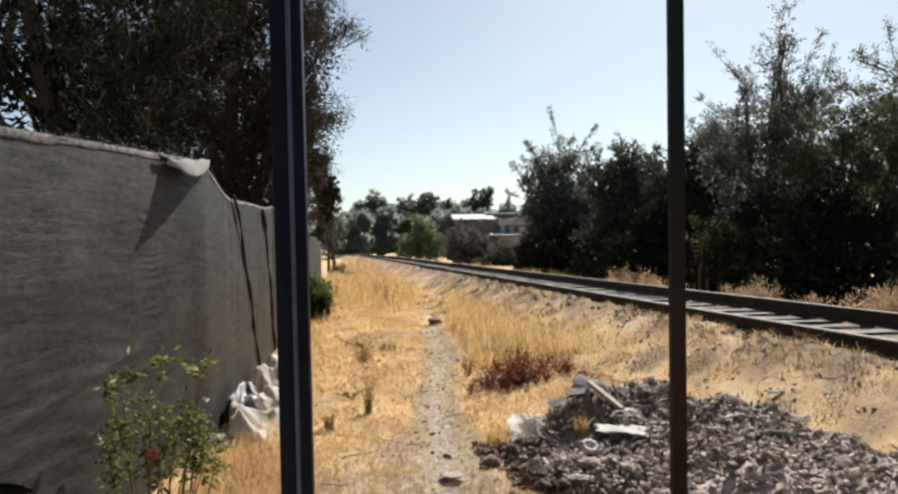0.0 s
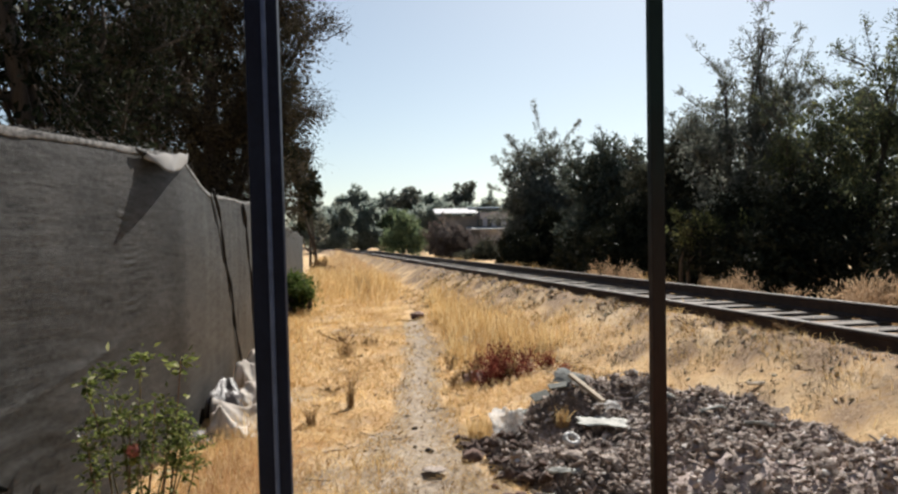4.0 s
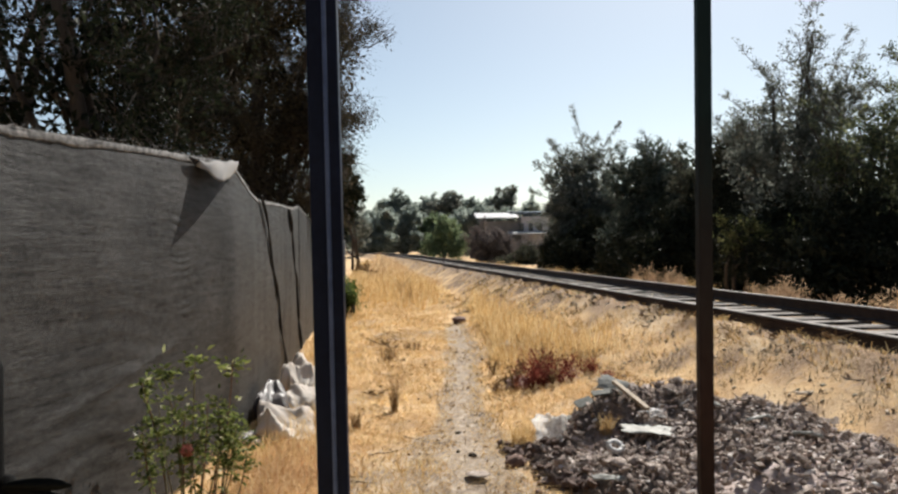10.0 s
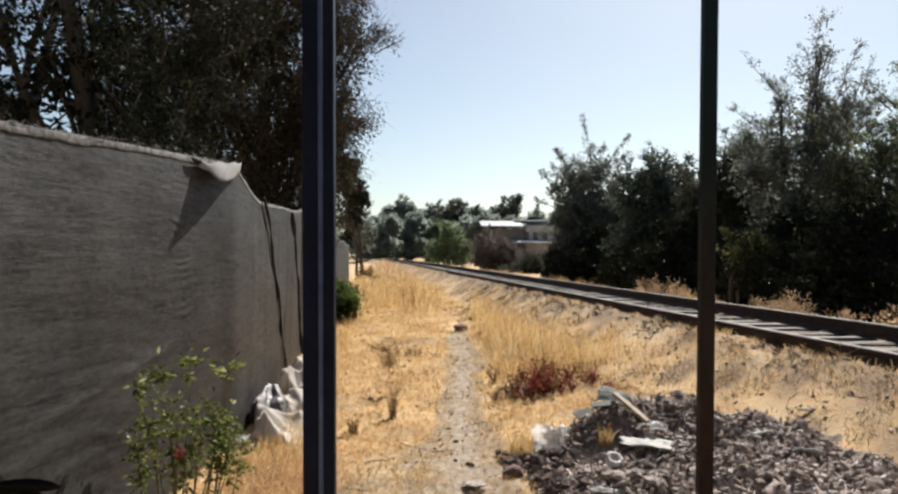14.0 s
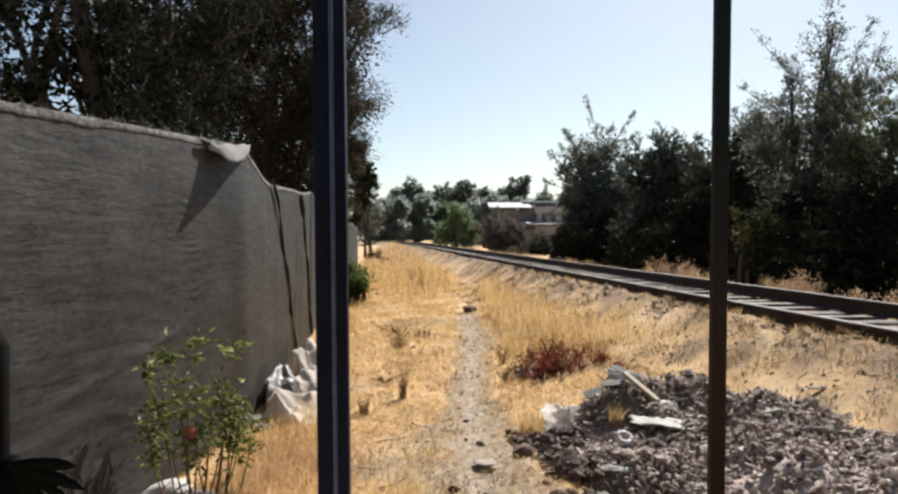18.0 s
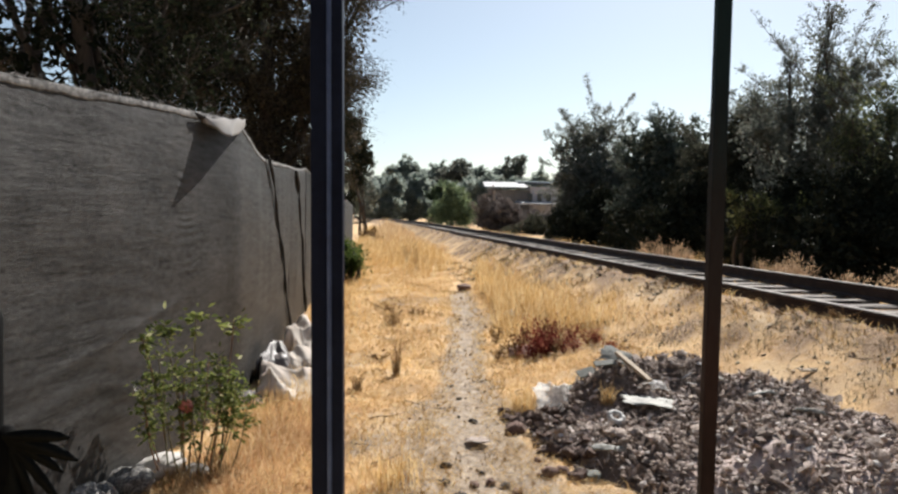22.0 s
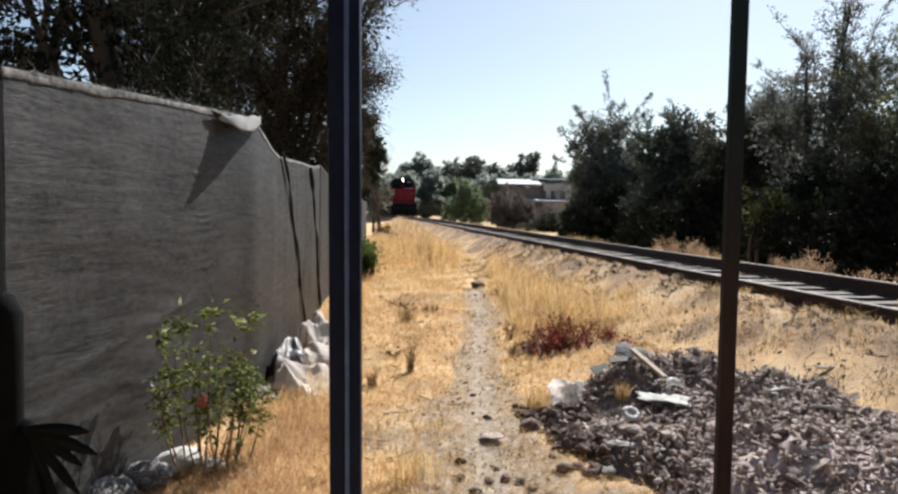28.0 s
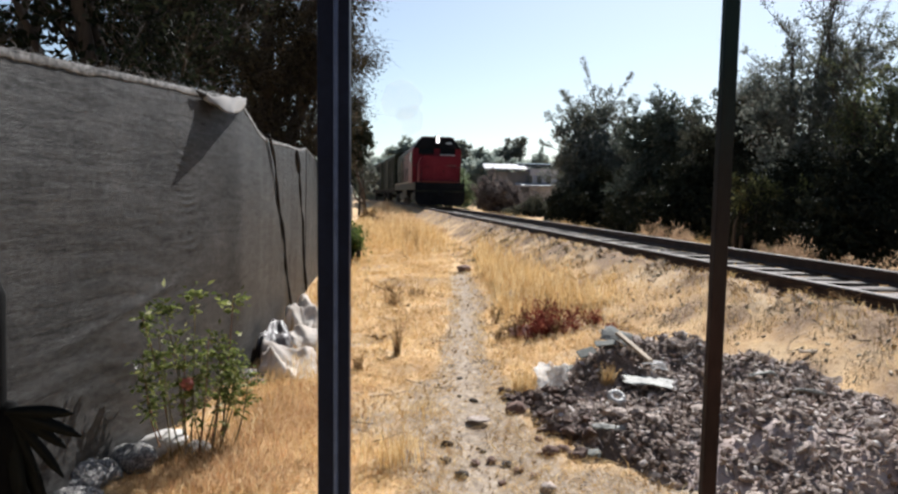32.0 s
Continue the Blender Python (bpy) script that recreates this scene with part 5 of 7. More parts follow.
def make_pile():
    pile = thing("rubble_pile", 1.85, 4.55, 0, "low heap of grey rubble, dark soil and broken stones", "rubble")
    rng = np.random.default_rng(21)
    n = 150
    xs, ys = np.linspace(0.2, 3.6, n), np.linspace(2.9, 6.5, n)
    X, Y = np.meshgrid(xs, ys)
    lumps = 0.014 * wave(X, Y, 13, 1) + 0.010 * wave(X, Y, 29, 4) + 0.012 * (rng.random(X.shape) - 0.5)
    Z = pile_z(X, Y) - 0.022 + lumps - 0.04 * smooth01(in_pile(X, Y), 1.0, 1.15)
    idx = np.arange(n * n).reshape(n, n)
    faces = np.stack([idx[:-1, :-1], idx[:-1, 1:], idx[1:, 1:], idx[1:, :-1]], -1).reshape(-1, 4)
    me = quads_mesh("soil_mound", np.stack([X - 1.85, Y - 4.55, Z], -1).reshape(-1, 3), faces, M_MOUND, True)
    me.attributes.new("pale", "FLOAT", "POINT").data.foreach_set("value", np.clip(pale_soil(X, Y) - 0.8 * dark_mounds(X, Y), 0, 1).astype(np.float32).ravel())
    part("soil_mound", me, None, pile)
    m = 42000
    x, y = rng.uniform(0.2, 3.6, m), rng.uniform(2.9, 6.5, m)
    bald = np.clip(0.45 * pale_soil(x, y) + 0.62 * dark_mounds(x, y), 0, 0.8)
    keep = rng.random(m) < (1.0 - smooth01(in_pile(x, y), 0.86, 1.16)) * (1 - bald)
    x, y = x[keep], y[keep]
    size = 0.006 + 0.046 * rng.random(len(x)) ** 4
    ob = part("rubble", joined_stones("rubble", x - 1.85, y - 4.55, pile_z(x, y) + 0.002, size, rng, M_SMALL), None, pile)
    ob["kind"] = "stuff"
    x, y = rng.uniform(0.4, 3.2, 1500), rng.uniform(3.1, 6.3, 1500)
    keep = in_pile(x, y) < 1.0
    x, y = x[keep], y[keep]
    size = 0.025 + 0.05 * rng.random(len(x)) ** 2
    ob = part("chip_scree", joined_stones("chip_scree", x - 1.85, y - 4.55, pile_z(x, y) + 0.008, size, rng, M_SMALL, (1.7, 0.4, 0.35)), None, pile, "flat chips and splinters of wood and stone")
    ob["kind"] = "stuff"
    for i in range(300):
        while True:
            x, y = rng.uniform(0.3, 3.4), rng.uniform(3.2, 6.4)
            if in_pile(x, y) < 1.02 * rng.random() ** 0.25 and pale_soil(x, y) < 0.7 + rng.random():
                break
        size = 0.034 + 0.07 * rng.random() ** 2.6
        ob = part("stone", STONES[i % 10], None, pile)
        ob.matrix_basis = pose(x - 1.85, y - 4.55, float(pile_z(x, y)) + size * 0.05, *(rng.uniform(-38, 38, 2)), rng.uniform(0, 360)) @ Matrix.Diagonal((size, size, size, 1))
    for x, y, size in ((0.99, 4.62, 0.13), (1.13, 4.66, 0.12), (1.2, 4.5, 0.10), (2.28, 4.5, 0.11), (2.2, 3.95, 0.11), (1.5, 3.75, 0.10)):
        ob = part("stone", BOULDERS[int(size * 100) % 3], None, pile)
        ob.matrix_basis = pose(x - 1.85, y - 4.55, float(pile_z(x, y)) + size * 0.12, 0, 0, x * 700) @ Matrix.Diagonal((size, size, size, 1))


M_MOUND = mat_mound()
BOULDERS = [stone_mesh(410 + k, 2, 0.6) for k in range(3)]
make_pile()


def make_clods():
    """Brown clods of earth along the heap's edge by the path."""
    rng = random.Random(61)
    for i in range(42):
        q = (i / 41) ** 1.3
        x, y = 0.50 + 0.32 * q + rng.gauss(0, 0.07), 5.75 - 1.3 * q + rng.gauss(0, 0.10)
        s = rng.uniform(0.04, 0.11)
        me = CLODS[i % 4]
        ob = new("clod", me)
        ob.matrix_basis = pose(x, y, pz(x, y) + s * 0.12, rng.uniform(-20, 20), rng.uniform(-20, 20), rng.uniform(0, 360)) @ Matrix.Diagonal((s, s, s, 1))
        tagged(ob, "brown clod of earth at the edge of the rubble", "clod", "clods")


def pz(x, y):
    return float(pile_z(x, y))


M_CLOD = mat_surface("brown_clod", [(0.3, (0.09, 0.055, 0.042)), (0.7, (0.24, 0.155, 0.12))], 9, 0.95, 0, 0.6, 50, 0.5)
CLODS = [stone_mesh(300 + s, 2, 0.7) for s in range(4)]
for _me in CLODS:
    _me.materials[0] = M_CLOD
make_clods()


def mat_debris():
    m, nt, p = tree_of("brown_debris")
    geo = nt.nodes.new("ShaderNodeNewGeometry")
    col = ramp(nt, geo.outputs["Random Per Island"], [(0.0, (0.16, 0.10, 0.075)), (0.2, (0.22, 0.15, 0.095)), (0.45, (0.36, 0.28, 0.19)), (0.6, (0.30, 0.29, 0.21)), (0.8, (0.50, 0.40, 0.29)), (1.0, (0.66, 0.56, 0.45))])
    nt.links.new(col, p.inputs["Base Color"])
    p.inputs["Roughness"].default_value = 0.95
    return m


M_DEBRIS = mat_debris()


def make_scatter():
    """Loose grit on the path, at the pile's foot and down the bank."""
    rng = np.random.default_rng(33)
    n = 9000
    y = 3.0 * np.exp(rng.random(n) * math.log(26 / 3.0))
    x = rng.uniform(-1.2, 7.5, n)
    u = (x - track_x(y)) * 0.992
    d = 0.3 * np.exp(-((x - path_x(y)) / 0.28) ** 2) * (y < 14) + 0.2 * smooth01(u, -2.6, -1.2) * (u < 1.3) + 0.35 * (1 - smooth01(in_pile(x, y), 1.0, 1.25)) + 0.10 * smooth01(x, 1.8, 2.8) * (u < -1.5) * smooth01(wave(x, y, 1.5, 1), 0.0, 0.5) + 0.03
    keep = rng.random(n) < d
    x, y = x[keep], y[keep]
    s = (0.008 + 0.03 * rng.random(len(x)) ** 4) * np.clip(y / 6, 1, 1.6)
    me = joined_stones("grit", x, y, ground_z(x, y) + s * 0.1, s, rng, M_DEBRIS)
    tagged(new("grit", me), "loose grit and small stones on the ground", "gravel", kind="stuff")
    # ballast between the rails and down the shoulders
    n = 12000
    y = 4.0 * np.exp(rng.random(n) * math.log(60 / 4.0))
    u = rng.uniform(-1.25, 1.3, n)
    x = track_x(y) + u
    s = (0.022 + 0.025 * rng.random(n)) * np.clip(y / 10, 0.9, 2.2)
    me = joined_stones("ballast", x, y, ground_z(x, y) + 0.004, s, rng, M_BALLAST)
    tagged(new("ballast", me), "pale dusty track ballast between the sleepers", "ballast", kind="stuff")


def make_debris():
    """Brown clods and broken stones on the side of the bank."""
    rng = np.random.default_rng(52)
    n = 6000
    y = 4.6 * np.exp(rng.random(n) * math.log(24 / 4.6))
    u = -1.0 - 1.9 * rng.random(n) ** 1.2
    x = track_x(y) + u
    ok = (rng.random(n) < 0.10 + 0.8 * smooth01(wave(x, y, 1.5, 1) + 0.6 * wave(x, y, 4.1, 2), 0.05, 0.7)) & (in_pile(x, y) > 1.1)
    x, y = x[ok], y[ok]
    s = (0.010 + 0.045 * rng.random(len(x)) ** 3) * np.clip(y / 8, 1, 1.5)
    me = joined_stones("debris", x, y, ground_z(x, y) + 0.014 + s * 0.12, s, rng, M_DEBRIS)
    tagged(new("debris", me), "brown clods and stones strewn down the bank", "debris", kind="stuff")


make_debris()


def mat_ballast():
    m, nt, p = tree_of("ballast_stones")
    geo = nt.nodes.new("ShaderNodeNewGeometry")
    col = ramp(nt, geo.outputs["Random Per Island"], [(0.0, (0.16, 0.135, 0.12)), (0.5, (0.33, 0.29, 0.26)), (1.0, (0.50, 0.45, 0.41))])
    nt.links.new(col, p.inputs["Base Color"])
    p.inputs["Roughness"].default_value = 0.95
    return m


M_BALLAST = mat_ballast()
make_scatter()


FLAT = stone_mesh(77, 3, 0.06)


def loose_stone(x, y, s, mesh, label, mat=None):
    me = mesh.copy()
    if mat:
        me.materials[0] = mat
    ob = new("stone", me)
    ob.matrix_basis = pose(x, y, float(ground_z(x, y)) + s * 0.2, 0, 0, x * 900) @ Matrix.Diagonal((s, s, s, 1))
    return tagged(ob, label, "stone")


M_BROWNROCK = mat_surface("brown_rock", [(0.3, (0.13, 0.07, 0.052)), (0.7, (0.27, 0.165, 0.125))], 9, 0.92, 0, 0.5, 50, 0)
M_BLACKROCK = mat_surface("black_rock", [(0.3, (0.032, 0.024, 0.020)), (0.7, (0.085, 0.064, 0.052))], 9, 0.9, 0, 0.5, 50, 0)
M_EDGE = mat_surface("mottled_grey_rock", [(0.35, (0.07, 0.068, 0.066)), (0.5, (0.2, 0.19, 0.18)), (0.62, (0.42, 0.40, 0.38))], 16, 0.92, 0, 0.6, 60, 0.3, 0.012)
M_PALEROCK = mat_surface("pale_rock", [(0.3, (0.5, 0.47, 0.44)), (0.5, (0.68, 0.65, 0.61)), (0.7, (0.82, 0.8, 0.76))], 7, 0.9, 0, 0.5, 50, 0.2)
loose_stone(0.46, 5.27, 0.13, stone_mesh(91, 3, 0.85), "rough brown stone beside the path", M_BROWNROCK)
for _i, (_x, _y, _s, _m, _l) in enumerate([
        (-0.01, 4.59, 0.085, M_BLACKROCK, "small black stone on the path"), (-0.02, 4.31, 0.085, M_BLACKROCK, "small black stone on the path"),
        (0.17, 5.51, 0.075, M_BLACKROCK, "dark flat stone on the path"), (0.08, 6.28, 0.07, M_BLACKROCK, "dark stone on the path"),
        (0.02, 6.7, 0.07, M_BLACKROCK, "dark stone on the path"), (0.07, 5.6, 0.05, M_BLACKROCK, "dark stone on the path"),
        (0.58, 4.38, 0.12, M_BROWNROCK, "dull grey stone by the rubble heap"), (0.66, 4.42, 0.10, M_BROWNROCK, "brown stone by the rubble heap"),
        (0.54, 4.65, 0.07, M_BROWNROCK, "brown stone by the rubble heap"), (0.52, 4.40, 0.05, M_BROWNROCK, "brown stone by the rubble heap"),
        (0.07, 4.09, 0.10, M_BLACKROCK, "dark stone beside the path"), (0.15, 4.28, 0.09, M_BROWNROCK, "brown stone beside the path"),
        (0.24, 4.32, 0.08, M_BROWNROCK, "brown stone beside the path"), (0.32, 4.28, 0.09, M_BLACKROCK, "dark stone beside the path"),
        (0.20, 4.50, 0.05, M_BLACKROCK, "dark stone beside the path"), (0.38, 4.18, 0.08, M_BROWNROCK, "brown stone beside the path"),
        (0.45, 4.05, 0.07, M_BROWNROCK, "brown stone beside the path"), (0.28, 3.98, 0.07, M_BROWNROCK, "brown stone beside the path"),
        (0.84, 4.62, 0.06, M_PALEROCK, "small white stone at the heap's edge"), (0.50, 3.85, 0.11, M_STONE, "rounded grey stone beside the heap")]):
    loose_stone(_x, _y, _s * 0.72, STONES[_i % 6] if _s < 0.1 else stone_mesh(500 + _i, 3, 0.7), _l, _m)
loose_stone(0.19, 5.03, 0.14, FLAT, "flat pale stone set in the path", M_STONE)
loose_stone(0.28, 14.97, 0.30, STONES[5], "dark clod of earth at the end of the path", M_BROWNROCK)
# row of stones along the fence's foot
for _i, (_x, _y, _s, _m, _l) in enumerate([(-1.58, 4.26, 0.24, M_PALEROCK, "white-washed stone at the fence's foot"), (-1.40, 4.24, 0.15, M_EDGE, "grey mottled stone at the fence's foot"), (-1.66, 4.03, 0.24, M_EDGE, "grey edging stone at the fence's foot"), (-1.76, 3.83, 0.2, M_EDGE, "grey edging stone at the fence's foot"), (-1.84, 3.72, 0.28, M_EDGE, "grey edging stone at the fence's foot"), (-1.72, 3.5, 0.2, M_EDGE, "grey edging stone at the fence's foot")]):
    loose_stone(_x, _y, _s, stone_mesh(200 + _i, 3, 0.7), _l, _m)


# ---- litter ----
def crumpled(sx, sy, seed, lift=0.06, n=14, rough=0.04):
    """A crumpled sheet with its middle at the origin."""
    k = Vector((seed * 3.7, seed * 1.3, 0))
    verts = []
    for j in range(n):
        for i in range(n):
            a, b = i / (n - 1) - 0.5, j / (n - 1) - 0.5
            p = Vector((a * sx, b * sy, 0))
            if lift >= 0.1:
                p2 = Vector((a * sx * 0.5 + 0.3 * b * sy, b * sy * 1.6, 0))
                verts.append((p.x * (1 + 0.55 * noise.noise(Vector((a * 4, b * 4, seed)))), p.y, lift * (1 - 3.2 * (a * a + b * b)) + rough * (1.1 * noise.noise(p2 * 5 + k) + 1.2 * abs(noise.noise(p2 * 9 - k)) - 0.35) + 0.01))
                continue
            w = noise.noise(p * 7 + k) * rough + abs(noise.noise(p * 13 - k)) * rough * 0.9 - abs(noise.noise(p * 31 + k)) * rough * 0.35
            edge = 1 + 0.25 * noise.noise(Vector((a * 5, b * 5, seed)))
            verts.append((p.x * edge, p.y * edge, lift * (1 - 3.2 * (a * a + b * b)) + w + 0.01))
    idx = np.arange(n * n).reshape(n, n)
    return quads_mesh("sheet", verts, np.stack([idx[:-1, :-1], idx[:-1, 1:], idx[1:, 1:], idx[1:, :-1]], -1).reshape(-1, 4), [], lift < 0.1)


M_WHITE = mat_plain("white_plastic", (0.55, 0.535, 0.51), 0.6, 0.25)
M_CREAM = mat_leaf("cream_cloth", [(0.0, (0.80, 0.74, 0.66)), (1.0, (0.86, 0.81, 0.74))], 0.45, 0.9)
M_BOARD = mat_plain("pale_board", (0.15, 0.155, 0.13), 0.8, 0.35, 16)
M_SHEET = mat_plain("pale_sheet", (0.33, 0.325, 0.285), 0.7, 0.25, 10)
M_DARKBAG = mat_plain("dark_bag", (0.09, 0.075, 0.07), 0.45, 0.8, 14, 0.5)
M_PANEL = mat_plain("grey_panel", (0.22, 0.225, 0.20), 0.8, 0.35, 14)
M_TAN = mat_plain("tan_wood", (0.46, 0.36, 0.25), 0.8)
M_PINK = mat_plain("pinkish_paper", (0.58, 0.40, 0.36), 0.8)


def sheet(name, x, y, z, sx, sy, mat, seed, label, category, rx=0, ry=0, rz=0, lift=0.06, rough=0.04):
    me = crumpled(sx, sy, seed, lift, rough=rough, n=22 if lift < 0.1 else 15)
    me.materials.append(mat)
    ob = new(name, me)
    ob.matrix_basis = pose(x, y, z, rx, ry, rz)
    solid(ob, 0.006)
    return tagged(ob, label, category)


def mat_thin_film():
    m, nt, p = tree_of("translucent_film")
    p.inputs["Base Color"].default_value = (0.6, 0.595, 0.585, 1)
    p.inputs["Roughness"].default_value = 0.4
    glow = nt.nodes.new("ShaderNodeBsdfTranslucent")
    glow.inputs[0].default_value = (0.85, 0.845, 0.83, 1)
    both = nt.nodes.new("ShaderNodeMixShader")
    both.inputs[0].default_value = 0.7
    nt.links.new(p.outputs[0], both.inputs[1])
    nt.links.new(glow.outputs[0], both.inputs[2])
    tr = nt.nodes.new("ShaderNodeBsdfTransparent")
    mx = nt.nodes.new("ShaderNodeMixShader")
    nt.links.new(ramp(nt, noise_tex(nt, 14, 4, 0.7), [(0.38, (0.22, 0.22, 0.22)), (0.6, (0.85, 0.85, 0.85))]), mx.inputs[0])
    nt.links.new(tr.outputs[0], mx.inputs[1])
    nt.links.new(both.outputs[0], mx.inputs[2])
    nt.links.new(mx.outputs[0], nt.nodes["Material Output"].inputs[0])
    return m


M_THIN = mat_thin_film()
sheet("plastic_bag", 0.75, 5.44, 0.155, 0.23, 0.30, M_THIN, 1, "crumpled translucent white plastic bag on the rubble", "bag", 58, -10, 12, 0.05, 0.06)
sheet("grey_panel", 1.22, 5.60, 0.47, 0.25, 0.15, M_PANEL, 31, "broken grey panel lying on top of the heap", "panel", 34, 16, -12, 0.008, 0.012)
sheet("plastic_sheet", 1.33, 5.13, pz(1.33, 5.13) + 0.015, 0.34, 0.15, M_SHEET, 2, "flat pale plastic sheet on the rubble", "sheet", 10, 3, -3, 0.01, 0.016)
sheet("plastic_sheet", 1.41, 5.30, pz(1.41, 5.30) + 0.03, 0.14, 0.10, M_THIN, 12, "small torn piece of clear plastic on the rubble", "sheet", 20, 10, 30, 0.03, 0.04)
for _x, _y, _z, _l, _w, _rx, _ry, _rz in ((0.98, 5.55, 0.03, 0.13, 0.09, 22, -16, 12), (1.10, 5.50, 0.03, 0.15, 0.06, 22, -6, 6), (0.86, 5.66, 0.02, 0.11, 0.05, 14, -10, 24), (1.02, 5.72, 0.02, 0.12, 0.05, 12, 2, -8)):
    ob = part("broken_board", box(_l, _w, 0.012, bevel=0.003), M_BOARD, None)
    ob.matrix_basis = pose(_x, _y, pz(_x, _y) + _z, _rx, _ry, _rz)
    tagged(ob, "pale grey broken board on top of the rubble", "board", "broken boards")
for _x, _y, _sx, _sy, _rz, _m, _l in ((0.92, 4.45, 0.20, 0.05, 8, M_SHEET, "pale broken strip at the foot of the heap"), (0.79, 4.36, 0.14, 0.07, -12, M_BOARD, "greenish crumpled wrapper at the foot of the heap"), (2.15, 4.6, 0.16, 0.025, -28, M_SHEET, "pale splinter on the heap"), (2.75, 5.9, 0.20, 0.05, 5, M_TAN, "pale flat scrap in the grass"), (1.85, 5.35, 0.10, 0.05, 30, M_SHEET, "pale scrap on the heap"), (2.0, 4.95, 0.2, 0.03, 12, M_SHEET, "pale splinter on the heap")):
    sheet("scrap", _x, _y, pz(_x, _y) + 0.02, _sx, _sy, _m, _x * 9, _l, "scrap", 12, 4, _rz, 0.012, 0.02)
sheet("paper_scrap", 0.82, 5.95, pz(0.82, 5.95) + 0.02, 0.16, 0.10, M_WHITE, 5, "white paper scrap beside the rubble", "paper", 5, 5, 40, 0.01, 0.02)
ob = part("plank", box(0.04, 0.36, 0.022, bevel=0.003), M_TAN, None)
ob.matrix_basis = pose(1.28, 5.42, 0.435, 23, 0, 31)
tagged(ob, "short pale splintered plank sticking out of the rubble", "plank")
bm = tube([(0.042 * math.cos(k * math.pi / 10), 0, 0.042 * math.sin(k * math.pi / 10)) for k in range(21)], [0.019] * 21, 8)
ob = part("plastic_ring", bm, M_WHITE, None, smooth=True)
ob.matrix_basis = pose(1.05, 4.85, pz(1.05, 4.85) + 0.05, -58, 0, 15)
tagged(ob, "white plastic ring lying on the rubble", "ring")
sheet("litter", 0.87, 10.95, 0.06, 0.22, 0.2, M_WHITE, 6, "white crumpled litter in the grass", "litter", 12, 0, 0, 0.05, 0.05)
sheet("litter", 0.74, 8.1, 0.05, 0.24, 0.22, M_PINK, 7, "pinkish white litter beside the red weeds", "litter", 12, 0, 0, 0.05, 0.06)
def draped(name, x, y, sx, sy, high, mat, seed, label, category, lean=0.0, turn=0):
    """A sheet dropped in a heap: sharp ridges and hollows, a ragged edge that turns under, thick enough to hold its shape."""
    n = 46
    k = Vector((seed * 3.7, seed * 1.3, seed))
    verts = []
    for j in range(n):
        for i in range(n):
            a, b = 2 * i / (n - 1) - 1, 2 * j / (n - 1) - 1
            r = max(abs(a), abs(b))
            ring = 1 + 0.30 * noise.noise(Vector((a * 1.6, b * 1.6, seed))) + 0.10 * noise.noise(Vector((a * 6, b * 6, seed)))
            p = Vector((a * sx / 2 * ring, b * sy / 2 * ring, 0))
            q = Vector((p.x * 1.7 + 0.5 * p.y, p.y * 1.1, 0)) + k
            ridge = 0.9 - 1.5 * abs(noise.noise(q * 1.5)) + 0.5 * (0.5 - abs(noise.noise(q * 3.6 + k))) + 0.10 * noise.noise(q * 9)
            fall = (1 - r ** 3)
            z = high * (0.25 + 0.75 * ridge) * (0.35 + 0.65 * fall) + lean * -p.x
            p += Vector((noise.noise(q * 2.1 + k), noise.noise(q * 2.1 - k), 0)) * 0.05
            verts.append((p.x, p.y, max(0.012, z) if r < 0.97 else max(0.0, z * 0.3)))
    idx = np.arange(n * n).reshape(n, n)
    me = quads_mesh(name, verts, np.stack([idx[:-1, :-1], idx[:-1, 1:], idx[1:, 1:], idx[1:, :-1]], -1).reshape(-1, 4), mat, True)
    ob = new(name, me)
    ob.matrix_basis = pose(x, y, float(ground_z(x, y)), 0, 0, turn)
    solid(ob, 0.008)
    return tagged(ob, label, category)


draped("crumpled_cloth", -1.33, 6.40, 0.50, 0.75, 0.22, M_CREAM, 8, "crumpled cream cloth lying at the foot of the fence", "cloth", 0.25, 10)
draped("crumpled_cloth", -1.32, 7.35, 0.42, 0.8, 0.20, M_CREAM, 9, "crumpled white cloth lying at the foot of the fence", "cloth", 0.3, -6)
draped("crumpled_cloth", -1.55, 8.5, 0.34, 1.0, 0.30, M_CREAM, 14, "pale cloth heaped against the foot of the fence", "cloth", 0.5, 4)
draped("rubbish_bag", -1.54, 7.0, 0.28, 0.60, 0.30, M_DARKBAG, 10, "dark crumpled rubbish bag against the fence", "bag", 0.5, 4)
# Dark scrap stands in for the shaded hollow below the cloth.
draped("rubbish_bag", -1.50, 6.02, 0.24, 0.28, 0.10, M_DARKBAG, 12, "dark scrap added for the shaded opening under the crumpled cloth", "bag", 0.1, 20)

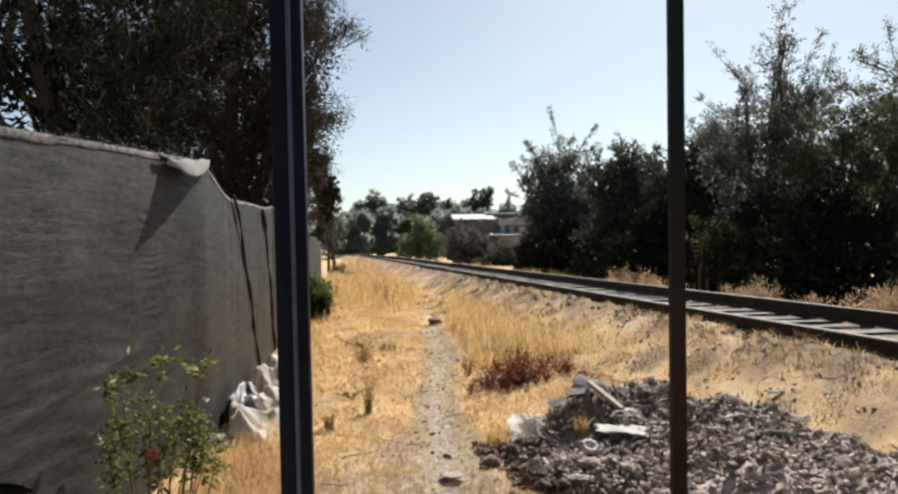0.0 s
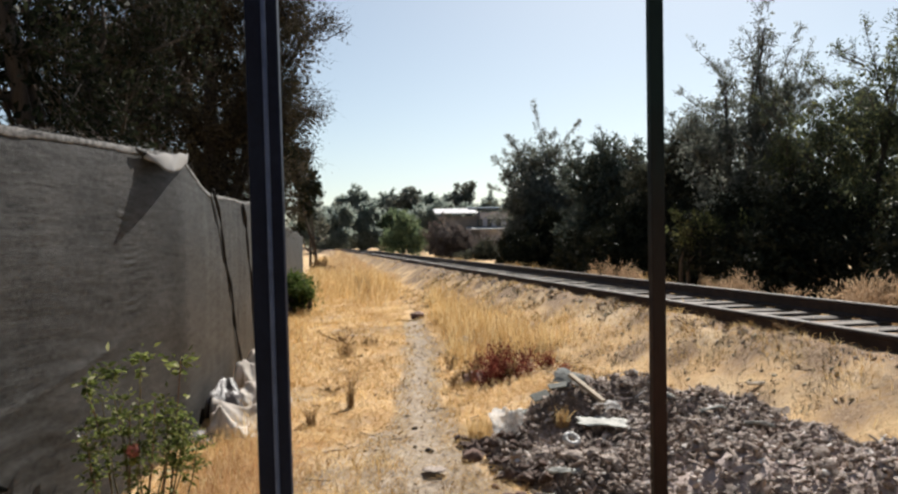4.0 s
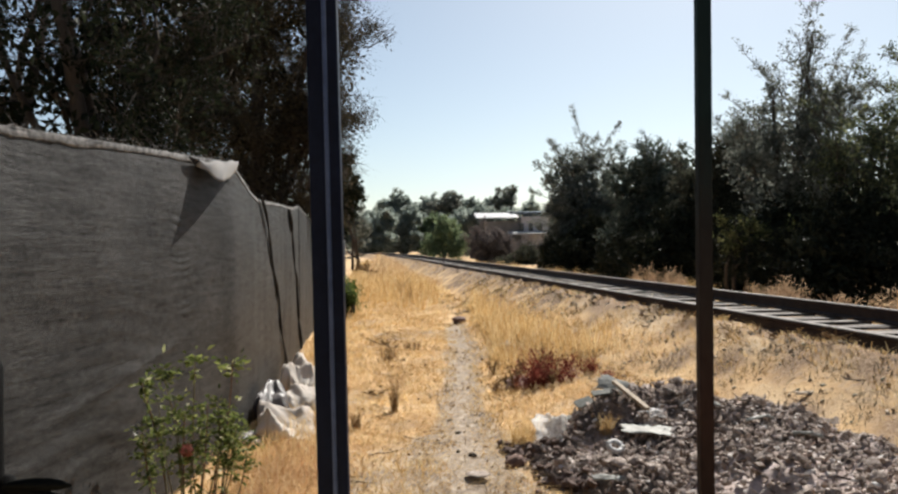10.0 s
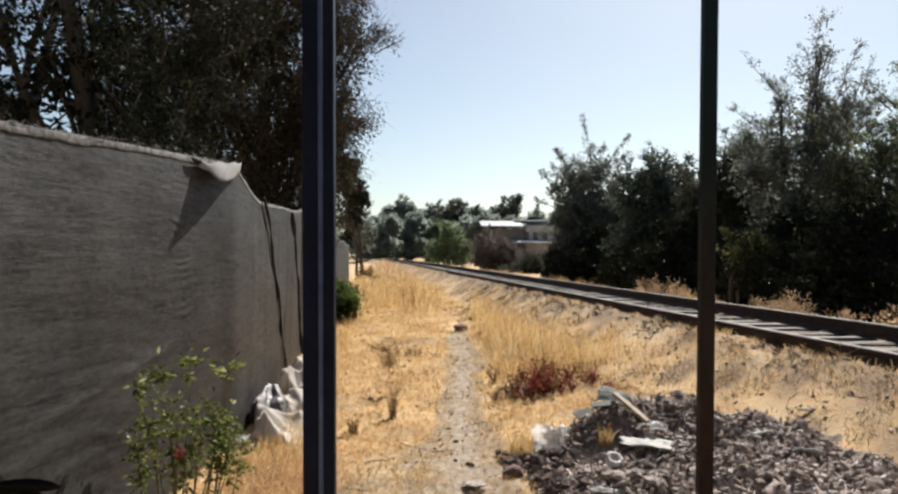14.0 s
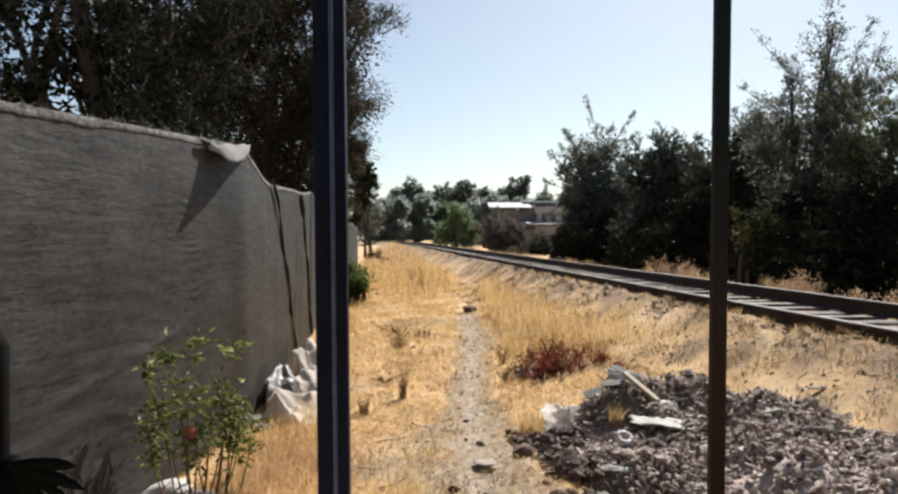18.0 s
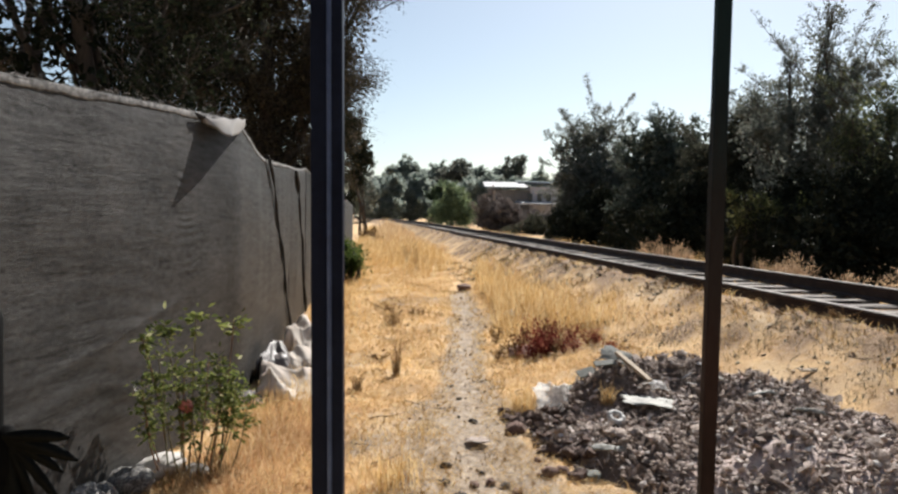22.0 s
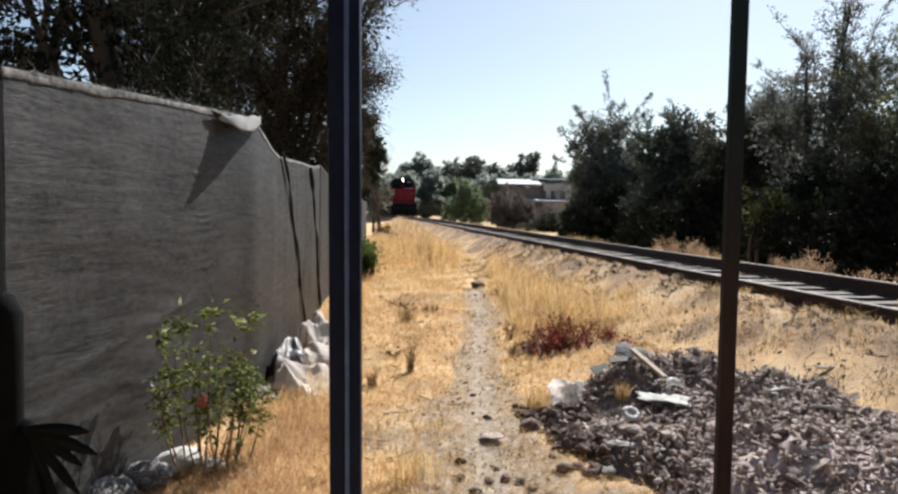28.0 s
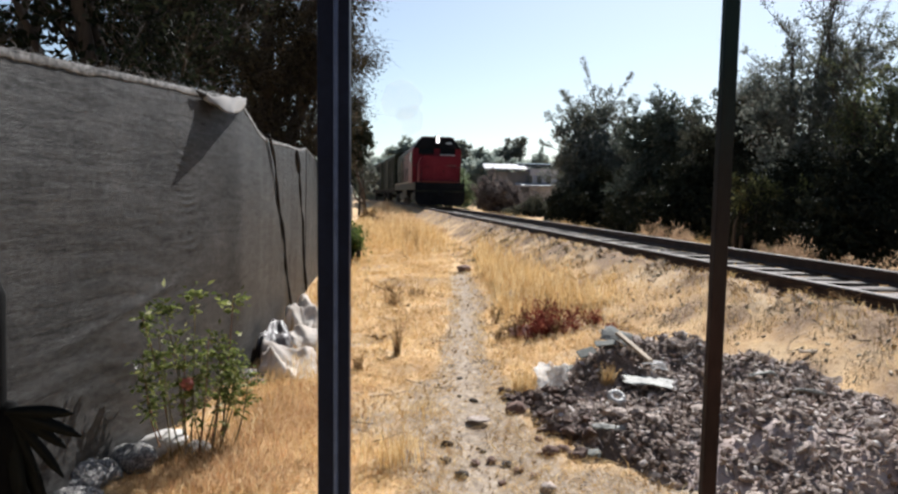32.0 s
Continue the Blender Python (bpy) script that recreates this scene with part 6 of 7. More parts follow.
# ---- weeds and plants ----
rw = np.random.default_rng(8)
def make_red_weed(x, y, h, mat, seed):
    """A ragged dried weed: thin leaning stems with small curled leaves."""
    rng = np.random.default_rng(seed)
    z = float(ground_z(x, y))
    t = thing("red_weed", x, y, z, "dark red dried weed among the dry grass", "weed", "red weeds")
    at, along = [], []
    for _ in range(9):
        a, s = rng.uniform(0, 6.28), rng.uniform(0.25, 0.9)
        d = Vector((math.cos(a) * s, math.sin(a) * s, 1)).normalized() * h * rng.uniform(0.6, 1.1)
        mid = d * 0.5 + Vector((0, 0, 0.08 * h))
        part("stalk", tube([(0, 0, -0.01), mid, d], [0.004, 0.003, 0.002], 4), mat, t)
        for _ in range(11):
            q = rng.uniform(0.3, 1.05)
            at.append(d * q + Vector(rng.normal(size=3)) * 0.022)
            along.append(Vector(rng.normal(size=3) + np.array([0, 0, 0.5])).normalized())
    at, along = np.array(at), np.array(along)
    part("foliage", leaf_mesh("foliage", at, along, 0.022 + 0.03 * rng.random(len(at)), 0.014, mat, rng), None, t, "small curled red leaves")


for _i in range(30):
    _q = rw.random()
    make_red_weed(0.48 + 1.15 * _q, 7.7 + 1.25 * rw.random(), (0.16 + 0.26 * rw.random() ** 1.4) * (0.55 + 0.5 * math.sin(3.1 * _q)), M_WEED if _q > 0.2 and _i % 6 else M_BROWNWEED, 100 + _i)
def make_feathery_weed(x, y, h, seed):
    """A pale dry weed: a spreading tuft whose stems carry fluffy seed heads."""
    rng = np.random.default_rng(seed)
    z = float(ground_z(x, y))
    t = thing("feathery_weed", x, y, z, "pale feathery dry weed beyond the track", "weed", "feathery weeds")
    at, along = [], []
    for _ in range(16):
        a, s = rng.uniform(0, 6.28), rng.uniform(0.08, 0.6)
        foot = Vector((0.10 * rng.normal(), 0.10 * rng.normal(), -0.02))
        tip = foot + Vector((math.cos(a) * s, math.sin(a) * s, 1)) * h * rng.uniform(0.55, 1.05)
        bend = foot.lerp(tip, 0.55) + Vector((0, 0, 0.06 * h))
        part("stalk", tube([foot, bend, tip], [0.004, 0.003, 0.0015], 4), M_FEATHER, t)
        for _ in range(34):
            q = rng.uniform(0.35, 1.05)
            at.append(foot.lerp(tip, q) + Vector(rng.normal(size=3)) * (0.02 + 0.03 * q))
            along.append(Vector(rng.normal(size=3) + np.array([0.3 * math.cos(a), 0.3 * math.sin(a), 0.9])).normalized())
    part("plume", leaf_mesh("plume", np.array(at), np.array(along), 0.05 + 0.05 * rng.random(len(at)), 0.011, M_FEATHER, rng), None, t, "fluffy pale seed heads")["kind"] = "stuff"


for _i in range(15):
    _y = (8.4, 9.8, 12.5)[_i % 3] + rw.random() * 1.3 + (7 if _i % 7 == 0 else 0)
    make_feathery_weed(float(track_x(_y)) + 1.6 + 1.0 * rw.random(), _y, 0.34 + 0.36 * rw.random(), 400 + _i)
for _i, (_x, _y, _h) in enumerate([(-0.48, 7.0, 0.40), (-0.76, 6.4, 0.20), (-0.75, 10.4, 0.24), (-0.5, 11.3, 0.2), (-0.75, 10.2, 0.2), (-1.2, 8.3, 0.18), (0.5, 5.75, 0.16), (0.6, 5.9, 0.18), (-0.27, 4.2, 0.30), (-0.36, 4.1, 0.24), (-0.2, 5.09, 0.13), (-0.22, 4.35, 0.2)]):
    make_tuft("grass_tuft", _x, _y, _h, 0.04 if _i < 2 else 0.14, 60, M_BROWNWEED if _i < 5 else M_STRAW, "upright dry brown grass tuft", 130 + _i, "grass", "dry tufts")


for _i, (_x, _y) in enumerate([(1.08, 5.26), (0.52, 5.75), (0.58, 5.68), (0.62, 5.85)]):
    ob = make_tuft("grass_tuft", _x, _y, 0.17, 0.05, 60, M_STRAW, "orange dry grass tuft growing out of the rubble", 160 + _i, "grass", "dry tufts")
    ob.location.z += pz(_x, _y) - float(ground_z(_x, _y))


def make_bank_weeds():
    rng = np.random.default_rng(44)
    n = 240
    cy = 5.2 + 17 * rng.random(n) ** 1.4
    cx = track_x(cy) - 1.02 - 1.9 * rng.random(n) ** 1.3
    for name, mat, share, label in (("bank_weeds", M_BROWNWEED, 0.6, "low dried brown weeds on the track bank"), ("bank_grass", M_STRAW, 1.0, "low pale grass clumps on the track bank"), ("bank_scrub", M_LEAF_BROWN, 0.3, "low dull olive weeds on the track bank")):
        k = rng.integers(0, n, 5200)
        h = (0.05 + 0.09 * rng.random(n))[k] * (0.5 + 0.7 * rng.random(5200)) * (0.75 if name == "bank_scrub" else 0.8)
        a, r = rng.uniform(0, 6.28, 5200), 0.2 * rng.random(5200) ** 0.6
        x, y = cx[k] + r * np.cos(a) + share * 0.3, cy[k] + r * np.sin(a)
        me = blades(name, x, y, h, 0.0024 * np.clip(y / 6, 1, 4), 0.3 + 0.6 * rng.random(5200), mat, rng)
        tagged(new(name, me), label, "weeds", kind="stuff")


make_bank_weeds()


def make_tall_weeds():
    """Tall dry weeds that hide the foot of the far track."""
    rng = np.random.default_rng(47)
    n = 30000
    y = 26 * np.exp(rng.random(n) * math.log(84 / 26))
    u = -1.9 - 7.5 * rng.random(n)
    x = track_x(y) + u
    ok = (x > fence_x(np.minimum(y, 30)) - 0.05 * np.clip(y - 30, 0, None) + 0.3) & (rng.random(n) < 0.25 + 0.75 * smooth01(wave(x, y, 0.9, 2), -0.3, 0.4))
    x, y, u = x[ok], y[ok], u[ok]
    h = (0.34 + 0.75 * smooth01(y, 28, 52)) * (0.5 + 0.7 * rng.random(len(x))) * (1 - 0.5 * smooth01(u, -3.0, -1.9))
    me = blades("tall_weeds", x, y, h, 0.0030 * y / 10, 0.15 + 0.4 * rng.random(len(x)), M_TALLWEED, rng)
    tagged(new("tall_weeds", me), "tall pale dry weeds along the far track", "weeds", kind="stuff")


M_TALLWEED = mat_leaf("tall_dry_weed", [(0.0, (0.36, 0.22, 0.11)), (0.5, (0.58, 0.40, 0.21)), (1.0, (0.76, 0.60, 0.38))], 0.5, 0.8)
make_tall_weeds()
for _i, (_x, _y) in enumerate([(-1.25, 19.0), (-0.95, 20.2), (-1.6, 21.0), (-1.3, 23.5), (-0.7, 18.0)]):
    make_tuft("dry_stalk", _x, _y, 1.05 - 0.12 * _i, 0.35, 26, M_BROWNWEED if _i % 2 else M_STRAW, "tall thin dry stalks standing above the grass", 230 + _i, "weed", "tall dry stalks")


def make_dead_weed(x, y, s, seed):
    """A small dead branching weed."""
    r = random.Random(seed)
    bm = bmesh.new()
    z = float(ground_z(x, y))
    for k in range(9):
        a = r.uniform(0, 6.28)
        d = Vector((math.cos(a), math.sin(a), r.uniform(0.25, 0.8))) * s * r.uniform(0.5, 1)
        mid = d * 0.5 + Vector((0, 0, 0.03 * s))
        tube([(0, 0, 0), mid, d], [0.006, 0.004, 0.002], 4, bm)
        for _ in range(4):
            e = d * r.uniform(0.4, 1)
            tube([e, e + Vector((r.gauss(0, 1), r.gauss(0, 1), r.gauss(0.4, 0.5))) * s * 0.16], [0.004, 0.002], 4, bm)
    ob = part("dead_weed", bm, M_BROWNWEED, None)
    ob.matrix_basis = pose(x, y, z)
    tagged(ob, "small dead branching brown weed", "weed", "dead weeds")


for _i, (_x, _y, _s) in enumerate([(-0.95, 11.6, 0.32), (-0.8, 11.3, 0.25), (-0.72, 7.9, 0.16), (2.9, 9.2, 0.2), (3.1, 7.2, 0.2), (1.9, 11.5, 0.25), (3.35, 6.6, 0.22), (3.5, 7.6, 0.25), (3.0, 8.1, 0.2), (2.6, 10.2, 0.22)]):
    make_dead_weed(_x, _y, _s, 300 + _i)


def make_rose():
    """Straight thin canes, bare below, with leaf sprays at the tips and half-way up, and one faded flower."""
    t = thing("rose_bush", -1.385, 4.22, 0, "tall thin-stemmed rose bush with small green leaves", "rose bush")
    rng, r = np.random.default_rng(5), random.Random(5)
    at, along, big = [], [], []
    # foot x, tip x, height of each cane
    canes = [(-0.16, -0.26, 0.86), (-0.10, -0.14, 0.93), (-0.02, 0.02, 0.99), (0.10, 0.17, 0.92), (-0.12, -0.20, 0.72), (-0.05, -0.08, 0.76), (0.02, 0.06, 0.70), (0.08, 0.12, 0.72),
             (0.12, 0.24, 0.64), (-0.14, -0.28, 0.60), (-0.06, -0.16, 0.62), (0.0, -0.03, 0.60), (0.05, 0.10, 0.58), (0.14, 0.19, 0.56), (0.03, 0.16, 0.66), (-0.09, -0.02, 0.66),
             (0.16, 0.27, 0.50), (0.10, 0.22, 0.44), (-0.15, -0.24, 0.48), (0.06, 0.02, 0.48)]
    for i, (fx, tx, h) in enumerate(canes):
        dy = r.uniform(-0.14, 0.14) - (0.14 if tx < -0.1 else 0)
        foot, tip = Vector((fx, r.uniform(-0.08, 0.08), -0.01)), Vector((tx, dy, h * 0.94))
        bow = Vector((r.uniform(-0.03, 0.03), r.uniform(-0.03, 0.03), 0))
        pts = [foot.lerp(tip, q) + bow * math.sin(math.pi * q) for q in (0, 0.25, 0.5, 0.75, 1)]
        part("stem", tube(pts, [0.0055, 0.0048, 0.004, 0.0034, 0.0022], 5), M_STEM if i % 3 else M_CANE, t)
        crown = i < 4
        knots = [(0.97, 0.07, 9), (0.91, 0.04, 2)] if crown else [(0.98, 0.06, 6)]
        if crown:
            knots += [(0.55 + 0.1 * r.random(), 0.06, 5), (0.7, 0.035, 2)]
        else:
            knots += [(q, 0.06, 5) for q in (0.86, 0.72, 0.60)] + ([(0.48, 0.05, 3)] if i % 2 else [])
        for q, wide, count in knots:
            j = min(3, int(q * 4))
            p = pts[j].lerp(pts[j + 1], q * 4 - j)
            for _ in range(count):
                # one spray: five leaflets in pairs along a short stalk
                d = Vector((r.gauss(0, 1), r.gauss(0, 1), r.gauss(0.25, 0.45))).normalized()
                side = d.cross(Vector((0, 0, 1))).normalized()
                for m in range(5):
                    w = 0 if m == 4 else (1 if m % 2 else -1)
                    at.append(p + d * wide * (0.25 + 0.22 * (m // 2) + (0.4 if m == 4 else 0)) * r.uniform(0.8, 1.4))
                    along.append((d * (0.7 if w else 1.0) + side * w * 0.9 + Vector((0, 0, r.gauss(-0.1, 0.25)))).normalized())
                    big.append(1.0 if crown and q > 0.85 else 0.8)
    at, along, big = np.array(at), np.array(along), np.array(big)
    n = len(at)
    part("leaves", leaf_mesh("leaves", at, along, (0.034 + 0.018 * rng.random(n)) * big, (0.017 + 0.009 * rng.random(n)) * big, M_LEAF_ROSE, rng), None, t, "small fresh green leaves")["kind"] = "stuff"
    for x, y, z, c in ((0.0, -0.16, 0.45, M_ROSE), (-0.29, -0.05, 0.53, M_WHITE)):
        m = 26 if c is M_ROSE else 9
        d = unit(rng.normal(size=(m, 3)))
        part("rose_flower", leaf_mesh("rose_flower", np.array([x, y, z]) + d * 0.012, d, 0.030, 0.03, c, rng, 0.5), None, t, "faded pink rose" if c is M_ROSE else "withered whitish rose")
    return t


M_STEM = mat_plain("rose_stem", (0.17, 0.15, 0.075), 0.8)
M_CANE = mat_plain("dry_rose_cane", (0.20, 0.10, 0.055), 0.8)
M_LEAF_ROSE = mat_leaf("rose_leaves", [(0.0, (0.07, 0.095, 0.03)), (0.5, (0.155, 0.195, 0.058)), (0.9, (0.31, 0.34, 0.115)), (1.0, (0.55, 0.55, 0.38))], 0.55)
M_ROSE = mat_leaf("rose_petals", [(0.0, (0.30, 0.10, 0.08)), (1.0, (0.55, 0.24, 0.20))], 0.3)
ROSE = make_rose()
for _i, (_x, _y, _h) in enumerate([(-1.42, 4.1, 0.16), (-1.3, 4.12, 0.20), (-1.2, 4.2, 0.17), (-1.5, 4.2, 0.14), (-1.35, 4.3, 0.2)]):
    make_tuft("dry_weed", _x, _y, _h, 0.11, 70, M_BROWNWEED, "dry brown weeds tangled round the foot of the rose", 520 + _i, "weed", "weeds round the rose")


def make_agave():
    t = thing("agave", -1.86, 3.18, 0.0, "dark shaded agave with stiff pointed leaves", "agave")
    r = random.Random(4)
    fan = ((5, 0.28, 0.025), (-11, 0.33, 0.025), (-27, 0.27, 0.022), (-45, 0.34, 0.020), (-62, 0.28, 0.017), (-18, 0.15, 0.02))
    for i in range(15):
        skirt = i >= len(fan)
        a = r.uniform(-0.25, 0.25) if not skirt else r.uniform(-2.6, 0.2)
        rise = math.radians(fan[i][0]) if not skirt else r.uniform(-1.5, -1.15)
        d = Vector((math.cos(a) * math.cos(rise), math.sin(a) * math.cos(rise) * 0.6, math.sin(rise)))
        s = d.cross(Vector((0.2, -0.9, 0.5))).normalized()
        o, n, wide = Vector((0.05, -0.04, 0.55)), fan[i][1] if not skirt else r.uniform(0.32, 0.48), fan[i][2] if not skirt else 0.028
        bm = bmesh.new()
        rows = []
        for k in range(7):
            q = k / 6
            w = wide * math.sin(math.pi * (0.12 + 0.70 * q)) ** 0.7 * (1 - 0.8 * q ** 9) + 0.002
            c = o + d * n * q + Vector((0, 0, -0.02 * q * q))
            rows.append([bm.verts.new(c + s * w), bm.verts.new(c - Vector((0, 0, 0.008 * (1 - q)))), bm.verts.new(c - s * w), bm.verts.new(c + Vector((0, 0, 0.004 * (1 - q))))])
        for r0, r1 in zip(rows, rows[1:]):
            for k in range(4):
                bm.faces.new((r0[k], r0[(k + 1) % 4], r1[(k + 1) % 4], r1[k]))
        part("leaf", bm, M_AGAVE_SHADED, t, smooth=True)
    part("stem", tube([(0, 0, -0.03), (0.01, 0, 0.15), (0.0, 0.01, 0.3), (0.02, 0, 0.42), (0.03, 0, 0.52), (0.04, 0, 0.58)], [0.13, 0.135, 0.11, 0.09, 0.06, 0.02], 12), M_NEAR_BLACK, t, "dark dead trunk", True)


make_agave()
st = part("stump", tube([(-1.945, 3.17, -0.03), (-1.94, 3.165, 0.3), (-1.932, 3.17, 0.6), (-1.937, 3.165, 0.85), (-1.93, 3.17, 1.02), (-1.945, 3.17, 1.09), (-1.95, 3.17, 1.11)], [0.10, 0.098, 0.09, 0.096, 0.09, 0.07, 0.03], 14), M_NEAR_BLACK, None, smooth=True)
tagged(st, "near-black dead stump at the end of the cloth fence", "stump")


def make_red_grass():
    """Reddish dry grass round the rose bush and along the fence's foot."""
    rng = np.random.default_rng(71)
    n = 5200
    x, y = rng.normal(-1.0, 0.26, n), 3.7 + 2.2 * rng.random(n) ** 1.2
    x, y = np.concatenate([x, rng.uniform(-1.75, -1.1, 1500)]), np.concatenate([y, rng.uniform(3.5, 4.6, 1500)])
    ok = (x > fence_x(y) + 0.12) & (x < -0.5)
    x, y = x[ok], y[ok]
    me = blades("reddish_grass", x, y, 0.05 + 0.12 * rng.random(len(x)) * np.exp(-((x + 1.15) / 0.3) ** 2), 0.002, 0.3 + 0.8 * rng.random(len(x)), M_REDGRASS, rng)
    tagged(new("reddish_grass", me), "reddish-orange dry grass round the rose bush", "grass", kind="stuff")


M_REDGRASS = mat_leaf("reddish_grass", [(0.0, (0.30, 0.15, 0.08)), (0.35, (0.60, 0.36, 0.18)), (0.7, (0.76, 0.55, 0.31)), (1.0, (0.84, 0.68, 0.44))], 0.5, 0.8)
make_red_grass()


def make_leaf_litter():
    """Brown scraps of leaf and bark lying about."""
    rng = np.random.default_rng(91)
    n = 9000
    y = 3.2 * np.exp(rng.random(n) * math.log(14 / 3.2))
    x = rng.uniform(-1.6, 4.2, n)
    ok = (rng.random(n) < 0.12 + 0.8 * smooth01(wave(x, y, 3.1, 2) + 0.5 * wave(x, y, 8.3, 5), 0.1, 0.7)) & (x > fence_x(y) + 0.3) & (in_pile(x, y) > 1.05) & ((x - track_x(y)) < -2.0)
    x, y = x[ok], y[ok]
    n = len(x)
    along = unit(np.stack([rng.normal(size=n), rng.normal(size=n), 0.15 * rng.normal(size=n)], -1))
    at = np.stack([x, y, ground_z(x, y) + 0.012], -1)
    size = (0.012 + 0.03 * rng.random(n) ** 2) * np.clip(y / 6, 0.9, 1.8)
    me = leaf_mesh("leaf_litter", at, along, size, size * 0.5, M_LITTER, rng, 0.3)
    tagged(new("leaf_litter", me), "brown scraps of dry leaves and bark on the ground", "leaf litter", kind="stuff")


M_LITTER = mat_leaf("leaf_litter", [(0.0, (0.07, 0.042, 0.026)), (0.5, (0.16, 0.10, 0.06)), (0.85, (0.30, 0.20, 0.12)), (1.0, (0.60, 0.50, 0.36))], 0.15, 0.9)
make_leaf_litter()


def make_twig(x, y, n, seed):
    r = random.Random(seed)
    a = r.uniform(0, 6.28)
    pts, p = [], Vector((x, y, 0))
    for k in range(6):
        pts.append(Vector((p.x, p.y, float(ground_z(p.x, p.y)) + 0.012 + 0.01 * r.random())))
        a += r.gauss(0, 0.35)
        p = p + Vector((math.cos(a), math.sin(a), 0)) * n / 5
    bm = tube(pts, [0.0045, 0.004, 0.0035, 0.003, 0.0025, 0.0015], 5)
    q = pts[3]
    tube([q, q + Vector((math.cos(a + 1), math.sin(a + 1), 0.15)) * n * 0.25], [0.003, 0.0015], 4, bm)
    tagged(part("twig", bm, M_TWIG, None, smooth=True), "thin dark fallen twig on the dry ground", "twig", "fallen twigs")


M_TWIG = mat_plain("dead_twig", (0.09, 0.06, 0.04), 0.9)
for _i, (_x, _y, _n) in enumerate([(-0.55, 5.45, 0.34), (-0.35, 6.05, 0.30), (-0.62, 4.9, 0.26), (-0.1, 5.8, 0.22), (-0.7, 7.3, 0.35), (-0.2, 7.9, 0.3), (0.62, 6.5, 0.35), (0.9, 6.6, 0.3), (-0.45, 4.5, 0.28), (2.9, 6.3, 0.4), (3.1, 5.7, 0.3), (0.35, 6.9, 0.25), (-0.6, 9.0, 0.4), (0.55, 7.3, 0.28)]):
    make_twig(_x, _y, _n, 700 + _i)


# ---- unseen wall added behind the camera to cut sky light ----
def make_sky_block():
    m = mat_surface("sky_block_brown", [(0.3, (0.09, 0.075, 0.06)), (0.7, (0.15, 0.125, 0.10))], 1.2, 0.9, 0, 0.4, 14, 0)
    w = tagged(new("sky_block_wall", bpy.data.meshes.new("sky_block_wall")), "unseen plain brown wall that blocks sky light", "wall", kind="structure")
    bm = box(16.0, 0.25, 4.2, 0.5, -2.2, 0, 0.01)
    bm.to_mesh(w.data)
    bm.free()
    w.data.materials.append(m)


make_sky_block()


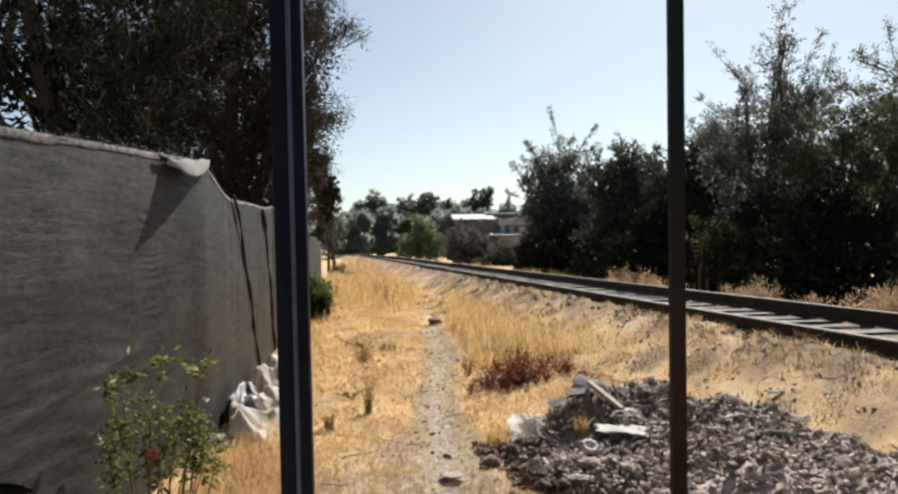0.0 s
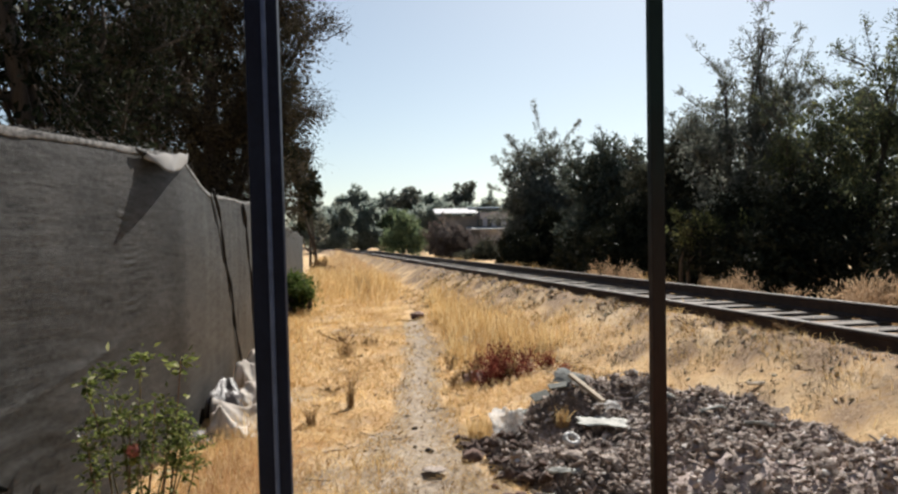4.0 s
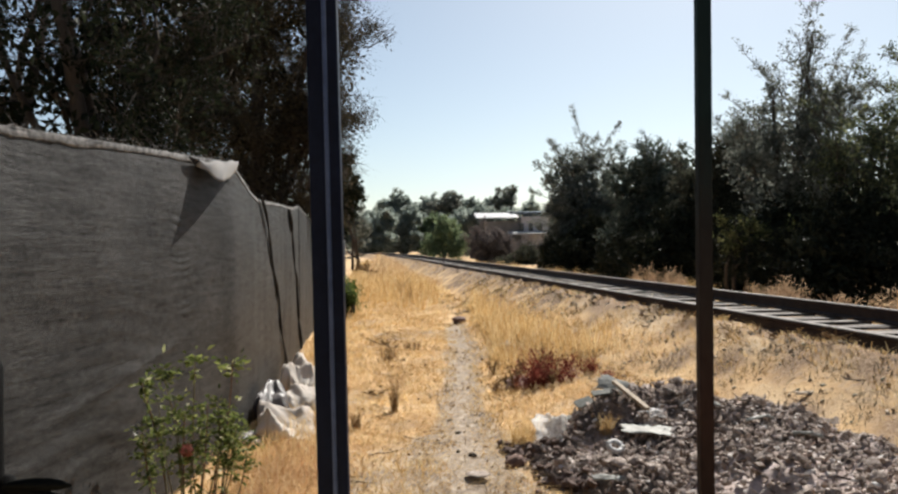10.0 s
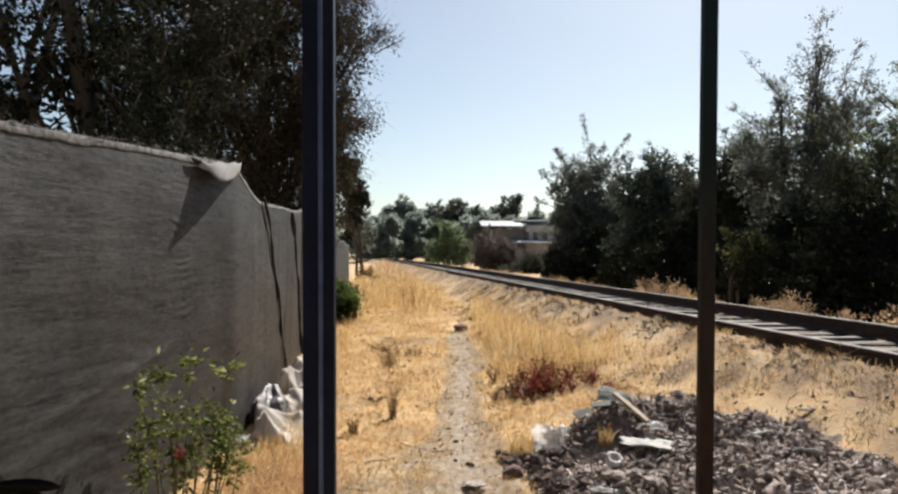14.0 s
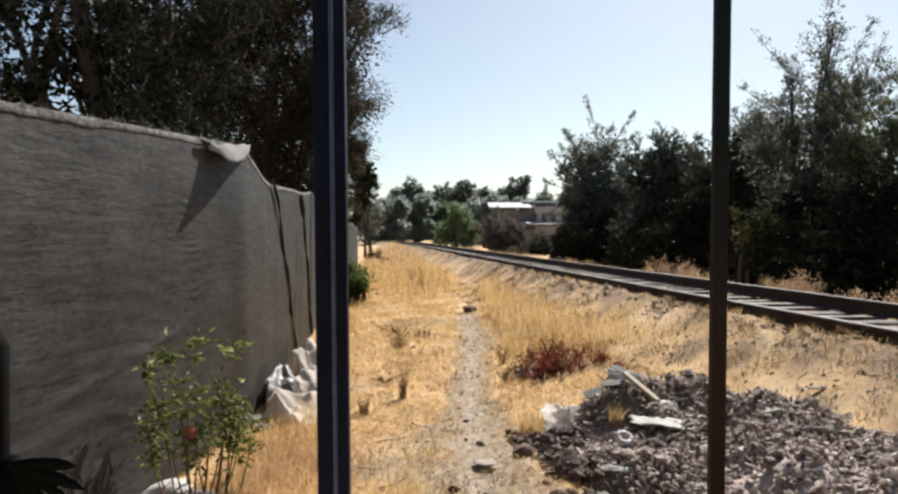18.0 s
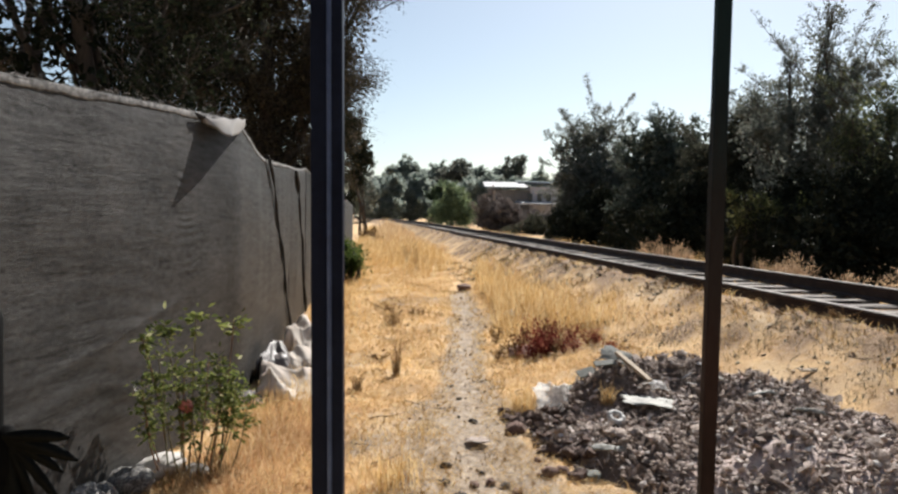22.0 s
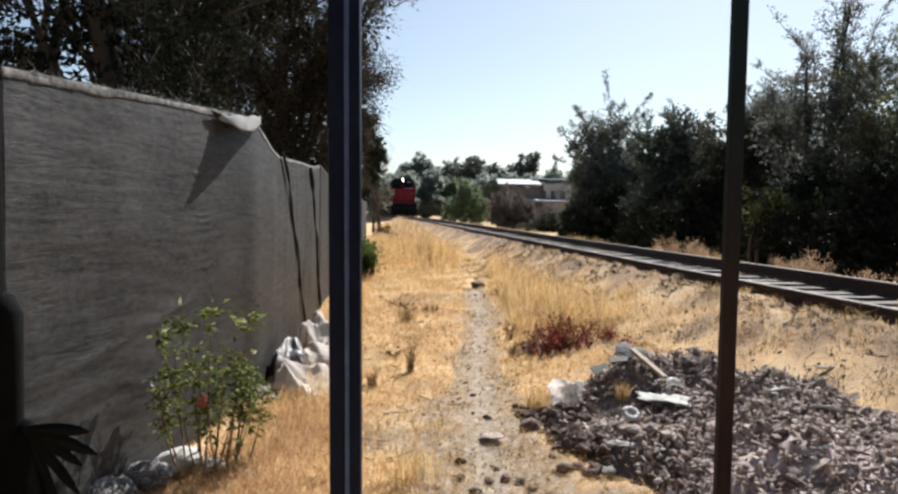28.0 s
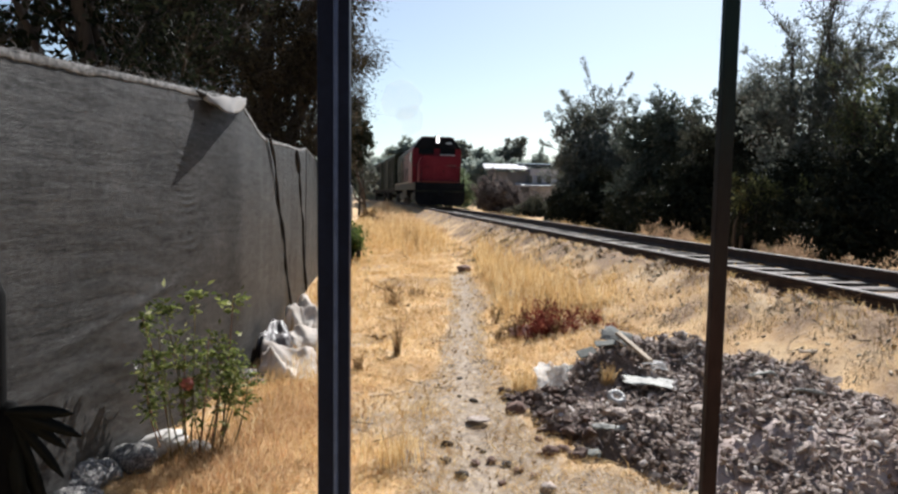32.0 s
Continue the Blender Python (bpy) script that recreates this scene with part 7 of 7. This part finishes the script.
# ---- house beyond the track ----
def make_house():
    h = thing("house", 7.5, 86, 0.25, "low pale house with a corrugated metal roof behind bushes", "house")
    m_wall = mat_plain("pale_plaster", (0.40, 0.39, 0.42), 0.9, 0.15, 2)
    m_roof = mat_plain("metal_roof", (0.36, 0.36, 0.375), 0.7, 0.2, 3, 0.1, 0.2)
    m_dark = mat_plain("dark_window", (0.03, 0.03, 0.035), 0.2)
    part("wall", box(3.0, 5, 4.3, 2.4, 0, 0), m_wall, h)
    # Left half of the wall is coloured dark for the shade there.
    part("shaded_wall", box(3.7, 4.6, 3.9, -0.97, 0.1, 0), mat_plain("shaded_plaster", (0.16, 0.155, 0.16), 0.9, 0.15, 2), h, "house wall with the shade put into its grey")
    def roof(sx, sy, t, ridges, rise=0.25):
        bm = bmesh.new()
        n = ridges * 2
        xs = [(-0.5 + i / n) * sx for i in range(n + 1)]
        low = [[bm.verts.new((x, y, (0.03 if i % 2 else 0) + dz)) for i, x in enumerate(xs)] for y, dz in ((-sy / 2, 0), (sy / 2, rise))]
        top = [[bm.verts.new(v.co + Vector((0, 0, t))) for v in row] for row in low]
        for i in range(n):
            bm.faces.new((top[0][i], top[0][i + 1], top[1][i + 1], top[1][i]))
            bm.faces.new((low[0][i], low[1][i], low[1][i + 1], low[0][i + 1]))
            bm.faces.new((low[0][i], low[0][i + 1], top[0][i + 1], top[0][i]))
            bm.faces.new((low[1][i], top[1][i], top[1][i + 1], low[1][i + 1]))
        bm.faces.new((low[0][0], top[0][0], top[1][0], low[1][0]))
        bm.faces.new((low[0][-1], low[1][-1], top[1][-1], top[0][-1]))
        return bm
    ob = part("roof", roof(4.6, 6.0, 0.08, 18, 0.75), m_roof, h, "pale corrugated roof")
    ob.matrix_basis = pose(-1.7, -0.3, 4.1, 0, 0, 0)
    ob = part("back_roof", roof(5.4, 4.0, 0.3, 16), m_dark, h, "dark hipped roof")
    ob.matrix_basis = pose(2.6, 3.0, 4.6)
    ob = part("porch_roof", roof(5.0, 2.2, 0.16, 18), m_roof, h, "low pale porch roof")
    ob.matrix_basis = pose(1.8, -3.6, 2.3)
    for x in (-0.4, 1.2, 2.6, 4.0):
        part("porch_post", box(0.14, 0.14, 2.32, x, -4.5, 0), m_wall, h)
    for x in (0.9, 1.9, 2.9):
        w = part("window", box(0.5, 0.08, 1.2, x, -2.5, 2.35), m_dark, h, "dark narrow window")
        part("window_frame", box(0.62, 0.05, 0.07, x, -2.53, 2.27), m_wall, w)
    wall = thing("yard_wall", 7.0, 79, 0, "dark board fence in front of the house", "fence")
    m_board = mat_plain("dark_boards", (0.06, 0.05, 0.045), 0.9)
    for i in range(30):
        part("board", box(0.27, 0.04, 1.3 + 0.15 * math.sin(i * 2.1), -4.2 + i * 0.29, 0, 0), m_board, wall)


make_house()


# ---- locomotive ----
def make_loco():
    t = thing("locomotive", label="red diesel locomotive with dark roof and lit headlight", category="locomotive")
    red = mat_surface("red_paint", [(0.3, (0.115, 0.013, 0.022)), (0.7, (0.165, 0.022, 0.033))], 1.5, 0.45, 0, 0.05, 20, 0)
    dirty = mat_surface("dusty_red_paint", [(0.3, (0.055, 0.012, 0.015)), (0.7, (0.095, 0.022, 0.026))], 1.2, 0.7, 0, 0.1, 20, 0)
    cream = mat_plain("yellowed_paint", (0.12, 0.10, 0.075), 0.7)
    black = mat_surface("sooty_paint", [(0.3, (0.004, 0.005, 0.007)), (0.7, (0.012, 0.013, 0.016))], 2, 0.6, 0, 0.1, 20, 0)
    green = mat_surface("dull_green_paint", [(0.3, (0.012, 0.015, 0.012)), (0.7, (0.03, 0.034, 0.026))], 2, 0.6, 0, 0.1, 20, 0)
    glass = mat_plain("cab_glass", (0.006, 0.007, 0.009), 0.25)
    for m in (black, glass, red, green):
        m.node_tree.nodes["Principled BSDF"].inputs["Specular IOR Level"].default_value = 0.06
    white = mat_plain("white_trim", (0.6, 0.6, 0.58), 0.6)
    lit, nt, p = tree_of("headlight")
    p.inputs["Base Color"].default_value = (0.9, 0.9, 0.85, 1)
    p.inputs["Emission Color"].default_value = (1, 0.97, 0.9, 1)
    p.inputs["Emission Strength"].default_value = 5

    def prism(profile, y0, y1, bevel=0.03):
        """A body with the given cross section (x, z) along y."""
        bm = bmesh.new()
        a = [bm.verts.new((x, y0, z)) for x, z in profile]
        b = [bm.verts.new((x, y1, z)) for x, z in profile]
        bm.faces.new(a)
        bm.faces.new(b[::-1])
        for i in range(len(a)):
            j = (i + 1) % len(a)
            bm.faces.new((a[j], a[i], b[i], b[j]))
        bmesh.ops.recalc_face_normals(bm, faces=bm.faces)
        if bevel:
            bmesh.ops.bevel(bm, geom=bm.edges[:], offset=bevel, segments=2, affect="EDGES")
        return bm

    def mirror(right):
        return right + [(-x, z) for x, z in right[::-1]]
    part("frame", prism(mirror([(1.5, 1.05), (1.5, 1.48)]), 0.0, 19.0), black, t, "sooty black underframe")
    part("pilot", prism(mirror([(1.30, 0.12), (1.50, 0.45), (1.50, 1.05)]), -0.05, 0.55), black, t, "black pilot plate")
    part("nose", prism(mirror([(1.22, 1.48), (1.22, 2.75), (0.95, 3.12)]), 0.55, 2.0, 0.08), red, t)
    cab = part("cab", prism(mirror([(1.52, 1.48), (1.52, 3.55), (1.40, 3.75)]), 2.0, 4.6, 0.04), red, t)
    part("cab_roof", prism(mirror([(1.48, 3.62), (1.05, 4.20), (0.92, 4.34)]), 1.85, 4.7, 0.04), black, t, "sooty chamfered cab roof")
    for x in (-0.98, 0.98):
        pane = part("front_window", box(0.95, 0.05, 0.40, x * 0.68, 1.985, 3.28, 0.01), glass, cab, "dark cab window")
        part("window_sill", box(0.9, 0.06, 0.06, x * 0.68, 1.95, 3.20), white if x > 0 else black, pane)
        part("wiper", tube([(x * 0.68, 1.94, 3.66), (x * 0.80, 1.94, 3.40)], [0.012, 0.008], 5), black, pane)
    for s in (-1, 1):
        part("side_window", box(0.05, 1.0, 0.6, s * 1.515, 3.2, 2.8, 0.01), glass, cab, "dark side window")
    part("hood", prism(mirror([(1.32, 1.48), (1.32, 3.65), (0.85, 4.15)]), 4.62, 18.4, 0.05), green, t, "dull dark hood behind the cab")
    part("hood_band", prism(mirror([(1.34, 1.55), (1.34, 3.55)]), 4.7, 11.6, 0.01), dirty, t, "dusty red hood side panel")
    for s in (-1, 1):
        for k in range(8):
            part("access_door", box(0.03, 0.74, 1.45, s * 1.345, 5.25 + k * 0.8, 1.75, 0.008), dirty, t, "red hood access door")
        part("walkway_edge", box(0.06, 13.6, 0.10, s * 1.49, 11.4, 1.47, 0.01), cream, t, "yellowed walkway edge")
        part("end_post", tube([(s * 1.44, 11.75, 1.48), (s * 1.44, 11.75, 3.2)], [0.05, 0.05], 6), cream, t, "yellowed upright post")
        part("front_handrail", tube([(s * 1.12, -0.02, 1.2), (s * 1.12, -0.02, 2.35), (s * 0.7, -0.02, 2.42)], [0.022] * 3, 6), black, t)
        part("sun_visor", box(0.05, 1.15, 0.05, s * 1.56, 3.2, 3.45, 0.01), cream, cab, "pale window awning")
        # Pale box painted in for the sky reflected by the cab's side window.
        part("window_reflection", box(0.02, 0.5, 1.0, s * 1.53, 2.35, 2.5, 0.005), cream, cab, "pale patch imitating a reflection in the cab window")
        for k in range(3):
            part("step", box(0.34, 0.28, 0.035, s * 1.36, 0.35, 0.28 + 0.32 * k, 0.006), black, t)
        part("nose_grab_iron", tube([(s * 0.8, 0.50, 1.7), (s * 0.8, 0.46, 1.8), (s * 0.8, 0.46, 2.5), (s * 0.8, 0.50, 2.6)], [0.015] * 4, 6), red, t)
    nose_door = part("nose_door", box(0.62, 0.04, 1.2, 0, 0.545, 1.55, 0.01), red, t, "red nose door")
    part("latch", box(0.05, 0.04, 0.14, 0.24, 0.51, 2.1, 0.005), black, nose_door)
    part("nose_stripe", box(0.55, 0.03, 0.04, 0.72, 0.535, 2.50, 0.005), cream, t, "thin pale stripe on the nose")
    part("sill_stripe", box(2.3, 0.03, 0.07, 0, 0.535, 1.50, 0.005), mat_plain("orange_stripe", (0.30, 0.06, 0.02), 0.6), t, "worn orange stripe above the frame")
    part("pilot_lip", box(2.9, 0.06, 0.10, 0, -0.09, 0.92, 0.01), green, t, "dull grey footplate lip")
    for x in (-0.55, 0.55):
        part("roof_edge", box(1.0, 0.05, 0.05, x, 1.86, 4.26, 0.01), dirty, t, "dusty roof edge")
    for i in range(10):
        part("hood_door", box(0.03, 0.95, 1.5, -1.33, 10.4 + i * 0.8 + 0.02, 1.8, 0.01) if i % 2 == 0 else box(0.02, 0.6, 0.5, -1.33, 10.4 + i * 0.8, 3.1, 0.005), green, t)
    for y in (6.5, 9.0, 14.5, 16.5):
        part("roof_fan", lathe([(0.5, 4.08), (0.55, 4.1), (0.55, 4.28), (0.48, 4.32)], 20, m=Matrix.Translation((0, y, 0))), black, t, smooth=False)
    part("exhaust_stack", box(0.5, 0.8, 0.3, 0, 11.5, 4.08, 0.03), black, t)
    lampbox = part("headlight_box", box(0.3, 0.25, 0.5, 0, 1.78, 3.90, 0.03), black, t)
    for z in (4.02, 4.17, 4.30):
        part("headlight", lathe([(0.045, 0), (0.06, 0.02), (0.06, 0.05), (0.045, 0.06)], 16, m=Matrix.Translation((0, 1.66, z)) @ Matrix.Rotation(math.pi / 2, 4, "X")), lit, lampbox, "glowing headlight", True)
    part("number_board", box(0.34, 0.06, 0.1, 0.72, 1.83, 3.9, 0.01), white, t, "pale number board")
    part("coupler", box(0.22, 0.5, 0.26, 0, -0.42, 0.72, 0.04), black, t)
    for x in (-1.0, 1.0):
        part("buffer_hose", tube([(x * 0.55, -0.08, 0.95), (x * 0.55, -0.2, 0.6), (x * 0.5, -0.12, 0.35)], [0.03, 0.03, 0.03], 6), black, t)
        part("ditch_step", box(0.45, 0.3, 0.06, x * 1.3, 0.2, 0.5), black, t)
        part("handrail", tube([(x * 1.42, 0.1, 1.48), (x * 1.42, 0.1, 2.5), (x * 1.42, 1.9, 2.5)], [0.02] * 3, 6), black, t)
        for k in range(9):
            part("stanchion", tube([(x * 1.46, 5.0 + k * 1.6, 1.48), (x * 1.46, 5.0 + k * 1.6, 2.45)], [0.02, 0.02], 6), black, t)
        part("side_rail", tube([(x * 1.46, 5.0, 2.45), (x * 1.46, 17.8, 2.45)], [0.02, 0.02], 6), black, t)
    part("fuel_tank", prism(mirror([(1.0, 0.35), (1.4, 0.6), (1.4, 1.05)]), 7.6, 11.4, 0.05), black, t)
    wheels = []
    for y0 in (1.6, 12.6):
        part("bogie_frame", prism(mirror([(1.2, 0.35), (1.2, 0.85)]), y0 - 0.3, y0 + 4.6, 0.04), black, t)
        for k in range(3):
            axle = part("wheelset", tube([(-0.9, 0, 0), (0.9, 0, 0)], [0.09, 0.09], 10), black, t)
            axle.matrix_basis = pose(0, y0 + 0.3 + k * 1.85, 0.51)
            for s in (-1, 1):
                bm = lathe([(0.2, -0.06), (0.50, -0.06), (0.51, 0.0), (0.50, 0.06), (0.2, 0.06)], 22, m=Matrix.Translation((s * GAUGE / 2, 0, 0)) @ Matrix.Rotation(math.pi / 2, 4, "Y"))
                box(0.10, 0.5, 0.1, s * GAUGE / 2, 0, -0.05, bm=bm)
                part("wheel", bm, M_RAIL, axle)
            wheels.append(axle)
    return t, wheels


LOCO, WHEELS = make_loco()


def make_wagon():
    """A closed freight wagon behind the locomotive."""
    t = thing("freight_wagon", label="dull green-grey covered freight wagon behind the locomotive", category="wagon", group="freight wagons")
    side = mat_surface("dull_wagon_paint", [(0.3, (0.011, 0.014, 0.011)), (0.7, (0.026, 0.03, 0.024))], 2, 0.7, 0, 0.1, 20, 0.2)
    dark = mat_surface("sooty_iron", [(0.3, (0.008, 0.008, 0.009)), (0.7, (0.02, 0.02, 0.021))], 2, 0.8, 0, 0.1, 20, 0)
    for m in (side, dark):
        m.node_tree.nodes["Principled BSDF"].inputs["Specular IOR Level"].default_value = 0.05
    part("body", box(2.8, 14.2, 2.75, 0, 7.3, 1.15, 0.05), side, t)
    part("roof", tube([(0, 0.15, 3.55), (0, 14.45, 3.55)], [1.42, 1.42], 24), side, t, "curved metal roof").matrix_basis = Matrix.Translation((0, 0, 2.55)) @ Matrix.Diagonal((1, 1, 0.38, 1))
    part("underframe", box(2.6, 14.4, 0.28, 0, 7.3, 0.86, 0.02), dark, t)
    for s in (-1, 1):
        part("sliding_door", box(0.08, 2.6, 2.4, s * 1.43, 7.3, 1.3, 0.02), side, t)
        for k in range(9):
            part("side_rib", box(0.07, 0.09, 2.6, s * 1.42, 0.7 + k * 1.64, 1.2, 0.01), side, t)
    for y in (2.0, 12.6):
        part("bogie", box(1.9, 2.4, 0.4, 0, y, 0.38, 0.04), dark, t)
        for d in (-0.85, 0.85):
            for s in (-1, 1):
                part("wheel", lathe([(0.2, -0.06), (0.42, -0.06), (0.43, 0.0), (0.42, 0.06), (0.2, 0.06)], 18, m=Matrix.Translation((s * GAUGE / 2, y + d, 0.43)) @ Matrix.Rotation(math.pi / 2, 4, "Y")), dark, t)
    return t


WAGONS = [make_wagon()]
WAGONS.append(copy_thing(WAGONS[0], Matrix.Translation((0, 15.2, 0))))


def make_smoke():
    """Thin exhaust haze over the locomotive, in rigid puffs that drift with it."""
    m, nt, p = tree_of("thin_smoke")
    tr = nt.nodes.new("ShaderNodeBsdfTransparent")
    p.inputs["Base Color"].default_value = (0.8, 0.8, 0.82, 1)
    p.inputs["Roughness"].default_value = 1
    mx = nt.nodes.new("ShaderNodeMixShader")
    mx.inputs[0].default_value = 0.06
    nt.links.new(tr.outputs[0], mx.inputs[1])
    nt.links.new(p.outputs[0], mx.inputs[2])
    nt.links.new(mx.outputs[0], nt.nodes["Material Output"].inputs[0])
    t = thing("smoke_plume", label="faint grey exhaust smoke above the locomotive", category="smoke")
    r = random.Random(6)
    for i in (0, 7, 14):
        bm = bmesh.new()
        bmesh.ops.create_icosphere(bm, subdivisions=3, radius=1)
        k = Vector((i * 3.1, 0, 0))
        q = i / 15
        for v in bm.verts:
            v.co *= (0.5 + 1.3 * q) * (1 + 0.35 * noise.noise(v.co * 1.4 + k))
            v.co += Vector((-0.2 * i * 0.3 + r.uniform(-.02, .02), 11.5 + 0.9 * i, 4.55 + 0.33 * i))
        part("puff", bm, m, t, smooth=True)
    return t


SMOKE = make_smoke()


# ---- what moves ----
SPEED = 10.2


def loco_pose(t, behind=0.0):
    y = 46.6 + behind * 0.985 + SPEED * (32.0 - t)
    d = float(track_x(y + 16) - track_x(y)) / 16
    return pose(float(track_x(y)), y, RAIL_TOP, 0, 0, -math.degrees(math.atan(d)))


# degrees by which the wind lifts the flap, and leans the rose bush
FLAP_LIFT = [(0, 4), (2, 2), (3.5, 2), (5.5, 5), (6, 14), (6.5, 18), (7, 15), (7.5, 11), (8, 2), (8.5, -2), (9, 1), (9.5, -5), (10, -4), (10.5, 0), (11.5, 0), (12, -6), (12.5, -6), (13, -4), (13.5, -1), (14.5, 0), (16.5, -8), (17.5, -8), (18, 2), (18.5, 0), (19, -4), (19.5, 1), (20, -5), (21, -5), (21.5, 0), (22.5, 4), (23.5, 8), (24, 2), (24.5, 2), (25, -6), (25.5, -1), (27.5, 4), (28, 8), (29, 6), (30, 5), (31, 3), (32, 5)]
ROSE_LEAN = [(0, -0.2), (0.5, -1.4), (1, 0), (2, 0.4), (3.5, 0.3), (5.5, 0.4), (6.5, 0.5), (8, 0.1), (8.5, 0.5), (9.5, 0.5), (10.5, 0.6), (11.5, -0.1), (12.5, 0.3), (13.5, -0.2), (14, 0.2), (14.5, -0.7), (16.5, -0.3), (17, -0.7), (17.5, -0.4), (18, -1.5), (18.5, -0.6), (19, -0.8), (20, -0.5), (20.5, 0), (21.5, 0.2), (23.5, 0.1), (24.5, -0.6), (25, -0.1), (25.5, -0.3), (27.5, -1.1), (28, -0.4), (29, 0.1), (29.5, -0.7), (30, -0.1), (30.5, -0.8), (31.5, -0.1), (32, -0.8)]

TOP_LEAN = [(0, -0.7), (1, 2.4), (1.5, 4.7), (2, 5), (2.5, 2.8), (3.5, 1.9), (5.5, 1), (6.5, 1.3), (7.5, -0.8), (9, 0.6), (10, -2.2), (10.5, -2), (11, 0.4), (11.5, 3.7), (12, 4.4), (12.5, 3.4), (13.5, 0.3), (14.5, 2), (16.5, -2), (17.5, -3.5), (18, -3.9), (18.5, -3.3), (19.5, 0.5), (20.5, -3), (21.5, -0.1), (22.5, -2), (23, -0.2), (24.5, -1.4), (25.5, 0.9), (27.5, 3), (28.5, 4.8), (29, 6), (29.5, 2.9), (30, -0.5), (31, -1.8), (32, -5.5)]


def motions():
    at = FLAP.matrix_basis.copy()
    walk(FLAP, [(t, at @ Matrix.Rotation(radians(-a), 4, FLAP_HINGE)) for t, a in FLAP_LIFT])
    for branch in SWAYING:
        at = branch.matrix_basis.copy()
        walk(branch, [(t, at @ pose(0, 0, 0, 0, a, 0)) for t, a in TOP_LEAN])
    at = ROSE.matrix_basis.copy()
    walk(ROSE, [(t, at @ pose(0, 0, 0, 0.3 * a, a, 0)) for t, a in ROSE_LEAN])
    times = [0.5 * k for k in range(65)]
    walk(LOCO, [(t, loco_pose(t)) for t in times])
    walk(SMOKE, [(t, loco_pose(t)) for t in times])
    for i, w in enumerate(WAGONS):
        walk(w, [(t, loco_pose(t, 20.4 + 15.4 * i)) for t in times])
    step = 1 / 15
    for axle in WHEELS:
        x, y, z = axle.matrix_basis.translation
        walk(axle, [(k * step, pose(x, y, z, math.degrees(SPEED * k * step / 0.51) % 360)) for k in range(481)])


motions()
